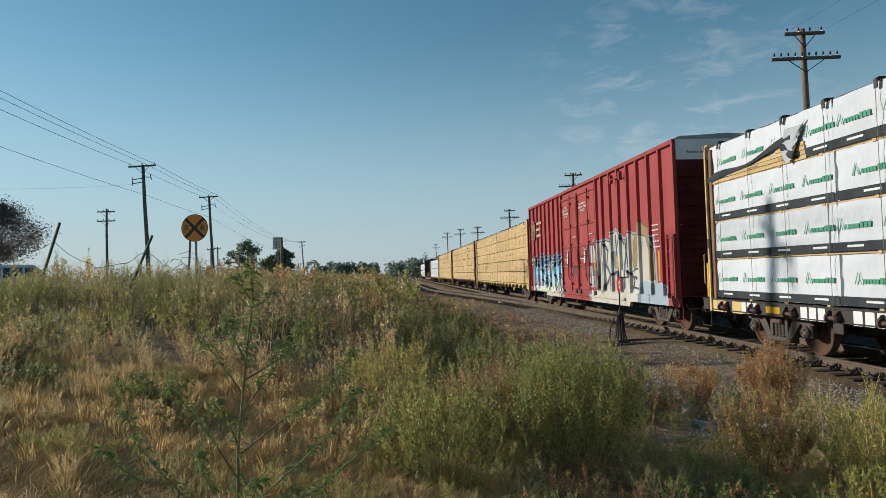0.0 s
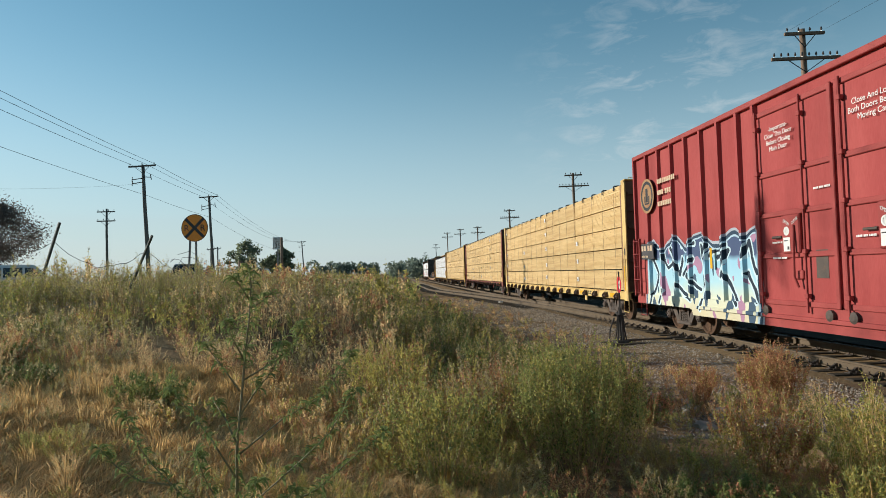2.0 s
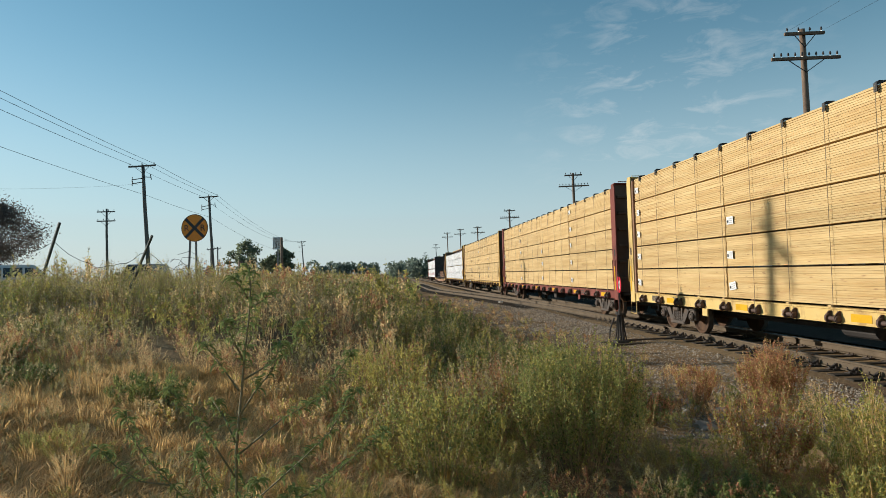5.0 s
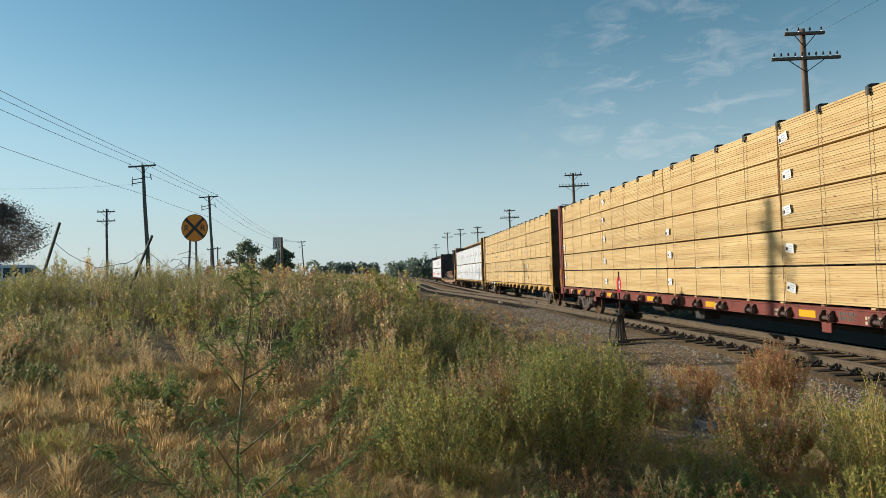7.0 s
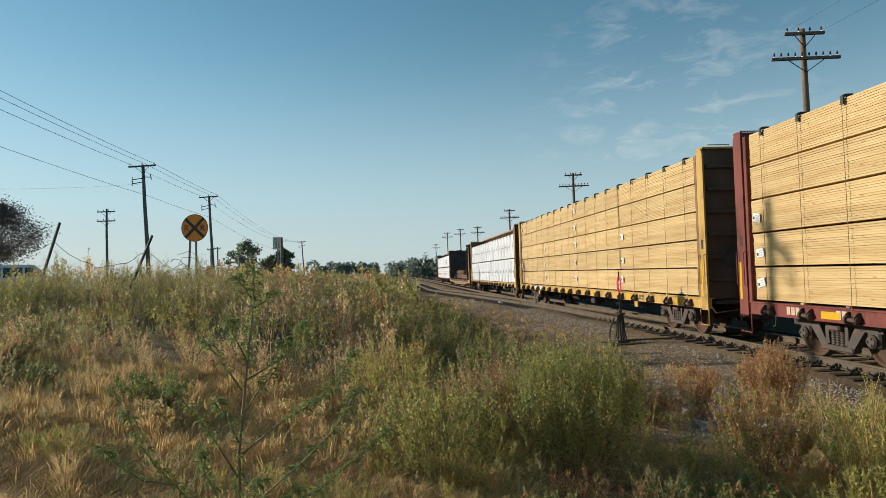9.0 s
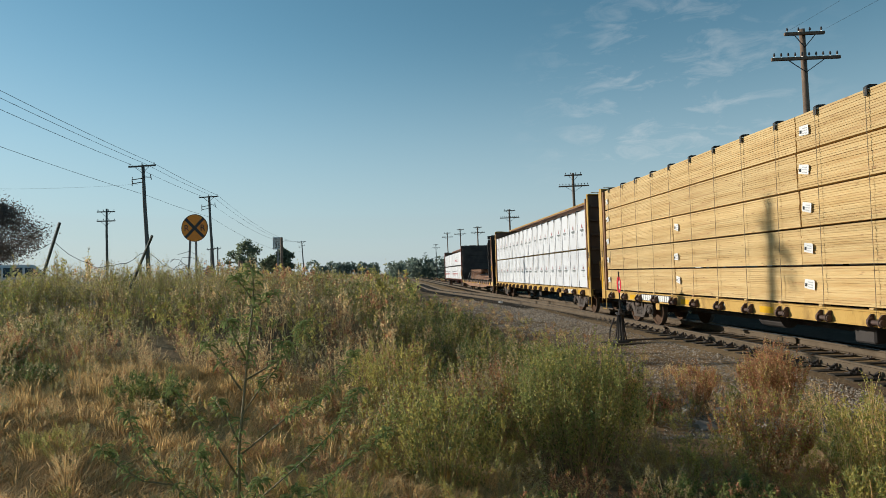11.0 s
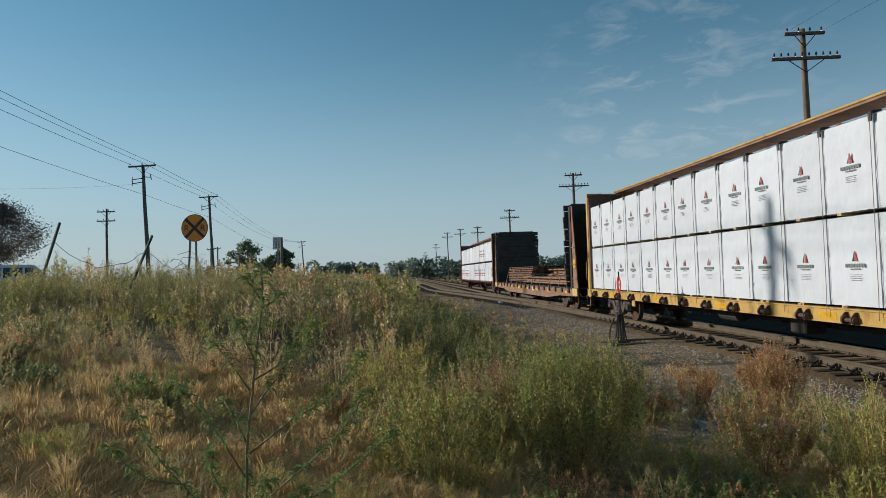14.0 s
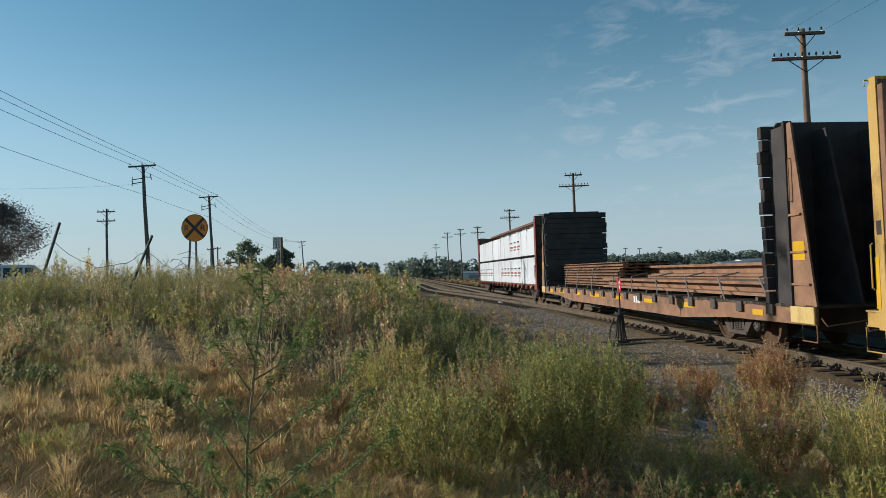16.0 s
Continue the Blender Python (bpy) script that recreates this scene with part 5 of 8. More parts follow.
    em2 = Shape().disc((8.05, face, 3.85), (0, 1, 0), [(0, 0.43), (0.003, 0.43), (0.003, 0.34), (0, 0.34)], 30)
    em3 = Shape().disc((8.05, face, 3.85), (0, 1, 0), [(0, 0.34), (0.0045, 0.33), (0.005, 0.01)], 30)
    part("emblem_centre", em3, M["emblem"], car, "worn tan middle of the emblem")
    for j, (dx, dz, w, h) in enumerate(((0.0, 0.02, 0.16, 0.40), (0.14, -0.08, 0.08, 0.18), (-0.15, -0.1, 0.08, 0.2), (0.0, -0.22, 0.34, 0.05))):
        part("emblem_shape", Shape().box(8.05 + dx - w / 2, 8.05 + dx + w / 2, face + 0.0045, face + 0.0065, 3.85 + dz - h / 2, 3.85 + dz + h / 2), M["wrap_black"], car, "dark worn shape inside the emblem")
    part("emblem_field", em2, M["wrap_black"], car, "dark ring of the emblem")
    part("car_marking", bars(bars(bars(Shape(), 7.3, face, 4.16, (1.15,), 0.13), 7.3, face, 3.85, (0.42, 0.40), 0.13), 7.3, face, 3.54, (0.9,), 0.13), M["cream_print"], car, "tan bars of lettering")
    part("car_marking", bars(bars(Shape(), 8.60, face + 0.004, 2.34, (0.36, 0.36), 0.15), 8.6, face + 0.004, 2.10, (0.26, 0.18), 0.06), M["cream_print"], car, "small white bars")
    part("number_panel", Shape().box(7.74, 8.66, face, face + 0.003, 2.02, 2.48), M["graf_black"], car, "dark painted panel behind the marking")
    sm = Shape()
    for (x, z) in ((1.9, 2.2), (-0.4, 2.2), (-7.58, 2.98), (-7.58, 2.84), (-7.58, 2.70), (-7.62, 2.52), (-7.66, 2.36), (0.6, 3.1), (-1.6, 3.1), (1.9, 1.9)):
        bars(sm, x, face + 0.002, z, (0.14, 0.1, 0.16), 0.035)
    part("stencil", sm, M["white"], car, "small white stencils")
    return car


boxcar(-35.6)


# ---- bulkhead flatcar with steel ----
def bulkhead_flat(s):
    car = thing("bulkhead_flatcar", "rusty bulkhead flatcar carrying stacks of rusty steel beams", "freight car", "cars of the freight train")
    RIDES.append((car, s))
    half = 10.68
    for sgn in (1, -1):
        sill = Shape().prism([(-half, 0.98), (-half, 0.66), (-7.6, 0.62), (-5.2, 0.46), (5.2, 0.46), (7.6, 0.62), (half, 0.66), (half, 0.98)], *sorted((sgn * 1.36, sgn * 1.40)))
        part("side_sill", sill, M["rust"], car, "rust-streaked brown side sill")
        for i in range(17):
            x = -9.3 + i * 1.16
            pk = Shape().box(x - 0.12, x + 0.12, *sorted((sgn * 1.40, sgn * 1.46)), 0.78, 1.01, 0.01)
            part("stake_pocket", pk, M["grime"], car)
        for x, q in ((-8.8, 0.2), (-5.6, 0.34), (-3.0, 0.32), (-0.4, 0.3), (1.2, 0.2), (2.2, 0.55), (4.4, 0.3), (7.0, 0.4), (8.8, 0.3)):
            part("reflector", Shape().box(x - q, x + q, *sorted((sgn * 1.402, sgn * 1.407)), 0.74, 0.86), M["reflect"], car, "yellow reflective strip")
    plank = Shape().box(0, 0.243, -1.42, 1.42, -0.055, 0).mesh("deck_plank", M["tie"])
    for i in range(85):
        part("deck_plank", plank, None, car, m=pose(-half + 0.03 + i * 0.2505, 0, 1.02 - 0.006 * ((i * 7) % 4)))
    part("center_sill", Shape().box(-half, half, -0.3, 0.3, 0.42, 0.95, 0.02).tube([(-7, 0.7, 0.6), (7, 0.7, 0.6)], 0.03), M["black_steel"], car)
    for k in (-1, 1):
        xo, xi = k * half, k * (half - 1.35)
        wall = Shape()
        for i in range(14):
            z = 1.02 + i * 0.252
            e = 0.05 * ((i * 5) % 4) / 3
            wall.box(*sorted((xi - k * 0.03, xi + k * 0.10)), -1.52 - e, 1.52 + e, z, z + (0.244 if i % 3 else 0.222), 0.006)
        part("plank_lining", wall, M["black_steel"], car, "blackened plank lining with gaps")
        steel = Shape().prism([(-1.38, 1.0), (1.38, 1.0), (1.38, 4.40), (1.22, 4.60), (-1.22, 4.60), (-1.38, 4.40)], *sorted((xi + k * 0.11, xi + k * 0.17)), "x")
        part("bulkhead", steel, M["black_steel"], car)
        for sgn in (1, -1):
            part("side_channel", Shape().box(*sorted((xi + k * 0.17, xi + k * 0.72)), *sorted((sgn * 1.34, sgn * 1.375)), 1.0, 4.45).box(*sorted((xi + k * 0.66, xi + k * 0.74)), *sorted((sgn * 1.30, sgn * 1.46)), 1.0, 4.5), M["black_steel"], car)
            wedge = Shape().prism([(xi + k * 0.75, 1.0), (xi + k * 0.75, 4.45), (xi + k * 0.88, 4.45), (xo + k * 0.05, 1.0)], *sorted((sgn * 1.38, sgn * 1.42)))
            for z in (1.4, 2.0, 2.7):
                wedge.box(*sorted((xi + k * 0.75, xo - k * (0.02 + (z - 1.0) * 0.15))), *sorted((sgn * 1.42, sgn * 1.46)), z - 0.02, z + 0.02)
            # the far gusset is darkened to black; only the near one keeps its rust
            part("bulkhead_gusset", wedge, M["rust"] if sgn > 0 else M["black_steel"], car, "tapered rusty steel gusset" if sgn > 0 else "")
            part("reflector", Shape().box(*sorted((xi + k * 0.79, xi + k * 1.14)), *sorted((sgn * 1.421, sgn * 1.426)), 1.85, 2.20), M["reflect"], car, "yellow reflective strip")
            hand = Shape().tube([(xi + k * 0.83, sgn * 1.43, 2.95), (xi + k * 0.83, sgn * 1.47, 2.97), (xi + k * 0.83, sgn * 1.47, 3.75), (xi + k * 0.83, sgn * 1.43, 3.77)], 0.013)
            part("grab_iron", hand, M["rust"], car)
            box_ = Shape().box(*sorted((xo, xo - k * 0.70)), *sorted((sgn * 1.40, sgn * 1.45)), 0.68, 0.99, 0.01)
            part("end_sill_plate", box_, M["cream"], car, "yellow plate at the corner of the sill")
        mid = Shape()
        for y in (-0.5, 0.5):
            mid.prism([(xi + k * 0.17, 1.0), (xi + k * 0.17, 4.4), (xi + k * 0.60, 4.4), (xo, 1.0)], y - 0.03, y + 0.03)
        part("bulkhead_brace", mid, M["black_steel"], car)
        add_truck(car, k * 7.3)
    add_ends(car, half, M["rust"])
    # steel: long channels laid in stacks, tied down with chains
    rng = random.Random(9)

    def stack(x0, x1, y0, y1, z0, rows, h, taper):
        for r in range(rows):
            a, b = x0 + taper * r * rng.uniform(0.7, 1.2), x1 - taper * 0.4 * r * rng.uniform(0.6, 1.2)
            n = max(2, int((y1 - y0) / 0.38))
            for i in range(n):
                ya = y0 + (y1 - y0) * i / n
                yb = y0 + (y1 - y0) * (i + 1) / n - 0.02
                aa, bb = a + rng.uniform(-0.12, 0.12), b + rng.uniform(-0.12, 0.12)
                z = z0 + r * h
                q, e = h * 0.20, h * 0.94
                beam = Shape().prism([(ya, z), (yb, z), (yb, z + q), ((ya + yb) / 2 + 0.02, z + q + 0.01), ((ya + yb) / 2 + 0.02, z + e - q), (yb, z + e - q), (yb, z + e), (ya, z + e), (ya, z + e - q), ((ya + yb) / 2 - 0.02, z + e - q), ((ya + yb) / 2 - 0.02, z + q + 0.01), (ya, z + q)], aa, bb, "x")
                part("steel_beam", beam, M["rust"], car, "long rusty steel beam")

    stack(1.6, 9.0, -1.2, 0.75, 1.10, 8, 0.115, -0.10)
    stack(-8.9, 2.9, -1.2, -0.1, 1.10, 2, 0.38, 0.0)
    stack(-9.1, 2.2, -0.02, 1.1, 1.10, 1, 0.34, 0.0)
    for i in range(12):
        x = -8.6 + i * 1.5
        part("batten", Shape().box(x - 0.05, x + 0.05, -1.3, 1.3, 1.02, 1.10), M["tie"], car)
    for x in (-8.2, -6.4, -4.6, -2.6, -0.6, 1.2, 3.6, 5.6, 7.4):
        ch = Shape().tube([(x - 1.1, 1.42, 1.0), (x, 1.0, 1.50 if x < 2 else 1.75), (x + 0.1, 0.4, 1.60 if x < 2 else 1.98)], 0.018, 5)
        part("tie_down_chain", ch, M["chain"], car)
    part("car_marking", bars(Shape(), -1.8, 1.403, 0.80, (0.55,), 0.20), M["white"], car, "white bar of the car's marking")
    return car


bulkhead_flat(82.25)


# ---- small materials ----
M["insulator"] = surface("brown_insulator", (0.05, 0.04, 0.035), (0.09, 0.07, 0.06), 4.0, 0.25)
M["sign_black"] = surface("sign_black", (0.02, 0.02, 0.022), (0.035, 0.035, 0.035), 4.0, 0.5)
M["galv"] = surface("galvanised_post", (0.16, 0.16, 0.16), (0.24, 0.24, 0.24), 6.0, 0.55, metal=0.5)
M["fence_post"] = surface("fence_steel", (0.02, 0.035, 0.028), (0.05, 0.06, 0.05), 5.0, 0.6)
M["rock"] = surface("pale_rock", (0.26, 0.225, 0.19), (0.40, 0.35, 0.30), 6.0, 0.9, bump=0.6, stain=(0.14, 0.12, 0.10))
# ---- poles and lines ----
def utility_pole(x, y, base, top, arms, lean=0.0, label="weathered wooden utility pole with crossarms", r=0.15, turn=0.0, brackets=False):
    """A tapered pole; arms: (depth below the top, length, number of insulators)."""
    wood = M["pole_grey"] if x < 0 else M["pole"]
    pole = thing("utility_pole", label, "utility pole", "roadside and trackside poles", m=pose(x, y, base, 0, lean, turn))
    h = top - base
    part("pole", Shape().tube([(0, 0, -0.3), (0.02, 0, h * 0.35), (-0.02, 0, h * 0.7), (0, 0, h)], r, 10, True, r * 0.68), wood, pole, smooth=True)
    for depth, length, pins in arms:
        z = h - depth
        part("crossarm", Shape().box(-length / 2, length / 2, -0.20, -0.09, z - 0.06, z + 0.06, 0.01), wood, pole)
        for k in (-1, 1):
            part("arm_brace", Shape().tube([(k * length * 0.27, -0.18, z - 0.05), (0, -0.12, z - 0.55)], 0.018, 5), M["wire"], pole)
        for i in range(pins):
            px = -length / 2 + 0.12 + (length - 0.24) * i / max(1, pins - 1)
            part("insulator", Shape().tube([(px, -0.145, z + 0.05), (px, -0.145, z + 0.13)], 0.012, 5).disc((px, -0.145, z + 0.12), (0, 0, 1), [(0, 0.035), (0.05, 0.045), (0.09, 0.03), (0.13, 0.02)], 8), M["insulator"], pole)
    if brackets:
        for k, dz in ((-1, 1.05), (1, 0.95), (-1, 1.35)):
            part("fuse_bracket", Shape().tube([(0, -0.1, h - dz), (k * 0.75, -0.35, h - dz - 0.12)], 0.035, 6).tube([(k * 0.75, -0.35, h - dz - 0.3), (k * 0.7, -0.35, h - dz + 0.12)], 0.03, 6), M["wire"], pole)
    return pole



LINE_W = -19.2
LEFT_POLES = [(27.0, -19.2, 11.12), (51.6, -19.08, 10.84), (71.7, -19.63, 10.85), (162.0, -22.15, 10.5)]
for i, (s, w, top) in enumerate(LEFT_POLES):
    x, y = at(s, w)
    # the nearest one carries a taller stub over its crossarm
    stub = 0.75 if i == 0 else 0.0
    utility_pole(x + 0.38, y, 1.0, top + stub, [(0.12 + stub, 2.1, 3)], lean=-2.2 if i < 3 else -3.0, turn=0.0, brackets=True, label="weathered wooden power pole with one crossarm beside the road", r=0.17)
x, y = at(72.6, -30.74)
utility_pole(x, y, 1.0, 9.8, [(0.35, 1.95, 4), (1.35, 2.0, 4)], lean=0.3, label="grey wooden telephone pole with two crossarms", r=0.15)
for (px, py, Yd) in ((373, 440, 105.0), (385, 438, 108.0)):
    X = (px - 784) / 1150 * Yd
    utility_pole(X, Yd, 1.0, 1.82 + (495 - py) / 1150 * Yd, [(0.2, 1.2, 2)], label="far small wooden pole with a short crossarm", r=0.14)
RIGHT_POLES = [(24.5, 16.75, 11.12), (58.0, 16.75, 10.55), (91.0, 16.8, 10.5), (126.0, 16.8, 10.6), (146.0, 15.5, 11.6), (163.0, 14.0, 11.9), (215.0, 14.5, 11.3), (290.0, 14.5, 11.0)]
for s, w, top in RIGHT_POLES:
    x, y = at(s, w)
    utility_pole(x, y, -0.55, top, [(0.22, 1.6, 4), (1.22, 2.75, 10)], lean=-0.8, turn=0, label="brown wooden pole line pole with two crossarms beyond the track", r=0.16)


def cable(name, points, sag, r, label, group):
    """A hanging wire through support points."""
    path = []
    for (a, b) in zip(points, points[1:]):
        a, b = Vector(a), Vector(b)
        for i in range(14):
            t = i / 14
            p = a.lerp(b, t)
            p.z -= sag * 4 * t * (1 - t) * ((b - a).length / 40) ** 2
            path.append(p)
    path.append(Vector(points[-1]))
    ob = part(name, Shape().tube(path, r, 4), M["wire"])
    return tagged(ob, label, "cable", group)


def arm_point(s, w, dx, z):
    x, y = at(s, w)
    return (x + dx, y - 0.14, z)


ext = [(-30.0, -19.2, 10.9)] + LEFT_POLES
for dx, dz in ((-0.93, 0.05), (0.25, 0.05), (0.93, 0.05)):
    cable("power_cable", [arm_point(s, w, dx - (0.0 if 0 < i < 4 else 0), top + dz) for i, (s, w, top) in enumerate(ext)], 0.35, 0.014, "thin dark power cable strung between roadside poles", "overhead cables")
cable("telephone_cable", [arm_point(s, w, 0.2, top - 2.35) for i, (s, w, top) in enumerate(ext)], 0.3, 0.012, "thin dark telephone cable strung below the power cables", "overhead cables")
x1, y1 = at(51.6, -19.08)
cable("service_cable", [(x1 - 0.3, y1, 9.35), (-62.0, 70.0, 13.6)], 0.5, 0.006, "thin service cable running off from a road pole", "overhead cables")
for dx, dz in ((-0.7, -0.1), (0.7, -0.1)):
    cable("line_cable", [arm_point(s, w, dx, top + dz + 0.05) for s, w, top in [(-12.0, 16.75, 11.4)] + RIGHT_POLES[:1]], 0.30, 0.005, "hair-thin wire of the trackside pole line", "overhead cables")


# ---- signs by the road ----
def crossing_sign():
    X, Y, Z = -8.21, 21.5, 3.54
    g = ground_at(X, Y)
    sign = thing("railroad_warning_sign", "round orange-yellow railroad warning sign with black cross", "road sign", m=pose(X, Y, g, 0, 0, -4))
    z = Z - g
    part("disc", Shape().disc((0, 0, z), (0, -1, 0), [(0, 0.457), (0.004, 0.457)], 40), M["sign_orange"], sign, "orange-yellow sign face")
    rim = Shape()
    for i in range(40):
        a, b = 6.28318 * i / 40, 6.28318 * (i + 1) / 40
        rim.faces([(math.cos(a) * 0.452, -0.007, z + math.sin(a) * 0.452), (math.cos(b) * 0.452, -0.007, z + math.sin(b) * 0.452), (math.cos(b) * 0.435, -0.007, z + math.sin(b) * 0.435), (math.cos(a) * 0.435, -0.007, z + math.sin(a) * 0.435)], [(0, 1, 2, 3)])
    part("border", rim, M["sign_black"], sign)
    for k in (45, -45):
        part("cross_bar", Shape().box(-0.435, 0.435, -0.0085 - 0.001 * (k > 0), -0.0055, -0.048, 0.048, 0, pose(0, 0, z, 0, k, 0)), M["sign_black"], sign)
    for k in (-1, 1):
        lettering("letter", "R", 0.30, M["sign_black"], sign, pose(k * 0.275, -0.009, z - 0.01, 90, 0, 0))
    part("post", Shape().box(-0.005, 0.055, 0.006, 0.05, -0.3, z + 0.3, 0.004), M["galv"], sign, "grey steel post")
    part("post", Shape().box(-0.03, 0.03, 0.01, 0.06, -0.3, z - 0.15, 0.004, pose(-0.30, 0, 0, 0, 3.5, 0)), M["galv"], sign, "grey steel post")
    return sign


crossing_sign()


def speed_sign():
    X, Y, Z = -10.95, 43.0, 4.10
    g = ground_at(X, Y)
    sign = thing("speed_limit_sign", "white rectangular speed limit sign behind a dark post", "road sign", m=pose(X, Y, g))
    z = Z - g
    part("face", Shape().box(-0.31, 0.31, -0.004, 0.0, z - 0.42, z + 0.38, 0.0), M["white"], sign, "white sign face")
    part("border", Shape().box(-0.29, 0.29, -0.006, -0.004, z + 0.345, z + 0.36).box(-0.29, 0.29, -0.006, -0.004, z - 0.40, z - 0.385).box(-0.29, -0.275, -0.006, -0.004, z - 0.4, z + 0.36).box(0.275, 0.29, -0.006, -0.004, z - 0.4, z + 0.36), M["sign_black"], sign)
    for text, size, dz in (("SPEED", 0.17, 0.25), ("LIMIT", 0.17, 0.08), ("35", 0.42, -0.19)):
        lettering("letters", text, size, M["sign_black"], sign, pose(0, -0.008, z + dz, 90, 0, 0))
    part("post", Shape().box(-0.04, 0.04, 0.002, 0.06, -0.3, z + 0.3, 0.005), M["galv"], sign)
    post = tagged(part("wooden_post", Shape().tube([(X + 0.46, Y - 0.8, g - 0.3), (X + 0.47, Y - 0.8, g + 3.3)], 0.085, 8), M["pole"], smooth=True), "dark upright wooden post before the speed sign", "post")
    return sign


speed_sign()
X, Y = -13.45, 43.0
tagged(part("wooden_post", Shape().tube([(X, Y, 0.7), (X + 0.03, Y, 3.0)], 0.16, 8), M["pole"], smooth=True), "short thick dark wooden post in weeds", "post")


# ---- fence on the bank ----
def fence():
    f = thing("wire_fence", "slack barbed-wire fence on leaning dark steel posts", "fence")
    posts = [((-9.55, 15.0, 1.1), (-8.85, 15.0, 3.24)), ((-7.78, 15.6, 1.1), (-6.98, 15.6, 2.92)), ((-5.6, 19.0, 0.9), (-5.55, 19.0, 2.2)), ((-13.0, 14.0, 1.0), (-12.9, 14.0, 2.9))]
    tops = []
    for a, b in posts:
        part("post", Shape().tube([a, b], 0.033, 6), M["fence_post"], f, "dark steel fence post")
        tops.append((Vector(a), Vector(b)))
    rng = random.Random(4)
    order = [3, 0, 1, 2]
    for k in (0.25, 0.52, 0.80):
        for i, j in zip(order, order[1:]):
            a = tops[i][0].lerp(tops[i][1], k)
            b = tops[j][0].lerp(tops[j][1], k)
            path = []
            for q in range(15):
                t = q / 14
                p = a.lerp(b, t)
                p.z -= 1.5 * t * (1 - t) * (1.3 if k > 0.4 else 0.4)
                p += Vector((0, rng.uniform(-0.04, 0.04), rng.uniform(-0.035, 0.035)))
                path.append(p)
            part("fence_wire", Shape().tube(path, 0.006, 4), M["wire"], f)
    for i in range(7):
        p = Vector((-7.4 + rng.uniform(-0.3, 0.9), 18.4, 2.0 + rng.uniform(-0.2, 0.4)))
        path = [p + Vector((0.5 * math.sin(q * 0.9 + i), 0.2 * math.cos(q), 0.07 * q - 0.1 + 0.15 * math.sin(q * 1.7 + i))) * 0.6 for q in range(9)]
        part("loose_wire", Shape().tube(path, 0.006, 4), M["wire"], f)
    return f


fence()


# ---- road ----
def road():
    sh = Shape()
    ss = [-60, -30, 0] + steps((6, 60, 6), (60, 300, 30)) + [300, 600, 900]
    vs, fs = [], []
    for s in ss:
        for w in (-17.0, -9.0):
            x, y = at(s, w)
            vs.append((x, y, 1.066))
    for i in range(len(ss) - 1):
        fs.append((2 * i, 2 * i + 1, 2 * i + 3, 2 * i + 2))
    r = tagged(part("road", sh.faces(vs, fs), M["asphalt"]), "worn grey asphalt road beyond the weeds", "road", kind="structure")
    for w in (-13.1, -12.9):
        ln = Shape()
        a, b, c, d = at(-60, w - 0.05), at(-60, w + 0.05), at(900, w + 0.05), at(900, w - 0.05)
        ln.faces([(*a, 1.071), (*b, 1.071), (*c, 1.071), (*d, 1.071)], [(0, 1, 2, 3)])
        part("center_line", ln, M["reflect"], r, "yellow painted centre line")


road()


# ---- vehicles ----
M["glass"], _n, _l, _p = nodes_of("car_glass")
_p.inputs["Base Color"].default_value = (0.02, 0.025, 0.03, 1)
_p.inputs["Roughness"].default_value, _p.inputs["Specular IOR Level"].default_value = 0.05, 0.8
M["paint_green"] = surface("dark_green_paint", (0.055, 0.070, 0.060), (0.07, 0.088, 0.076), 2.0, 0.3)
M["paint_blue"] = surface("dark_blue_paint", (0.018, 0.026, 0.045), (0.025, 0.035, 0.055), 2.0, 0.3)
M["paint_silver"] = surface("silver_paint", (0.42, 0.43, 0.44), (0.5, 0.5, 0.51), 2.0, 0.3, metal=0.4)


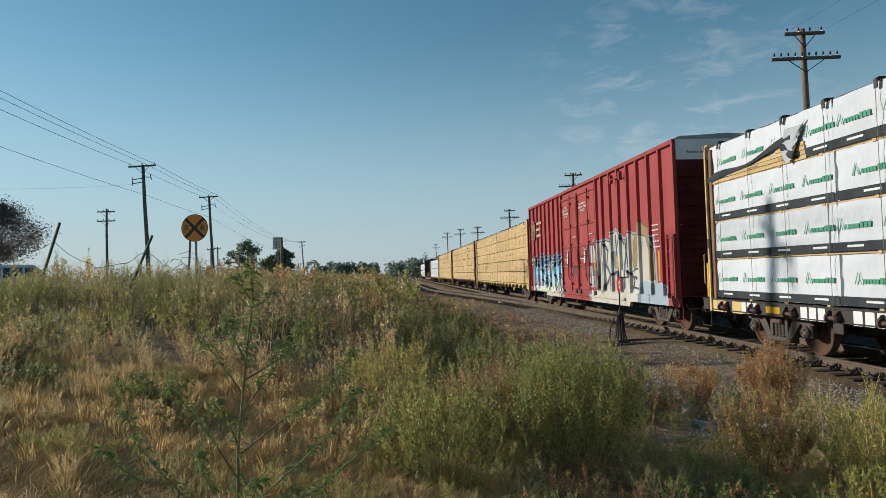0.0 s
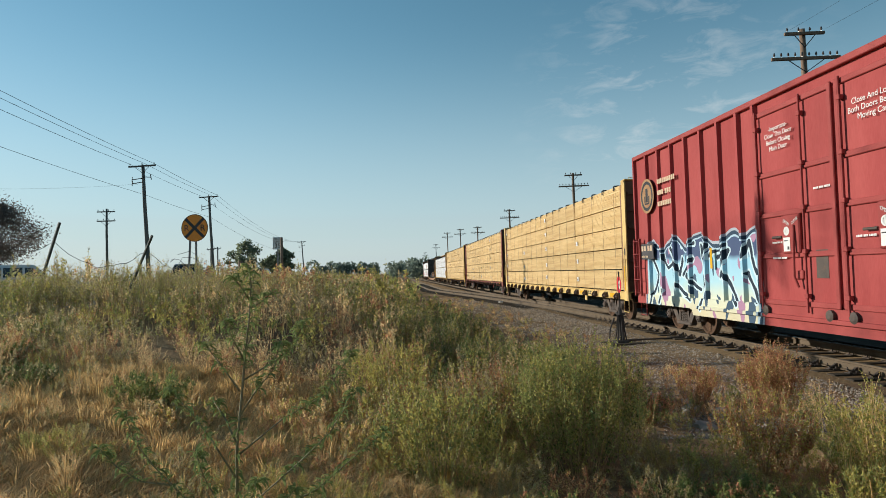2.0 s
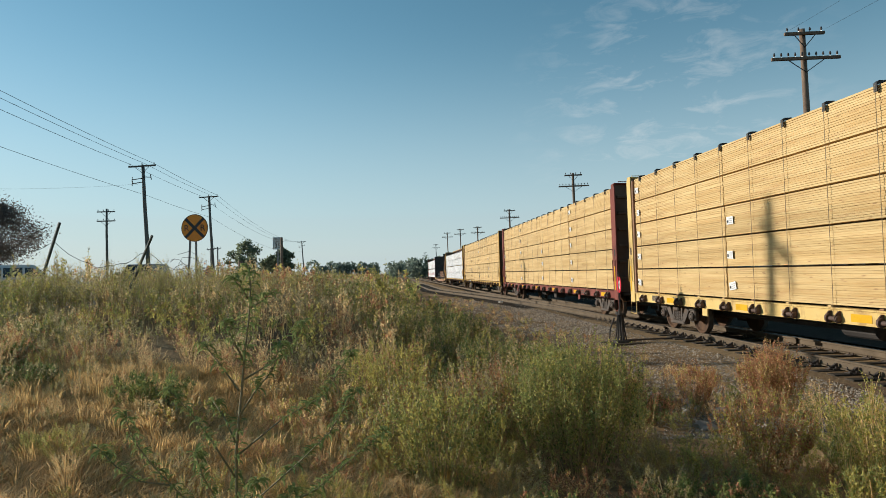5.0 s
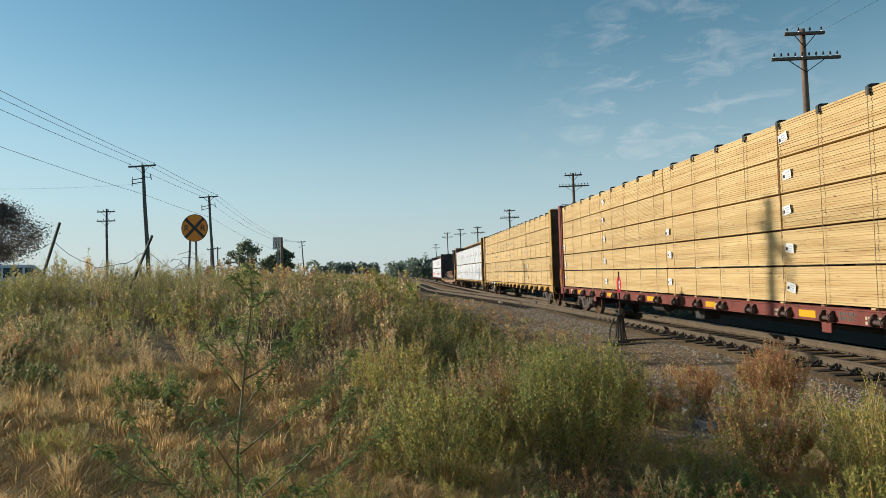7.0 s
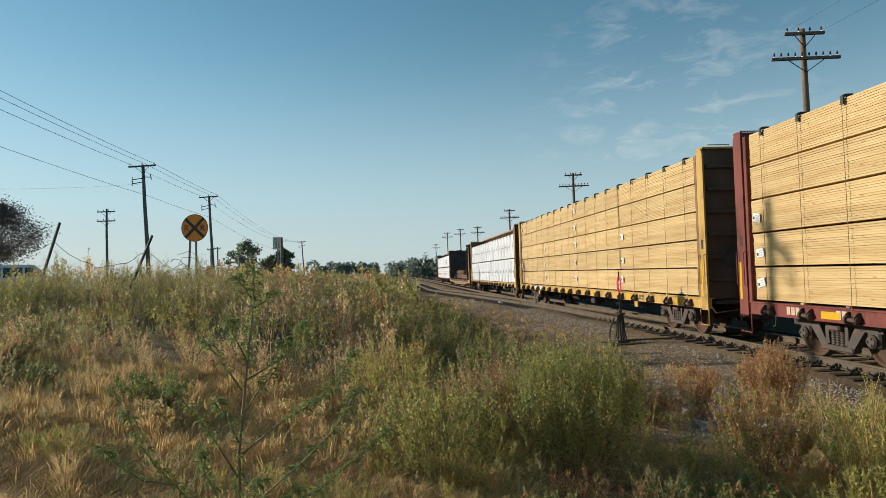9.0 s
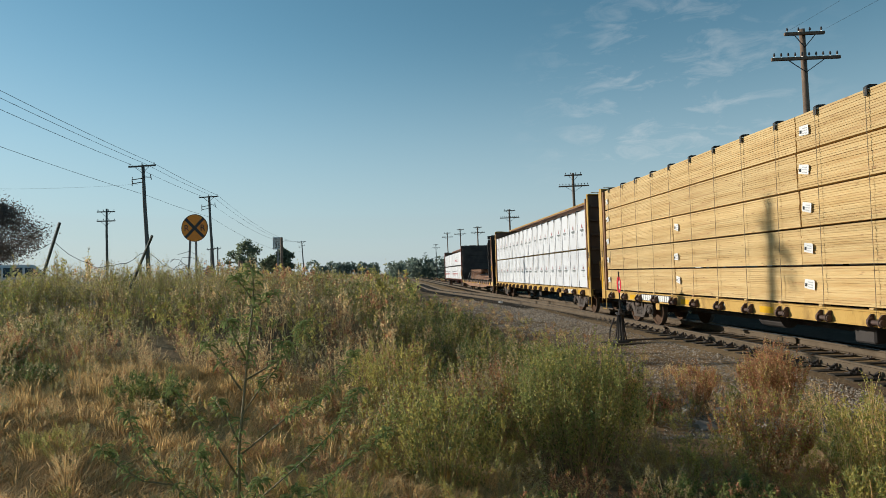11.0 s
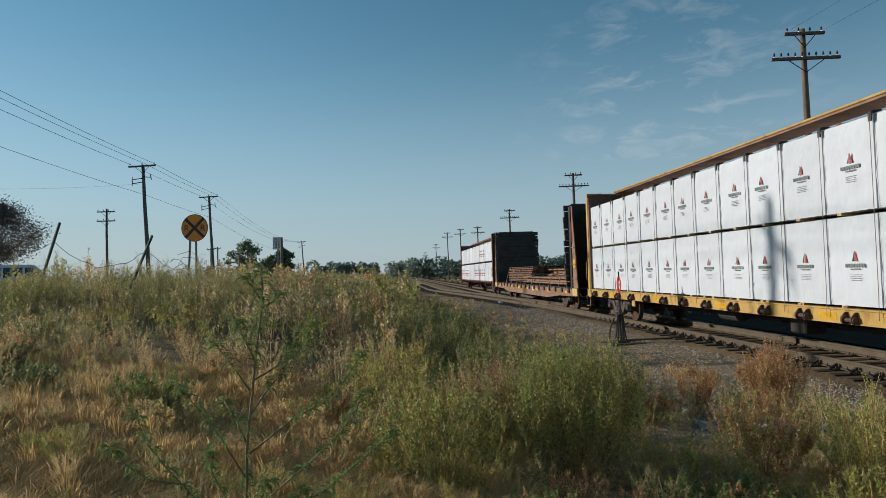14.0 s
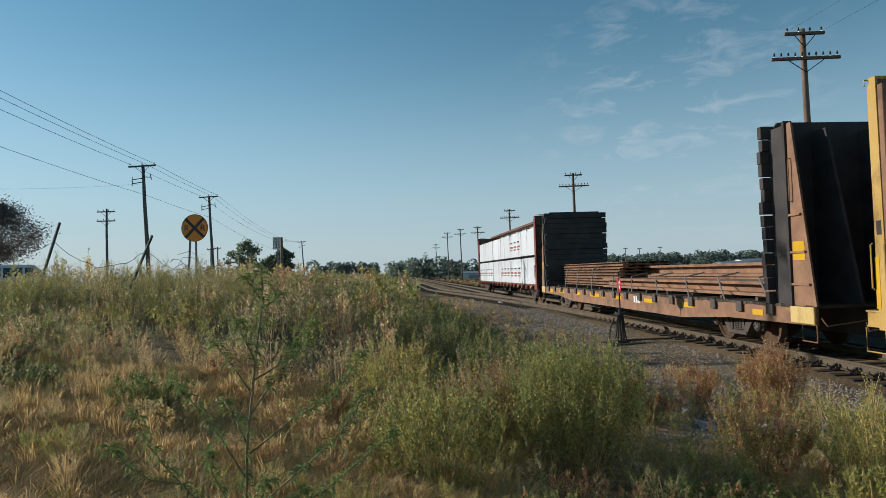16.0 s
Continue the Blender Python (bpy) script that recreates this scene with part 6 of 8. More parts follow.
def vehicle(name, label, body, cab, cab_w, paint, wheels, windows, length, m):
    """Body and cab from side outlines; local x points forward."""
    v = thing(name, label, "vehicle", m=m)
    ob = part("body", Shape().prism(body, -0.92, 0.92), paint, v)
    top = Shape()
    n = len(cab)
    zmin, zmax = min(z for _, z in cab), max(z for _, z in cab)
    half = lambda z: 0.90 - 0.20 * (z - zmin) / (zmax - zmin)
    vs = [(x, -half(z), z) for x, z in cab] + [(x, half(z), z) for x, z in cab]
    fs = [tuple(range(n)), tuple(reversed(range(n, 2 * n)))] + [(i, n + i, n + (i + 1) % n, (i + 1) % n) for i in range(n)]
    cabin = part("cab", top.faces(vs, fs), paint, v)
    for w in windows:
        for sgn in (1, -1):
            p = Shape().faces([(x, sgn * (half(z) + 0.006), z) for x, z in w], [tuple(range(len(w)))])
            part("side_window", p, M["glass"], cabin, "dark glass")
    fr = [(x, z) for x, z in cab]
    a, b = fr[-2], fr[-1]
    for (p0, p1) in ((cab[1], cab[2]), (cab[-2], cab[-1])):
        q = []
        dx, dz = (p1[0] - p0[0]), (p1[1] - p0[1])
        nx, nz = dz, -dx
        l_ = math.hypot(nx, nz)
        for (t, sg) in ((0.1, -1), (0.1, 1), (0.9, 1), (0.9, -1)):
            z = p0[1] + dz * t
            q.append((p0[0] + dx * t, sg * (half(z) - 0.08), z))
        for e in (0.006, -0.006):
            part("windscreen", Shape().faces([(x + nx / l_ * e, y, z + nz / l_ * e) for x, y, z in q], [(0, 1, 2, 3)]), M["glass"], cabin, "dark glass")
    for x in wheels:
        for sgn in (1, -1):
            wh = part("wheel", Shape().disc((0, 0, 0), (0, sgn, 0), [(0, 0.30), (0.02, 0.37), (0.2, 0.37), (0.22, 0.30)], 20), M["rubber"], v, m=pose(x, sgn * 0.74, 0.37))
            part("rim", Shape().disc((0, 0, 0), (0, sgn, 0), [(0.215, 0.23), (0.225, 0.22), (0.23, 0.05)], 14), M["galv"], wh)
    for sgn in (1, -1):
        fx = max(x for x, _ in body)
        part("headlight", Shape().box(fx - 0.1, fx + 0.015, *sorted((sgn * 0.62, sgn * 0.88)), 0.75, 0.95, 0.02), M["white"], v)
        part("mirror", Shape().box(cab[-1][0] - 0.3, cab[-1][0] - 0.12, *sorted((sgn * 0.92, sgn * 1.12)), 1.12, 1.32, 0.03), paint, v)
    return v


PICKUP = dict(
    body=[(-2.9, 0.5), (-2.9, 1.08), (-0.9, 1.10), (1.15, 1.12), (2.6, 1.04), (2.9, 0.9), (2.9, 0.45), (2.3, 0.4), (-2.3, 0.4)],
    cab=[(-0.95, 1.09), (-0.85, 1.82), (-0.65, 1.90), (0.55, 1.90), (0.70, 1.86), (1.35, 1.11)],
    windows=[[(-0.72, 1.18), (-0.66, 1.72), (-0.05, 1.74), (-0.05, 1.18)], [(0.05, 1.18), (0.05, 1.74), (0.55, 1.72), (0.98, 1.2)]],
    wheels=(-1.85, 1.9), cab_w=0.9, length=5.8)
SUV = dict(
    body=[(-2.4, 0.5), (-2.4, 1.05), (0.9, 1.08), (2.2, 1.0), (2.4, 0.85), (2.4, 0.45), (-2.2, 0.4)],
    cab=[(-2.38, 1.04), (-2.15, 1.68), (-1.9, 1.76), (0.3, 1.76), (0.45, 1.72), (1.1, 1.07)],
    windows=[[(-2.0, 1.14), (-1.85, 1.6), (-1.0, 1.62), (-1.0, 1.14)], [(-0.9, 1.14), (-0.9, 1.62), (-0.1, 1.62), (-0.1, 1.14)], [(0.0, 1.14), (0.0, 1.62), (0.35, 1.58), (0.8, 1.14)]],
    wheels=(-1.45, 1.45), cab_w=0.9, length=4.8)
ROAD_Z = 1.07
LANE_W = -14.6


def on_road(s):
    x, y = at(s, LANE_W)
    return pose(x, y, ROAD_Z, 0, 0, TRACK_TURN + 180)


pickup = vehicle("pickup_truck", "dark green crew-cab pickup truck driving along the road", paint=M["paint_green"], m=on_road(70), **PICKUP)
suv = vehicle("sport_utility_car", "dark blue sport utility car driving along the road", paint=M["paint_blue"], m=on_road(120), **SUV)
vehicle("parked_car", "silver car parked beyond the road", paint=M["paint_silver"], m=pose(-25.6, 36.5, 1.07, 0, 0, 62), **SUV)
vehicle("parked_car", "silver car parked beyond the road", paint=M["paint_silver"], m=pose(-21.3, 33.0, 1.07, 0, 0, 35), **SUV)


# ---- switch stand ----
def switch_stand():
    x, y = at(17.4, 6.15)
    g = -0.28
    st = thing("switch_stand", "black cast-iron switch stand with a red and white target", "switch stand", m=pose(x, y, g, 0, 0, TRACK_TURN))
    base = Shape().box(-0.20, 0.20, -0.17, 0.17, 0.03, 0.10, 0.01)
    base.disc((0, 0, 0.80), (0, 0, 1), [(0, 0.11), (0.05, 0.11), (0.06, 0.06), (0.14, 0.045)], 14)
    base.box(-0.05, 0.05, -0.05, 0.05, 0.09, 0.82, 0.02)
    base.box(-0.17, 0.17, -0.08, 0.08, 0.80, 0.86, 0.012)
    body = part("stand", base, M["black_steel"], st, "ribbed black cast-iron stand")
    for a in range(6):
        c, s = math.cos(a * 1.0472), math.sin(a * 1.0472)
        part("rib", Shape().tube([(0.17 * c, 0.15 * s, 0.08), (0.11 * c, 0.10 * s, 0.40), (0.065 * c, 0.065 * s, 0.82)], 0.020, 6), M["black_steel"], body)
    part("lever", Shape().tube([(0.05, 0.15, 0.72), (0.16, 0.24, 0.40), (0.2, 0.26, 0.1)], 0.022, 6), M["black_steel"], st)
    part("mast", Shape().tube([(0, 0, 0.85), (0, 0, 1.98)], 0.022, 8), M["black_steel"], st)
    tg = Shape().disc((0.0, 0.0, 1.62), (0.08, 1.0, 0), [(0, 0.02), (0.001, 0.23), (0.006, 0.23)], 24)
    part("target", tg, M["target_red"], st, "red target disc")
    stripe = Shape().box(-0.022, 0.022, 0.008, 0.012, -0.13, 0.13, 0, pose(-0.05, 0, 1.62, 0, 28, 0)).box(-0.022, 0.022, 0.008, 0.012, -0.13, 0.13, 0, pose(-0.05, 0, 1.62, 0, -28, 0))
    ob = part("target_stripe", stripe, M["white"], st, "white strokes on the target")
    ob.matrix_basis = pose(0.0, 0.0, 0, 0, 0, -4.6)
    for dx in (-0.30, 0.30):
        tagged(part("head_block", Shape().box(-0.12, 0.12, -3.4, 0.5, -0.12, 0.055, 0.012), M["tie"], st, "long dark switch tie", pose(dx, 0, 0.0)), "")
    part("throw_rod", Shape().tube([(0, 0.0, 0.10), (0, -2.9, 0.12)], 0.025, 6), M["grime"], st)
    return st


switch_stand()
x, y = at(40.0, 6.6)
tagged(part("marker_block", Shape().box(-0.13, 0.13, -0.06, 0.06, -0.05, 0.20, 0.012), M["white"], None, m=pose(x, y, -0.27, 0, 0, 20)), "small pale marker block beside the track", "marker")


def rock(x, y, r, seed, label):
    bm = bmesh.new()
    bmesh.ops.create_icosphere(bm, subdivisions=2, radius=1.0)
    for v in bm.verts:
        d = 1 + 0.55 * noise.noise(v.co * 1.1 + Vector((seed * 3.7, 0, 0))) + 0.35 * noise.noise(v.co * 2.6 + Vector((0, seed * 2.3, 0)))
        v.co = Vector((v.co.x * 1.25, v.co.y, v.co.z * 0.62)) * d * r
    me = bpy.data.meshes.new("rock")
    bm.to_mesh(me)
    bm.free()
    me.materials.append(M["rock"])
    return tagged(part("rock", me, None, None, m=pose(x, y, ground_at(x, y) + 0.2 * r, 0, 0, seed * 40)), label, "rock", "rocks by the track")


for i, (x, y, r) in enumerate(((3.05, 10.0, 0.17), (3.45, 9.3, 0.14), (3.75, 8.9, 0.17), (3.3, 8.4, 0.12), (3.95, 8.2, 0.13), (3.9, 7.6, 0.10), (3.6, 9.9, 0.09), (4.1, 9.4, 0.08))):
    rock(x, y, r, i + 1, "pale weathered rock lying in dry weeds")


# ---- plants ----
LEAF = {
    "green": surface("weed_green", (0.270, 0.285, 0.090), (0.385, 0.395, 0.135), 3.0, 0.6, bump=0, island=0.34, through_light=0.38, spec=0.25),
    "dark": surface("weed_dark_green", (0.130, 0.170, 0.060), (0.210, 0.260, 0.090), 3.0, 0.6, bump=0, island=0.34, through_light=0.5, spec=0.25),
    "olive": surface("weed_olive", (0.430, 0.380, 0.105), (0.570, 0.495, 0.155), 3.0, 0.65, bump=0, island=0.34, through_light=0.45, spec=0.2),
    "sage": surface("weed_sage", (0.400, 0.350, 0.200), (0.520, 0.450, 0.265), 3.0, 0.7, bump=0, island=0.40, through_light=0.45, spec=0.2),
    "rust": surface("weed_rust", (0.400, 0.190, 0.105), (0.540, 0.285, 0.160), 3.0, 0.7, bump=0, island=0.45, through_light=0.45, spec=0.2),
    "straw": surface("weed_straw", (0.660, 0.470, 0.235), (0.780, 0.580, 0.315), 3.0, 0.75, bump=0, island=0.35, through_light=0.5, spec=0.2),
    "grass": surface("dry_grass", (0.660, 0.445, 0.190), (0.780, 0.560, 0.265), 3.0, 0.7, bump=0, island=0.40, through_light=0.5, spec=0.25),
    "stem": surface("weed_stem", (0.300, 0.215, 0.100), (0.450, 0.330, 0.160), 3.0, 0.7, bump=0, island=0.3),
    "vivid": surface("sapling_leaf", (0.195, 0.245, 0.085), (0.290, 0.345, 0.130), 4.0, 0.75, bump=0, island=0.3, through_light=0.45, spec=0.12),
    "sap_stem": surface("sapling_bark", (0.16, 0.135, 0.065), (0.26, 0.22, 0.11), 9.0, 0.7, bump=0.2),
    "tree": surface("tree_leaf", (0.150, 0.180, 0.110), (0.210, 0.240, 0.155), 0.6, 0.6, bump=0, island=0.35, through_light=0.60, spec=0.25),
    # leaf green paled and greyed: the haze of distance is in this colour
    "hazed_tree": surface("hazed_tree_leaf", (0.165, 0.205, 0.165), (0.230, 0.270, 0.215), 0.3, 0.7, bump=0, island=0.25, through_light=0.60, spec=0.2),
    "plum": surface("plum_leaf", (0.100, 0.085, 0.078), (0.165, 0.140, 0.122), 1.0, 0.6, bump=0, island=0.3, through_light=0.72, spec=0.25),
    "bark": surface("bark", (0.06, 0.045, 0.035), (0.11, 0.085, 0.065), 5.0, 0.9),
}
LEAF_SLOT = {k: i for i, k in enumerate(("green", "dark", "olive", "sage", "rust", "straw", "grass", "stem"))}
LEAF_MATS = [LEAF[k] for k in LEAF_SLOT]


def ribbon(p0, p1, p2, width):
    """Narrow three-point blades as arrays, tapering to a tip."""
    n = len(p0)
    d = p2 - p0
    side = np.stack([-d[:, 1], d[:, 0], np.zeros(n)], -1) + 1e-6
    side *= (width / (np.linalg.norm(side, axis=1) + 1e-9))[:, None] * 0.5
    v = np.stack([p0 - side, p0 + side, p1 - side * 0.7, p1 + side * 0.7, p2], 1).reshape(-1, 3)
    t = (5 * np.arange(n)[:, None, None] + np.array([(0, 1, 3), (0, 3, 2), (2, 3, 4)])[None]).reshape(-1, 3)
    return v, t


def weed(rng, h, spread, mains, twigs, per, leaf, width, mix, stem_w=0.006, low=0.18, foot=0.3, stray=0.18, upright=0.85, stem="stem", spike=0.0):
    """One weed as arrays: stems that fan out, upright leafy twigs on them, small pointed leaves set along every twig.
    mix: shares of leaf colours; a twig keeps one colour, but for a share of stray leaves."""
    n = mains
    az = rng.random(n) * 6.2832
    out = spread * np.sqrt(rng.random(n))
    hh = h * (1 - 0.38 * (out / spread) ** 2) * rng.uniform(0.74, 1.0, n)
    dx, dy = np.cos(az), np.sin(az)
    bend = rng.uniform(0.7, 1.5, n)
    wob = rng.normal(scale=0.05 * h, size=(n, 2))

    def along(i, t):
        r = out[i] * (foot + (1 - foot) * t ** bend[i])
        w = np.sin(t * 3.14159)
        return np.stack([dx[i] * r + wob[i, 0] * w, dy[i] * r + wob[i, 1] * w, hh[i] * t], -1)

    every = np.arange(n)
    sv, st = ribbon(along(every, np.zeros(n)), along(every, np.full(n, 0.5)), along(every, np.ones(n)), np.full(n, stem_w))
    # twigs, and the tip of every stem as one more
    i = np.concatenate([np.repeat(every, twigs), every])
    t0 = np.concatenate([low + (0.93 - low) * rng.random(n * twigs) ** 0.8, np.full(n, 0.72)])
    m = len(i)
    p0 = along(i, t0)
    ta = az[i] + rng.normal(scale=1.25, size=m)
    L = h * (0.09 + 0.06 * spike + 0.20 * (1 - t0)) * rng.uniform(0.6, 1.35, m)
    flat = np.stack([np.cos(ta), np.sin(ta), np.zeros(m)], -1) * (L * rng.uniform(0.3, 0.75, m) * (1 - 0.45 * spike))[:, None]
    rise = np.stack([np.zeros(m), np.zeros(m), L * upright], -1)
    p1, p2 = p0 + flat * 0.62 + rise * 0.38, p0 + flat + rise
    p2[-n:] = along(every, np.ones(n)) + rng.normal(scale=0.015 * h, size=(n, 3))
    p1[-n:] = (p0[-n:] + p2[-n:]) / 2
    side = np.cross(p2 - p0, rng.normal(size=(m, 3)))
    side *= (stem_w * 0.3 / (np.linalg.norm(side, axis=1) + 1e-9))[:, None]
    tv, tt = np.stack([p0 - side, p0 + side, p2], 1).reshape(-1, 3), np.arange(3 * m).reshape(-1, 3)
    names = list(mix)
    share = np.array([mix[x] for x in names], float)
    codes = np.array([LEAF_SLOT[x] for x in names])
    tw = rng.choice(len(names), size=m, p=share / share.sum())
    # leaves
    j = np.repeat(np.arange(m), per)
    k = len(j)
    t = rng.random(k) ** 0.85
    u = 1 - t
    p = p0[j] * (u * u)[:, None] + p1[j] * (2 * u * t)[:, None] + p2[j] * (t * t)[:, None]
    axis = p2[j] - p0[j]
    axis /= np.linalg.norm(axis, axis=1)[:, None] + 1e-9
    d = axis * rng.uniform(0.0, 0.9 + 0.4 * spike, k)[:, None] + rng.normal(scale=0.62 - 0.17 * spike, size=(k, 3))
    d /= np.linalg.norm(d, axis=1)[:, None] + 1e-9
    s2 = np.cross(d, rng.normal(size=(k, 3)))
    s2 /= np.linalg.norm(s2, axis=1)[:, None] + 1e-9
    ll = leaf * rng.uniform(0.6, 1.3, k) * (1.2 - 0.65 * t)
    wl_ = width * rng.uniform(0.7, 1.2, k) * (1.1 - 0.4 * t)
    c0 = p - s2 * wl_[:, None] * 0.5 + d * ll[:, None] * 0.25
    c1 = p + s2 * wl_[:, None] * 0.5 + d * ll[:, None] * 0.1
    lv = np.stack([c0, c1, p + d * ll[:, None]], 1).reshape(-1, 3)
    pick = np.where(rng.random(k) < stray, rng.choice(len(names), size=k, p=share / share.sum()), tw[j])
    q0, q1 = len(sv), len(sv) + len(tv)
    lt = q1 + np.arange(3 * k).reshape(-1, 3)
    return np.vstack([sv, tv, lv]), np.vstack([st, q0 + tt, lt]), np.concatenate([np.full(len(st) + len(tt), LEAF_SLOT[stem]), codes[pick]])


def tuft(rng, h, spread, blades, width, slot="grass", flat=False):
    """A tuft of arching dry blades; flat: straight fallen ones."""
    n = blades
    az = rng.random(n) * 6.2832
    r0 = spread * 0.35 * np.sqrt(rng.random(n))
    lean = rng.uniform(0.1, 1.0, n) * spread
    hh = h * rng.uniform(0.45, 1.0, n)
    dx, dy = np.cos(az), np.sin(az)
    b0 = np.stack([dx * r0, dy * r0, np.zeros(n)], -1)
    mid = b0 + np.stack([dx * lean * 0.35, dy * lean * 0.35, hh * 0.6], -1)
    tip = b0 + np.stack([dx * lean, dy * lean, hh * rng.uniform(0.75, 1.0, n)], -1)
    s = np.stack([-dy, dx, np.zeros(n)], -1) * (width / 2)
    v = np.stack([b0 - s, b0 + s, mid - s * 0.7, mid + s * 0.7, tip], 1).reshape(-1, 3)
    t = (5 * np.arange(n)[:, None, None] + np.array([(0, 1, 3), (0, 3, 2), (2, 3, 4)])[None]).reshape(-1, 3)
    if flat:
        v = np.stack([b0 - s, b0 + s, tip], 1).reshape(-1, 3)
        t = np.arange(3 * n).reshape(-1, 3)
    return v, t, np.full(len(t), LEAF_SLOT[slot])


class Field:
    """Gathers plants into one mesh."""

    def __init__(self):
        self.v, self.t, self.s, self.k = [], [], [], 0

    def put(self, plant, x, y, z, scale=1.0, turn=0.0, tall=1.0):
        v, t, s = plant
        c, q = math.cos(turn), math.sin(turn)
        w = np.empty_like(v)
        w[:, 0] = (v[:, 0] * c - v[:, 1] * q) * scale + x
        w[:, 1] = (v[:, 0] * q + v[:, 1] * c) * scale + y
        w[:, 2] = v[:, 2] * scale * tall + z
        self.v.append(w)
        self.t.append(t + self.k)
        self.s.append(s)
        self.k += len(v)

    def finish(self, name, label, category, kind="stuff"):
        me = big_mesh(name, np.vstack(self.v), np.vstack(self.t), LEAF_MATS, np.concatenate(self.s))
        return tagged(new(name, me), label, category, kind=kind)


GREEN = {"green": 0.55, "olive": 0.22, "dark": 0.20, "straw": 0.03}
OLIVE = {"olive": 0.60, "green": 0.28, "sage": 0.06, "rust": 0.06}
SAGE = {"sage": 0.70, "olive": 0.16, "green": 0.14}
DARK = {"dark": 0.62, "green": 0.30, "olive": 0.08}
RUST = {"rust": 0.66, "straw": 0.20, "olive": 0.14}
BROWN = {"straw": 0.50, "rust": 0.16, "sage": 0.34}
MIXES = (("green", GREEN), ("olive", OLIVE), ("sage", SAGE), ("dark", DARK), ("rust", RUST), ("brown", BROWN))
nrng = np.random.default_rng(7)


def kinds(mains, twigs, per, leaf, width, count, stem_w):
    """Plants one metre tall: rounded bushes, and slim airy ones for the brown kind."""
    out = {}
    for name, mix in MIXES:
        airy = name == "brown"
        out[name] = [weed(nrng, 1.0, nrng.uniform(0.38, 0.62) * (0.7 if airy else 1), mains, twigs, per // 2 if airy else per, leaf, width, mix, stem_w=stem_w, foot=nrng.uniform(0.2, 0.5), stem="straw" if airy else "stem") for _ in range(count)]
    return out


NEAR = kinds(15, 8, 13, 0.046, 0.017, 6, 0.008)
MID = kinds(10, 6, 8, 0.068, 0.028, 5, 0.011)
FAR = kinds(6, 4, 5, 0.120, 0.052, 5, 0.018)
TUFTS = [tuft(nrng, 0.30, 0.20, 42, 0.0080) for _ in range(9)]
TUFTS_MID = [tuft(nrng, 0.36, 0.34, 46, 0.0100) for _ in range(5)]
THATCH = [tuft(nrng, 0.15, 0.42, 48, 0.0085, "straw", True) for _ in range(6)]


def wild(x, y, k):
    return noise.noise((x * k, y * k, 7.7))


def in_view(x, y, pad=0.6):
    return y > 0 and abs(x) < 0.70 * y + pad


class Spacing:
    """Keeps plants apart by their own widths, so that each one reads as a mound."""

    def __init__(self):
        self.cells = {}

    def free(self, x, y, r):
        i, j = int(x // 1.0), int(y // 1.0)
        for a in (-1, 0, 1):
            for b in (-1, 0, 1):
                for u, v, q in self.cells.get((i + a, j + b), ()):
                    if (u - x) ** 2 + (v - y) ** 2 < (r + q) ** 2:
                        return False
        self.cells.setdefault((i, j), []).append((x, y, r))
        return True


# (x, y, height, radius) of the bushes that stand out singly
STANDING = [(1.22, 6.3, 1.22, 0.62), (3.05, 6.25, 0.78, 0.42), (3.5, 5.6, 0.72, 0.4), (4.5, 9.0, 1.0, 0.38)]


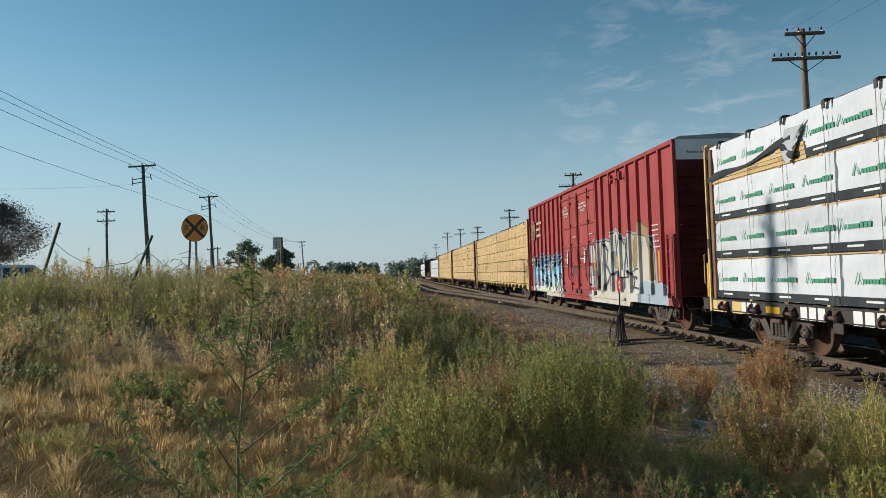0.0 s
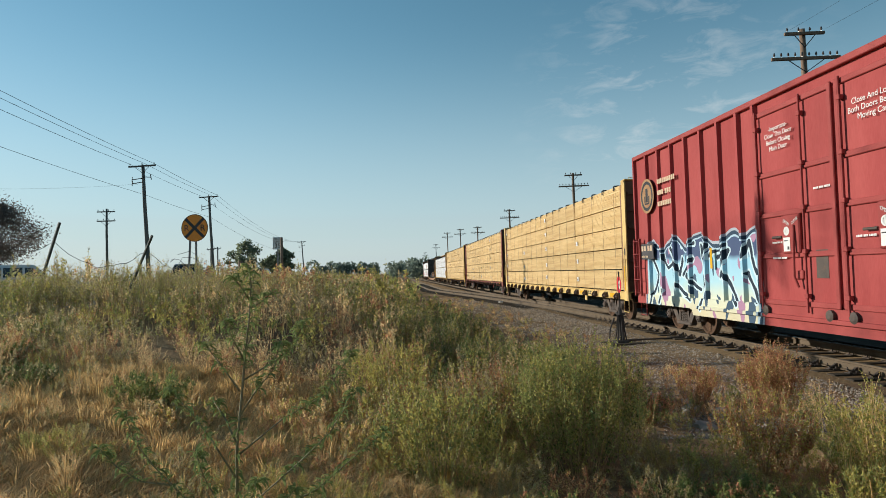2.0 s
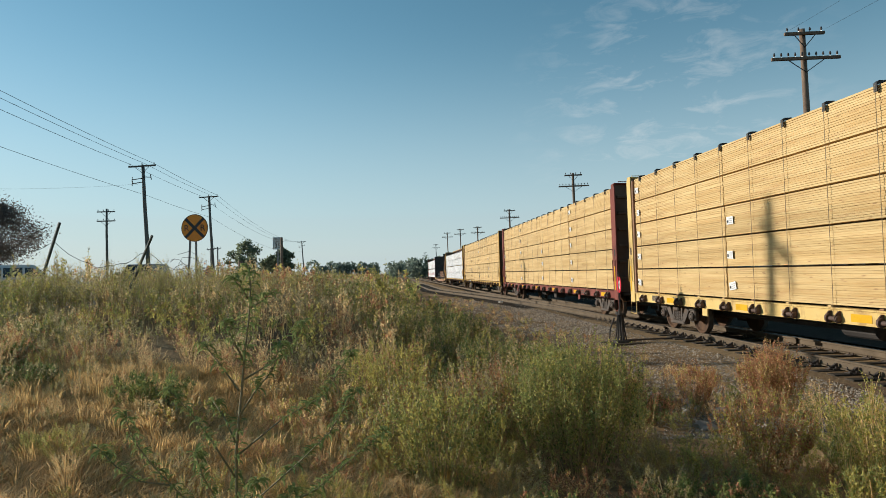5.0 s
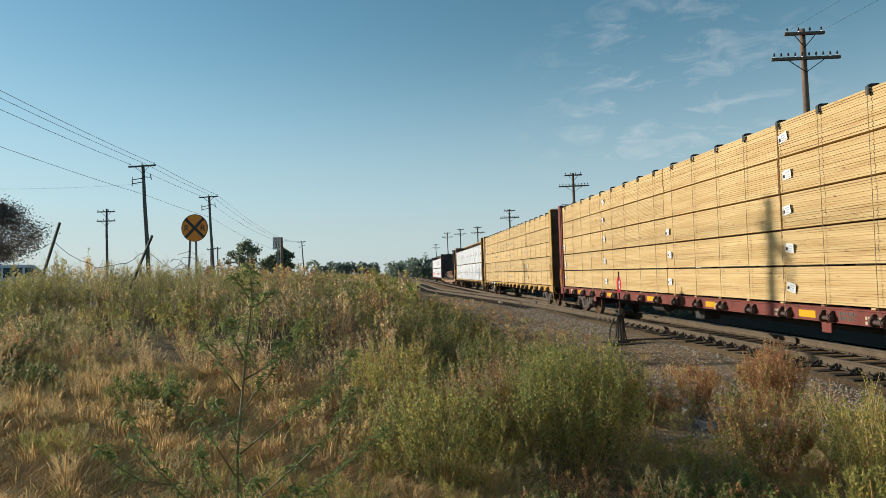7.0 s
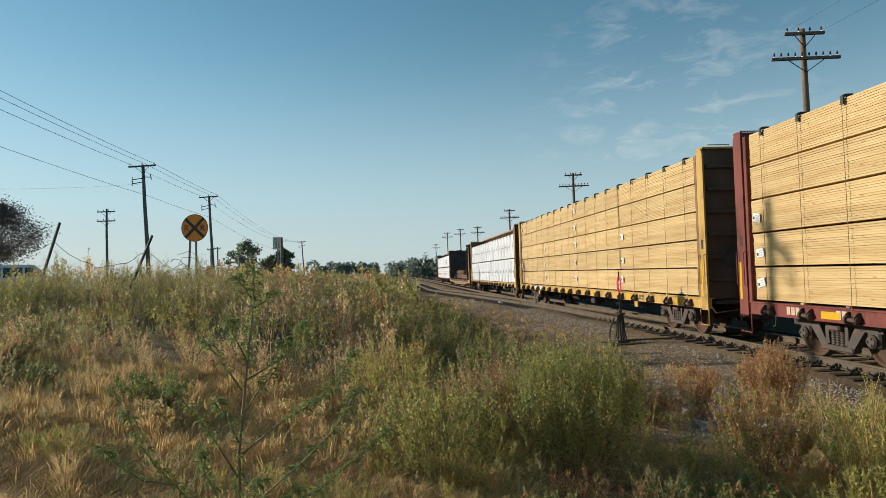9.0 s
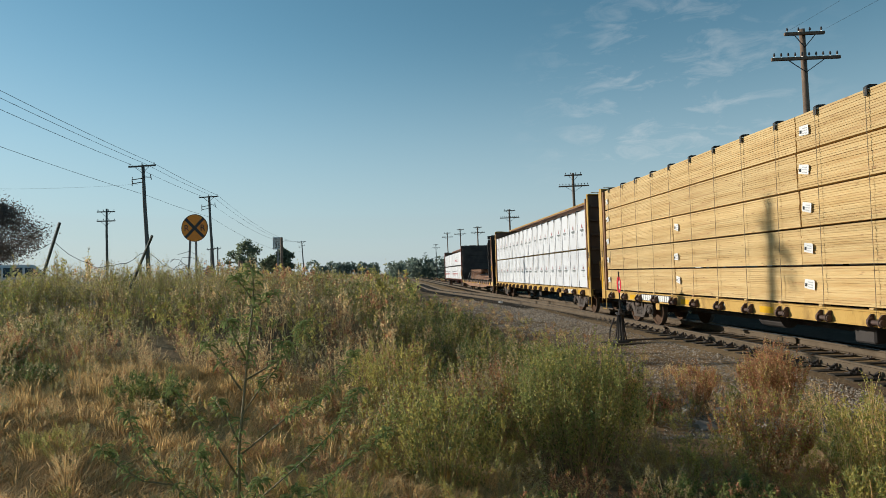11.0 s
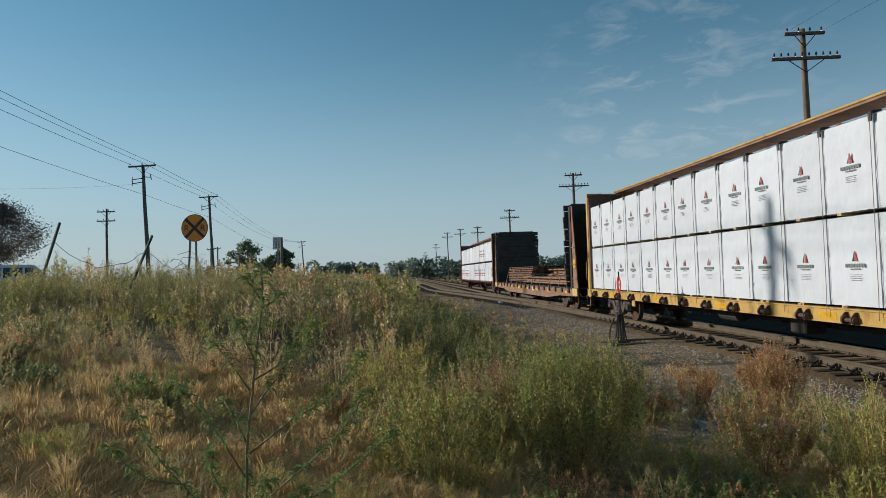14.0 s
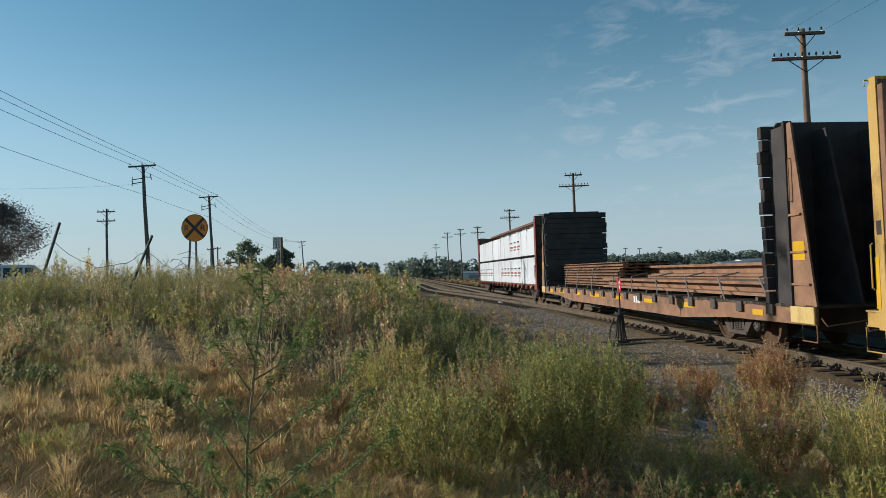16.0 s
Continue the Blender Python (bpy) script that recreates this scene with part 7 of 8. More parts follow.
def plant_bank():
    """The weeds and grass of the bank, the slope and the verge of the track."""
    rng = random.Random(31)
    weeds, grass, back = Field(), Field(), Field()
    gap = Spacing()
    for x, y, h, r in STANDING:
        gap.free(x, y, r * 0.75)
        for k in range(10):
            gap.free(x + 0.35 * math.sin(k), y - 0.12 * k, 0.10)
    for _ in range(16000):
        s = 3.1 + 36 * rng.random() ** 1.55
        w = rng.uniform(-0.70 * s - 1.5, min(0.62 * s + 1.5, 5.4))
        x, y = at(s, w)
        if not in_view(x, y) or y < 3.1 or math.hypot(x + 1.05, y - 3.2) < 0.35:
            continue
        if s > 9 and w > 2.4 + 0.4 * wild(s, w, 0.5):
            continue
        if 6.4 < s < 11.0 and 2.2 < w < 4.9 and rng.random() < 0.97:
            continue
        if s > 22 and w < -8.5:
            continue
        z = ground_z(s, w)
        n1, n2 = wild(x, y, 0.45), wild(x + 40, y, 0.62)
        left = smooth(0.4, -1.4, w) if w < 0.4 else 0.0
        turn = rng.random() * 6.28
        clearing = left * (1 - smooth(7.6, 8.8, s + 0.9 * n1))
        if rng.random() < clearing * 0.93:
            continue
        row = 10.5 < s < 30 and 0.9 - 0.06 * (s - 10) < w < 2.3
        if row:
            kind = rng.choice(("dark", "dark", "sage", "olive"))
        elif w > 0.2 and s < 14:
            kind = "green" if n1 > 0.12 else ("olive" if n1 > -0.2 else "sage")
            if n2 > 0.26:
                kind = "rust" if rng.random() < 0.5 else "brown"
            elif n2 < -0.30:
                kind = "dark"
        else:
            kind = rng.choice(("olive", "olive", "green", "green") if n1 > 0 else ("sage", "olive", "rust", "brown"))
            if n2 > 0.22:
                kind = rng.choice(("rust", "olive", "brown"))
            elif n2 < -0.22:
                kind = rng.choice(("brown", "sage", "brown"))
            if s > 10.5 and w < -4.5 and rng.random() < 0.45:
                kind = rng.choice(("sage", "dark", "green"))
            if s > 17 and -9 < w < -2:
                kind = rng.choice(("rust", "sage", "brown", "sage", "rust") if w > -6.5 else ("sage", "olive", "brown", "olive"))
        hh = rng.uniform(0.5, 1.0)
        if s < 5.2:
            hh *= 0.60
        elif s < 7.5:
            hh *= 0.85
        if left:
            hh = rng.uniform(0.55, 1.10) * min(0.85, 0.20 + 0.043 * s)
        if left and s < 8.5:
            hh *= 0.8
        if w > 0.3 and s < 9.5:
            hh *= 0.62
        if row:
            hh = rng.uniform(0.75, 1.15)
        bank = left and s > 7.9
        if bank:
            # weeds that rise in steps towards the road
            top = min(2.42, 1.18 + 0.130 * (s - 8)) - 0.35 * smooth(-2.2, -0.6, w) + 0.17 * smooth(-3.5, -6.0, w) * smooth(10.0, 14.0, s)
            hh = (top - z) * rng.uniform(0.70, 1.12)
        if -4.2 < w < 0.2 and 7.4 < s < 11.5 and rng.random() < 0.5:
            continue
        if not gap.free(x, y, 0.26 * hh + 0.010 * (s - 6 if s > 6 else 0)):
            continue
        lod = NEAR if s < 9.5 else (MID if s < 21 else FAR)
        k, tall = (hh * rng.uniform(0.85, 1.05), rng.uniform(0.95, 1.1)) if bank else (hh * rng.uniform(1.0, 1.25), rng.uniform(0.75, 1.0))
        (weeds if s < 16 else back).put(rng.choice(lod[kind]), x, y, z - 0.03, k, turn, tall)
        # slim stalks between the bushes
        if rng.random() < 0.12 and s > 4.5:
            u, v = x + rng.uniform(-0.4, 0.4), y + rng.uniform(-0.4, 0.4)
            (weeds if s < 16 else back).put(rng.choice(lod["brown"]), u, v, ground_at(u, v) - 0.03, hh * rng.uniform(0.8, 1.1), turn, rng.uniform(1.0, 1.2))
    # dry grass carpet: upright tufts over flattened straw
    for _ in range(3100):
        s = 3.3 + 5.9 * rng.random() ** 1.15
        w = rng.uniform(-0.7 * s - 1, 0.9)
        x, y = at(s, w)
        if in_view(x, y) and y > 3.3:
            z, turn = ground_z(s, w) - 0.01, rng.random() * 6.28
            thick = wild(x, y, 0.8)
            if thick > -0.05 or rng.random() < 0.45:
                grass.put(rng.choice(TUFTS), x, y, z, rng.uniform(0.6, 1.15), turn, rng.uniform(0.4, 0.8 + 0.6 * max(0, thick)))
            grass.put(rng.choice(THATCH), x + rng.uniform(-0.3, 0.3), y + rng.uniform(-0.3, 0.3), z, rng.uniform(0.7, 1.2), turn, rng.uniform(0.3, 1.0))
    # far verge and the strip beyond the track
    for _ in range(1100):
        s = 30 + 190 * rng.random() ** 1.6
        w = rng.uniform(-8.0, 1.8) if rng.random() < 0.72 else rng.uniform(13.0, 22.0)
        x, y = at(s, w)
        if in_view(x, y, 3):
            kind = rng.choice(("dark", "dark", "brown", "rust", "rust", "dark"))
            k = rng.uniform(0.8, 1.15) if w < 3 else rng.uniform(0.5, 1.0)
            back.put(rng.choice(FAR[kind]), x, y, ground_z(s, w) - 0.03, k, rng.random() * 6.28)
    # low weeds all round the camera's stand
    for _ in range(400):
        s, w = rng.uniform(-9, 9), rng.uniform(-13, 5)
        x, y = at(s, w)
        if math.hypot(x, y) < 1.3 or (y > 0 and abs(x) < 0.80 * y + 0.5):
            continue
        back.put(rng.choice(FAR[rng.choice(("olive", "sage", "brown", "rust", "green"))]), x, y, ground_z(s, w) - 0.02, rng.uniform(0.2, 0.42), rng.random() * 6.28)
    # dry wisps on the bare strip beside the stone
    for _ in range(420):
        s, w = 8.5 + 40 * rng.random() ** 1.6, rng.uniform(2.3, 5.6)
        x, y = at(s, w)
        if rng.random() < 0.25:
            grass.put(rng.choice(TUFTS_MID), x, y, ground_z(s, w) - 0.01, rng.uniform(0.5, 1.0), rng.random() * 6.28, rng.uniform(0.3, 0.9))
        else:
            back.put(rng.choice((MID if s < 14 else FAR)[rng.choice(("rust", "brown", "rust", "olive"))]), x, y, ground_z(s, w) - 0.02, rng.uniform(0.16, 0.42), rng.random() * 6.28)
    # rust-red brush along the far edge of the tracks
    for _ in range(90):
        s, w = rng.uniform(85, 190), rng.uniform(12.2, 16.5)
        x, y = at(s, w)
        back.put(rng.choice(FAR[rng.choice(("rust", "rust", "brown"))]), x, y, ground_z(s, w) - 0.03, rng.uniform(0.5, 1.1), rng.random() * 6.28)
    # beyond the road
    for _ in range(350):
        s, w = rng.uniform(18, 120), rng.uniform(-45, -19.5)
        x, y = at(s, w)
        if in_view(x, y, 3):
            back.put(rng.choice(FAR[rng.choice(("olive", "brown"))]), x, y, ground_z(s, w), rng.uniform(0.5, 0.9), rng.random() * 6.28)
    # tall bare stalks against the sky
    for i in range(170):
        s, w = rng.uniform(12.5, 19.5), rng.uniform(-13.0, -2.0)
        x, y = at(s, w)
        if in_view(x, y, 0.0):
            z = ground_z(s, w)
            h = 2.50 - 0.25 * smooth(-4.5, -2.0, w) - z + rng.uniform(-0.3, 0.12) + (rng.uniform(0.0, 0.42) if w < -4.0 and i % 4 == 0 else 0)
            back.put(weed(nrng, h, 0.24, 4, 7, 9, 0.050, 0.014, {"olive": 0.4, "sage": 0.4, "green": 0.2}, stem_w=0.010, low=0.35), x, y, z, 1.0, rng.random() * 6.28)
    for i in range(46):
        x, y = rng.uniform(-9.2, -5.4), rng.uniform(13.5, 16.5)
        z = ground_at(x, y)
        h = rng.uniform(2.25, 2.95) - z - 0.5 * smooth(-7.2, -5.4, x)
        back.put(weed(nrng, h, 0.16, 2, 8, 8, 0.045, 0.012, {"olive": 0.40, "straw": 0.10, "sage": 0.5}, stem_w=0.010, low=0.40), x, y, z, 1.0, rng.random() * 6.28)
    weeds.finish("weeds", "tangled green and olive weeds covering the bank", "weeds")
    grass.finish("dry_grass", "short sun-bleached dry grass on the bank", "grass")
    back.finish("far_weeds", "olive and straw-coloured weeds along road and track", "weeds")


plant_bank()


def bush(x, y, h, spread, mix, mains, twigs, per, label, group="", leaf=0.038, width=0.019, seed=1, foot=0.45, stem_w=0.007, low=0.02, stem="stem", upright=0.95, spike=1.0):
    rng = np.random.default_rng(seed)
    v, t, c = weed(rng, h, spread, mains, twigs, per, leaf, width, mix, stem_w=stem_w, low=low, foot=foot, stem=stem, upright=upright, spike=spike)
    b = thing("weed_bush", label, "bush", group, m=pose(x, y, ground_at(x, y) - 0.02))
    part("foliage", big_mesh("foliage", v, t, LEAF_MATS, c), None, b)
    for i in range(7):
        a = i * 0.9 + seed
        part("stalk", Shape().tube([(0.01 * math.cos(a), 0.01 * math.sin(a), -0.05), (spread * 0.3 * math.cos(a), spread * 0.3 * math.sin(a), h * 0.4), (spread * 0.5 * math.cos(a), spread * 0.5 * math.sin(a), h * 0.7)], 0.006, 5, True, 0.003), LEAF[stem], b)
    return b


# the large bushes that stand out singly
bush(1.24, 6.25, 1.42, 0.74, {"green": 0.62, "olive": 0.20, "dark": 0.18}, 150, 9, 14, "large dense green weed bush on the slope", seed=2)
bush(0.30, 6.7, 1.12, 0.55, {"sage": 0.42, "olive": 0.28, "rust": 0.30}, 60, 8, 13, "brown-olive seeding weed bush on the slope", seed=3)
bush(0.62, 7.6, 1.05, 0.5, {"rust": 0.50, "sage": 0.30, "olive": 0.20}, 50, 8, 12, "brown seeding weed bush on the slope", seed=14)
bush(-0.05, 5.3, 0.98, 0.58, {"green": 0.40, "olive": 0.45, "dark": 0.15}, 60, 8, 13, "dull olive-green weed bush on the slope", seed=4)
bush(-0.65, 8.0, 1.10, 0.6, {"olive": 0.62, "green": 0.26, "rust": 0.12}, 60, 8, 13, "olive weed bush on the slope", seed=5)
bush(3.02, 6.3, 0.90, 0.50, {"rust": 0.42, "olive": 0.34, "sage": 0.24}, 74, 8, 12, "brown and olive weed bush near the track", seed=6)
bush(3.50, 5.3, 1.10, 0.56, {"green": 0.42, "olive": 0.58}, 84, 8, 14, "yellow-green weed bush with straw-yellow stems near the track", seed=7, stem="straw", stem_w=0.015)
bush(2.95, 4.55, 0.62, 0.36, {"green": 0.5, "olive": 0.5}, 30, 8, 13, "yellow-green weed bush with straw-yellow stems near the track", seed=12, stem="straw", stem_w=0.008)
bush(4.5, 9.0, 1.12, 0.46, RUST, 100, 9, 12, "dry rust-red weed bush beside the track", seed=8)
bush(3.75, 9.9, 0.70, 0.40, RUST, 40, 7, 12, "dry rust-red weed bush beside the track", seed=9)
bush(2.42, 9.4, 0.80, 0.26, RUST, 30, 7, 12, "dry rust-red weed bush beside the track", seed=10)
bush(2.02, 5.6, 0.50, 0.10, {"green": 0.8, "olive": 0.2}, 8, 9, 12, "slim green weed at the foot of a bush", seed=11)
bush(2.05, 4.3, 0.30, 0.30, {"green": 0.3, "dark": 0.7}, 12, 7, 10, "low green weed in the hollow", seed=13)
bush(1.70, 5.15, 0.34, 0.34, {"dark": 0.9, "sage": 0.1}, 12, 8, 10, "low dark green weed at the foot of a bush", seed=16)
bush(2.30, 5.1, 0.34, 0.40, {"dark": 0.5, "green": 0.3, "rust": 0.2}, 40, 7, 12, "low dark green weed in the hollow", seed=17)
bush(1.35, 4.5, 0.36, 0.34, {"dark": 0.8, "green": 0.2}, 18, 8, 11, "low green weed in the hollow", seed=18)
bush(0.75, 4.4, 0.40, 0.40, {"dark": 0.4, "green": 0.4, "rust": 0.2}, 36, 8, 12, "low green weed below the bushes", seed=19)
bush(1.95, 9.3, 0.78, 0.50, {"rust": 0.45, "dark": 0.35, "olive": 0.20}, 70, 8, 12, "brown-green weed bush above the hollow", seed=50)
bush(1.80, 10.4, 0.95, 0.55, {"dark": 0.5, "green": 0.3, "olive": 0.2}, 70, 8, 12, "dense dark green weed bush on the slope", "bushes along the slope", leaf=0.045, width=0.018, seed=51)
bush(2.65, 8.6, 0.50, 0.34, {"rust": 0.6, "dark": 0.4}, 50, 8, 12, "low brown weed in the hollow", seed=52)
bush(-5.6, 8.3, 0.45, 0.50, {"sage": 0.45, "dark": 0.40, "rust": 0.15}, 50, 8, 11, "grey-green weed bush in dry grass", leaf=0.045, width=0.018, seed=53)
bush(-6.0, 9.6, 0.70, 0.6, {"sage": 0.6, "dark": 0.25, "olive": 0.15}, 50, 8, 11, "grey-green weed bush in dry grass", leaf=0.045, width=0.018, seed=54)
bush(-4.6, 7.2, 0.34, 0.42, {"dark": 0.6, "sage": 0.4}, 40, 8, 11, "low dark green weed in dry grass", leaf=0.04, width=0.016, seed=55)
for i, (x, y, h) in enumerate(((-9.1, 14.2, 1.25), (-8.3, 14.1, 1.15), (-10.0, 14.3, 1.25), (-7.4, 14.9, 1.15))):
    bush(x, y, h, 0.6, {"sage": 0.45, "olive": 0.40, "green": 0.15}, 40, 7, 9, "tall grey-olive weed bush by the fence", "bushes by the fence", leaf=0.060, width=0.026, seed=60 + i)
bush(2.55, 3.9, 0.30, 0.08, {"green": 0.8, "olive": 0.2}, 5, 8, 12, "slim green weed in the hollow", seed=15)
for i, (x, y, h, r) in enumerate(((-0.9, 15.0, 1.3, 0.8), (0.1, 13.5, 1.2, 0.75), (0.9, 12.0, 1.15, 0.7), (-2.2, 18.5, 1.4, 0.9), (-1.6, 16.5, 1.35, 0.85), (0.4, 16.5, 1.2, 0.8), (-3.2, 24.0, 1.4, 1.0), (1.5, 10.8, 1.0, 0.55))):
    bush(x, y, h, r, {"dark": 0.48, "sage": 0.27, "olive": 0.25}, 50, 8, 11, "dense dark green weed bush on the slope", "bushes along the slope", leaf=0.055, width=0.022, seed=20 + i)
bush(-6.6, 20.0, 1.2, 0.6, {"straw": 0.5, "rust": 0.5}, 40, 7, 4, "bare tangled brown brush by the sign", leaf=0.05, width=0.01, seed=40)
bush(-0.45, 6.4, 0.90, 0.46, {"green": 0.30, "olive": 0.36, "sage": 0.18, "rust": 0.16}, 46, 8, 12, "olive-brown weed bush on the slope", seed=70)
for i, (x, y, h) in enumerate(((-1.55, 6.6, 0.42), (-2.1, 7.4, 0.50), (-1.2, 7.6, 0.48), (-2.5, 6.1, 0.36), (-1.0, 5.9, 0.38))):
    bush(x, y, h, 0.42, {"straw": 0.62, "olive": 0.22, "sage": 0.16}, 26, 7, 9, "straw-coloured seeding weed in dry grass", "straw weeds in dry grass", seed=71 + i, stem="straw")
bush(-3.0, 6.6, 0.45, 0.5, {"dark": 0.6, "green": 0.4}, 40, 8, 12, "low dark green weed in dry grass", leaf=0.045, width=0.014, seed=42)


# ---- the sapling that sways before the camera ----
def sapling():
    rng = random.Random(77)
    bx, by = -1.05, 3.2
    g = ground_at(bx, by)
    sap = thing("sapling", "slender green sapling with drooping narrow leaves swaying in wind", "sapling", m=pose(bx, by, g))

    def curve(points, depth):
        """Points (sideways, height over the datum) as a line that also runs in depth."""
        n = len(points) - 1
        return [Vector((u, depth * i / n, z - g)) for i, (u, z) in enumerate(points)]

    def leaves_on(path, spacing, size, parent, start=0.3, crown=12):
        legs = [(b - a).length for a, b in zip(path, path[1:])]
        total = sum(legs)
        n = int(total * (1 - start) / spacing)
        spots = [start + (1 - start) * (i + rng.random()) / n for i in range(n)] + [1 - 0.07 * rng.random() / total ** 0.5 for _ in range(crown)]
        sh = Shape()
        for t in spots:
            d0 = t * total
            j = 0
            while j < len(legs) - 1 and d0 > legs[j]:
                d0 -= legs[j]
                j += 1
            p = path[j].lerp(path[j + 1], min(1.0, d0 / legs[j]))
            a = rng.random() * 6.28
            d = Vector((math.cos(a), math.sin(a), rng.uniform(-0.1, 0.9))).normalized()
            s = d.cross(Vector((0, 0, 1))).normalized()
            L = size * rng.uniform(0.55, 1.25)
            w = L * rng.uniform(0.10, 0.15)
            fall = Vector((0, 0, -L * rng.uniform(0.3, 0.75)))
            a1, a2, a3 = p + d * L * 0.35 + fall * 0.04, p + d * L * 0.7 + fall * 0.35, p + d * L * 0.92 + fall
            fold = Vector((0, 0, w * 0.5))
            sh.faces([p, a1 - s * w + fold, a1 + s * w + fold, a2 - s * w * 0.8 + fold, a2 + s * w * 0.8 + fold, a3, a1, a2], [(0, 6, 1), (0, 2, 6), (1, 6, 7, 3), (6, 2, 4, 7), (3, 7, 5), (7, 4, 5)])
        part("leaves", sh, LEAF["vivid"], parent, "narrow drooping green leaves")

    trunk = curve([(0.015, g - 0.05), (0.019, 0.74), (0.021, 0.974), (0.038, 1.138), (0.054, 1.274), (0.074, 1.466), (0.097, 1.631), (0.108, 1.79), (0.094, 1.88)], 0.0)
    stem = part("stem", Shape().tube(trunk, 0.009, 7, True, 0.003), LEAF["sap_stem"], sap, smooth=True)
    leaves_on(trunk[4:], 0.0058, 0.066, stem, 0.15, 18)
    leaves_on(trunk[1:4], 0.007, 0.060, stem, 0.0, 0)
    # branches: (sideways, height) along each, and how far it runs towards the back
    for pts, depth in (
        ([(0.02, 0.84), (-0.10, 1.06), (-0.17, 1.18), (-0.27, 1.31)], -0.10),
        ([(0.04, 1.27), (-0.05, 1.37), (-0.17, 1.50)], 0.10),
        ([(0.07, 1.41), (0.03, 1.51), (-0.01, 1.62)], -0.06),
        ([(0.04, 1.15), (0.13, 1.27), (0.23, 1.38), (0.28, 1.52)], -0.12),
        ([(0.06, 1.32), (0.25, 1.43), (0.34, 1.59)], 0.15),
        ([(0.03, 0.96), (0.24, 1.12), (0.44, 1.22), (0.59, 1.44)], 0.10),
        ([(0.02, 0.66), (0.11, 0.74), (0.35, 0.94), (0.49, 1.07), (0.63, 1.28)], -0.10),
        ([(0.01, 0.62), (-0.19, 0.74), (-0.35, 0.94), (-0.42, 1.07), (-0.45, 1.22)], -0.16),
        ([(-0.28, 0.82), (-0.44, 0.85), (-0.55, 0.93), (-0.63, 1.03)], -0.05),
        ([(0.02, 1.02), (-0.06, 1.14), (-0.13, 1.20)], 0.12),
        ([(0.02, 0.60), (0.40, 0.77), (0.57, 0.90), (0.74, 1.03)], 0.12),
        ([(0.01, 0.64), (-0.05, 0.75), (-0.10, 0.90), (-0.11, 1.03)], -0.18),
        ([(0.10, 1.67), (0.15, 1.70), (0.19, 1.74)], 0.06),
        ([(0.10, 1.71), (0.07, 1.77), (0.03, 1.83)], -0.05),
        ([(0.02, 0.62), (0.12, 0.78), (0.18, 0.90)], -0.2),
        ([(0.02, 0.62), (0.24, 0.72), (0.34, 0.84)], -0.15),
    ):
        path = curve(pts, depth)
        br = part("branch", Shape().tube(path, 0.0055, 5, True, 0.002), LEAF["sap_stem"], sap, smooth=True)
        leaves_on(path, 0.0055, 0.062, br, 0.34, 18)
    return sap, (bx, by, g)


SAPLING, SAP_AT = sapling()


# ---- trees ----
def tree(x, y, base, height, radius, mat, label, clumps=90, per=60, leaf=0.22, seed=1, trunk_h=0.35, group="", name="tree"):
    rng = np.random.default_rng(seed)
    pr = random.Random(seed)
    t = thing(name, label, "tree", group, m=pose(x, y, base))
    wood = Shape().tube([(0, 0, -0.3), (0.1, 0, height * 0.2), (0.0, 0.1, height * 0.45), (0.1, 0, height * 0.75)], height * 0.028, 8, True, height * 0.008)
    cs = []
    for i in range(clumps):
        a = rng.random() * 6.283
        u = rng.random() ** 0.6
        zz = rng.uniform(trunk_h, 1.0)
        prof = math.sin(min(1.0, (zz - trunk_h) / (1 - trunk_h) * 0.92 + 0.12) * math.pi) ** 0.6
        r = radius * prof * (0.35 + 0.65 * u) * (1 + 0.25 * math.sin(3 * a + seed))
        cs.append((r * math.cos(a), r * math.sin(a), zz * height))
    for i in range(10):
        c = cs[i * len(cs) // 10]
        wood.tube([(0, 0, height * (0.15 + 0.03 * i)), (c[0] * 0.5, c[1] * 0.5, (height * 0.25 + c[2]) * 0.5), c], height * 0.010, 5, True, height * 0.003)
    part("trunk", wood, LEAF["bark"], t, smooth=True)
    n = clumps * per
    cen = np.repeat(np.array(cs), per, 0)
    p = cen + rng.normal(scale=radius * 0.095, size=(n, 3)) * np.array([1, 1, 0.8])
    d = rng.normal(size=(n, 3))
    d /= np.linalg.norm(d, axis=1)[:, None]
    s = np.cross(d, rng.normal(size=(n, 3)))
    s /= np.linalg.norm(s, axis=1)[:, None]
    L = leaf * rng.uniform(0.6, 1.3, n)
    v = np.stack([p, p + d * L[:, None] * 0.5 - s * L[:, None] * 0.3, p + d * L[:, None], p + d * L[:, None] * 0.5 + s * L[:, None] * 0.3], 1).reshape(-1, 3)
    tr = (4 * np.arange(n)[:, None, None] + np.array([(0, 1, 2), (0, 2, 3)])[None]).reshape(-1, 3)
    part("crown", big_mesh("crown", v, tr, [mat]), None, t)
    return t


tree(-41.5, 58.0, 0.9, 8.7, 5.6, LEAF["plum"], "dark purple-leaved tree beyond the road", 200, 170, 0.17, 3, 0.40)
for x, y, h, r, sd in ((-35.6, 118, 7.5, 3.4, 5), (-29.2, 118, 5.9, 2.5, 6), (-32.2, 122, 4.8, 2.6, 7)):
    tree(x, y, 0.9, h, r, LEAF["tree"], "rounded dark green tree beyond the road", 60, 48, 0.50, sd, 0.02, "trees beyond the road")


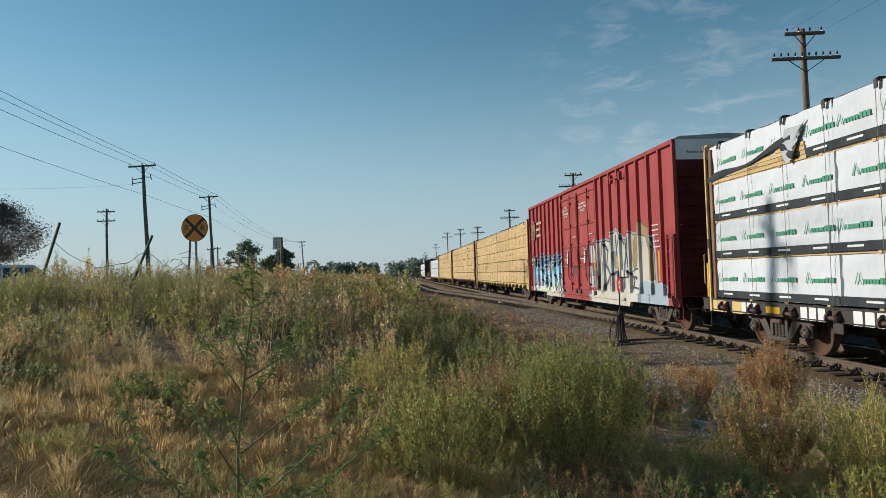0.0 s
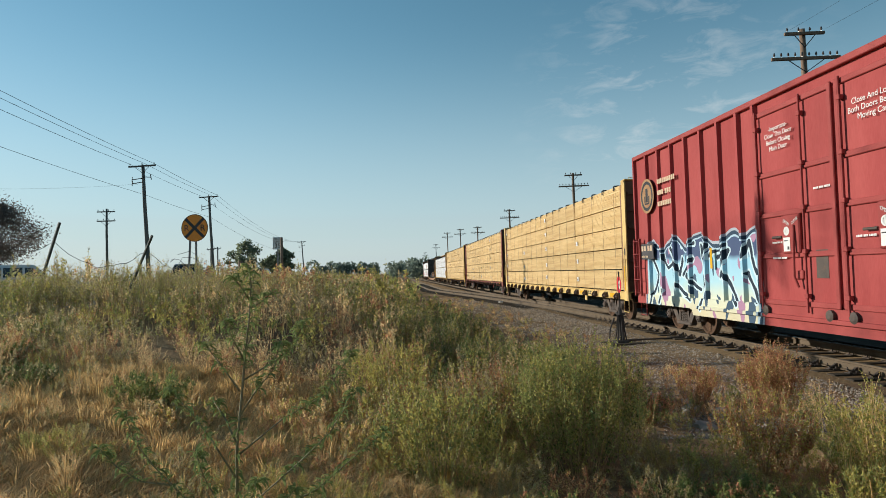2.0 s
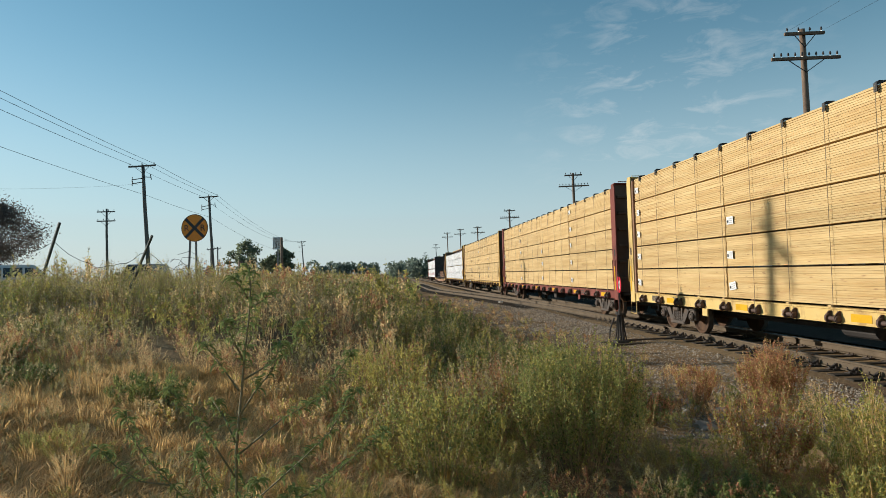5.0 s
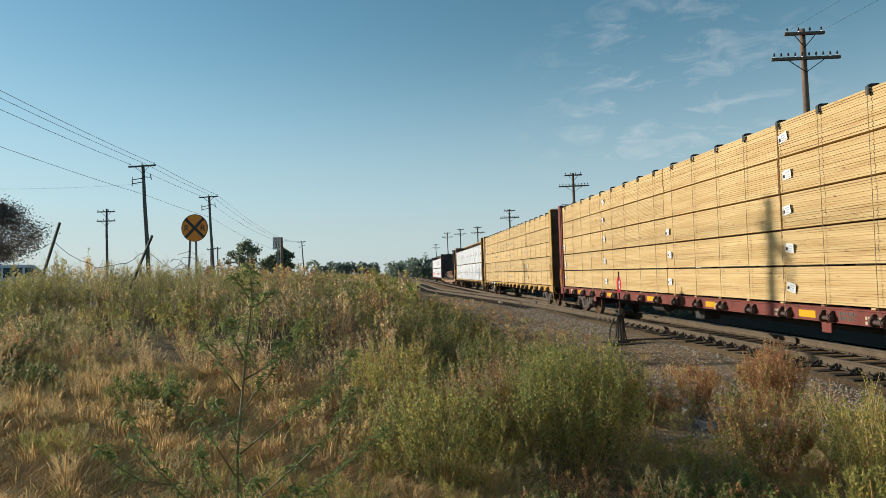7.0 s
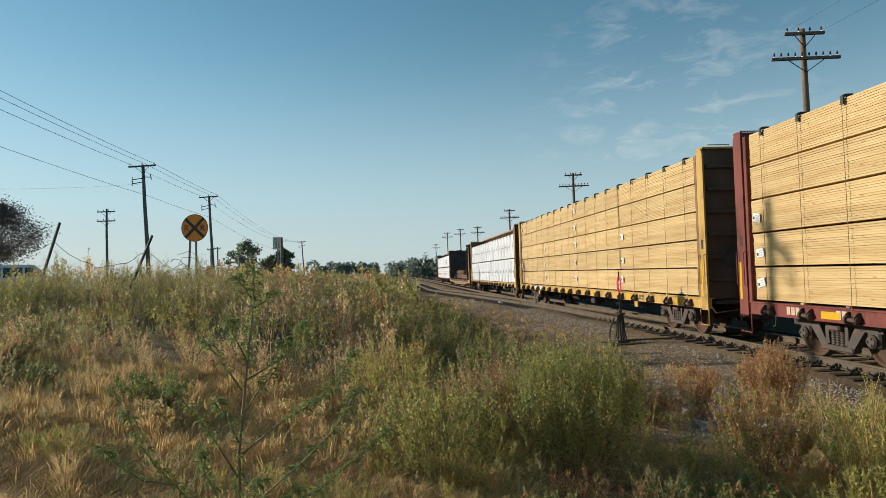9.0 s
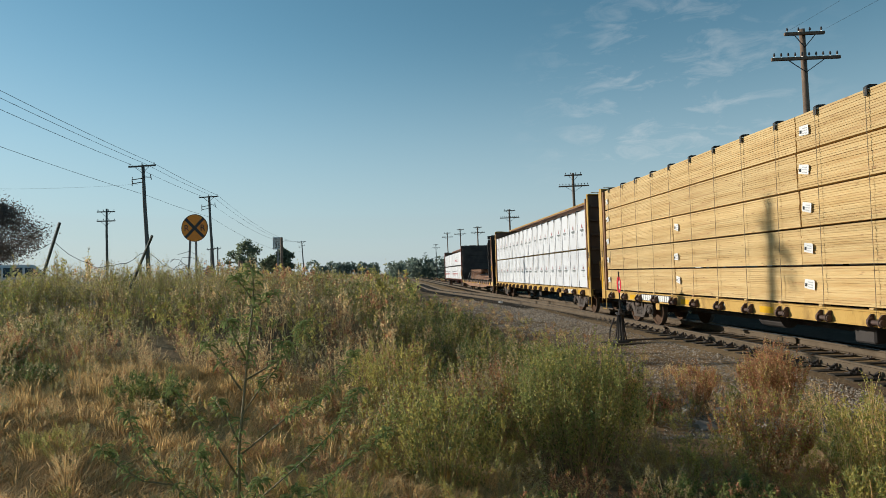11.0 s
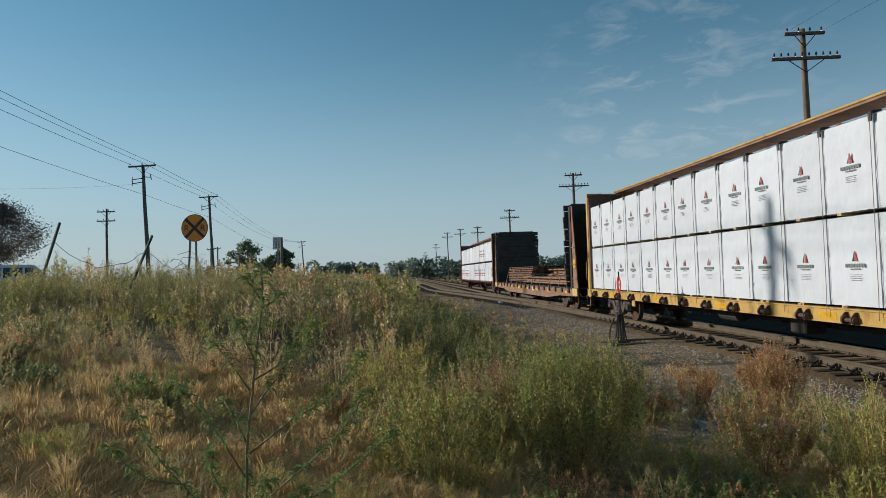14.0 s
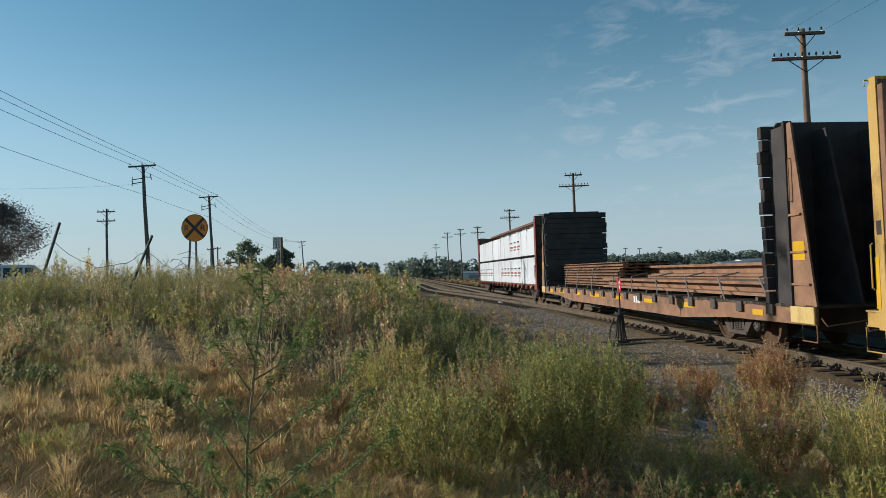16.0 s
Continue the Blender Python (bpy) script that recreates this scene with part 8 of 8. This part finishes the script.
def woods(name, label, spans, seed, leaf=1.6, per=130):
    """Far woods along stretches: (x0, x1, y, base, height)."""
    rng = np.random.default_rng(seed)
    V = []
    for x0, x1, y, base, h in spans:
        n = max(2, int(abs(x1 - x0) / (h * 0.24)))
        for i in range(n):
            cx = x0 + (x1 - x0) * (i + rng.random()) / n
            hh = h * rng.uniform(0.65, 1.1)
            r = hh * rng.uniform(0.35, 0.5)
            cy = y + rng.uniform(-0.3, 0.3) * h * 2
            m = per
            q = rng.normal(size=(m, 3))
            q /= np.linalg.norm(q, axis=1)[:, None]
            q *= (0.55 + 0.45 * rng.random(m) ** 0.5)[:, None]
            p = np.stack([cx + q[:, 0] * r, cy + q[:, 1] * r, base + hh * 0.52 + q[:, 2] * hh * 0.5], -1)
            d = rng.normal(size=(m, 3))
            d /= np.linalg.norm(d, axis=1)[:, None]
            s = np.cross(d, rng.normal(size=(m, 3)))
            s /= np.linalg.norm(s, axis=1)[:, None]
            L = (leaf * h / 9 * rng.uniform(0.6, 1.3, m))[:, None]
            V.append(np.stack([p - d * L * 0.5, p - s * L * 0.35, p + d * L * 0.5, p + s * L * 0.35], 1).reshape(-1, 3))
    v = np.vstack(V)
    n = len(v) // 4
    tr = (4 * np.arange(n)[:, None, None] + np.array([(0, 1, 2), (0, 2, 3)])[None]).reshape(-1, 3)
    return tagged(new(name, big_mesh(name, v, tr, [LEAF["hazed_tree"]])), label, "trees", kind="stuff")


woods("far_woods", "distant dark green woods along the horizon, greyed for haze", [(-52, -26, 260, 0.5, 7.5), (-36, -16, 420, 0.5, 9.0), (-26, -6, 330, -0.5, 9.5), (-14, 6, 260, -0.5, 8.6), (0, 26, 300, -0.5, 8.0), (22, 190, 360, -0.6, 9.2), (46, 74, 200, -0.6, 3.6), (82, 96, 215, -0.6, 4.0), (60, 260, 420, -0.6, 11.0)], 12)


# ---- low buildings and yard beyond the track ----
M["siding_white"] = surface("white_siding", (0.60, 0.60, 0.58), (0.68, 0.68, 0.66), 0.5, 0.6, stain=(0.4, 0.38, 0.34), stain_amount=0.4)
M["siding_teal"] = surface("teal_siding", (0.10, 0.17, 0.18), (0.14, 0.21, 0.22), 0.5, 0.6)
M["roof_grey"] = surface("grey_metal_roof", (0.22, 0.23, 0.24), (0.30, 0.31, 0.32), 0.6, 0.5)


def shed(x, y, l, d, h, wall, label, turn=0.0):
    b = thing("warehouse", label, "building", "low buildings beyond the track", m=pose(x, y, -0.65, 0, 0, turn))
    part("wall", Shape().prism([(-d / 2, 0), (d / 2, 0), (d / 2, h), (0, h + d * 0.09), (-d / 2, h)], -l / 2, l / 2, "x"), wall, b)
    part("roof", Shape().prism([(-d / 2 - 0.3, h - 0.02), (-d / 2 - 0.3, h + 0.12), (0, h + d * 0.09 + 0.2), (d / 2 + 0.3, h + 0.12), (d / 2 + 0.3, h - 0.02), (0, h + d * 0.09 + 0.02)], -l / 2 - 0.3, l / 2 + 0.3, "x"), M["roof_grey"], b)
    for i in range(int(l / 7)):
        px = -l / 2 + 3.5 + i * 7
        part("bay_door", Shape().box(px - 1.6, px + 1.6, -d / 2 - 0.06, -d / 2 - 0.01, 0.0, min(3.2, h * 0.7)), M["roof_grey"], b)
    return b


shed(84.6, 190, 9, 8, 2.3, M["siding_teal"], "long low teal warehouse with grey roof", 4)
shed(77.2, 192, 4, 5, 1.8, M["siding_white"], "long low white warehouse with grey roof", -3)
shed(109, 230, 10, 8, 3.2, M["siding_white"], "long low white warehouse with grey roof", 2)
shed(9.3, 205, 7, 6, 1.9, M["siding_white"], "long low white shed beyond the track", 0)
for x, y, h in ((42.1, 150, 6.7), (45.3, 150, 6.5), (50.1, 150, 6.7)):
    lp = thing("light_pole", "tall thin grey yard light pole", "lamp post", m=pose(x, y, -0.65))
    part("pole", Shape().tube([(0, 0, 0), (0, 0, h)], 0.09, 6), M["galv"], lp)
    part("lamp_head", Shape().box(-0.5, 0.5, -0.15, 0.15, h, h + 0.18, 0.03), M["galv"], lp)
fen = thing("yard_fence", "long pale slatted yard fence beyond the track", "fence")
for i in range(30):
    x = 52 + i * 0.62
    part("slat", Shape().box(x, x + 0.40, 120.0, 120.06, -0.7, 0.7), M["siding_white"], fen)
part("rail", Shape().box(52, 70.6, 120.07, 120.13, 0.3, 0.45), M["siding_white"], fen)


# ---- what moves ----
def motions():
    times = [0.0, 2.0, 4.0, 6.0, 8.0, 10.0, 12.0, 14.0, 16.0]
    for car, s in RIDES:
        walk(car, [(t, on_track(s - travel(t))) for t in times])
    # wheels roll without slipping; local x points away from the camera
    spin = [k / 15 for k in range(241)]
    for ws, x in TURNING:
        walk(ws, [(t, pose(x, 0, WHEEL_R, 0, math.degrees(-travel(t) / WHEEL_R), 0)) for t in spin])
    walk(pickup, [(0.0, on_road(66.5)), (3.0, on_road(38.0)), (3.5, on_road(33.1)), (4.0, on_road(28.3)), (8.0, on_road(-14.0)), (16.0, on_road(-94.0))])
    walk(suv, [(0.0, on_road(94.0)), (4.0, on_road(50.2)), (6.5, on_road(22.8)), (9.0, on_road(-4.6)), (16.0, on_road(-81.3))])
    # the sapling bends low at its foot, under the grass
    bx, by, g = SAP_AT
    lean = [(0.0, 0.0), (1.0, -0.2), (2.0, -0.3), (3.0, -0.5), (3.5, -0.75), (4.0, -0.65), (5.2, -0.4), (6.4, -0.75), (7.0, -0.15), (8.0, 0.25), (9.0, 0.35), (10.2, 0.2), (11.5, 0.45), (12.0, 0.7), (12.5, 1.1), (13.0, 1.7), (13.5, 2.45), (14.0, 2.3), (14.5, 2.95), (15.0, 2.95), (15.5, 1.45), (16.0, 2.3)]
    walk(SAPLING, [(t, pose(bx + 0.016 * a, by, g, 0, 0.2 * a, 0)) for t, a in lean])


motions()
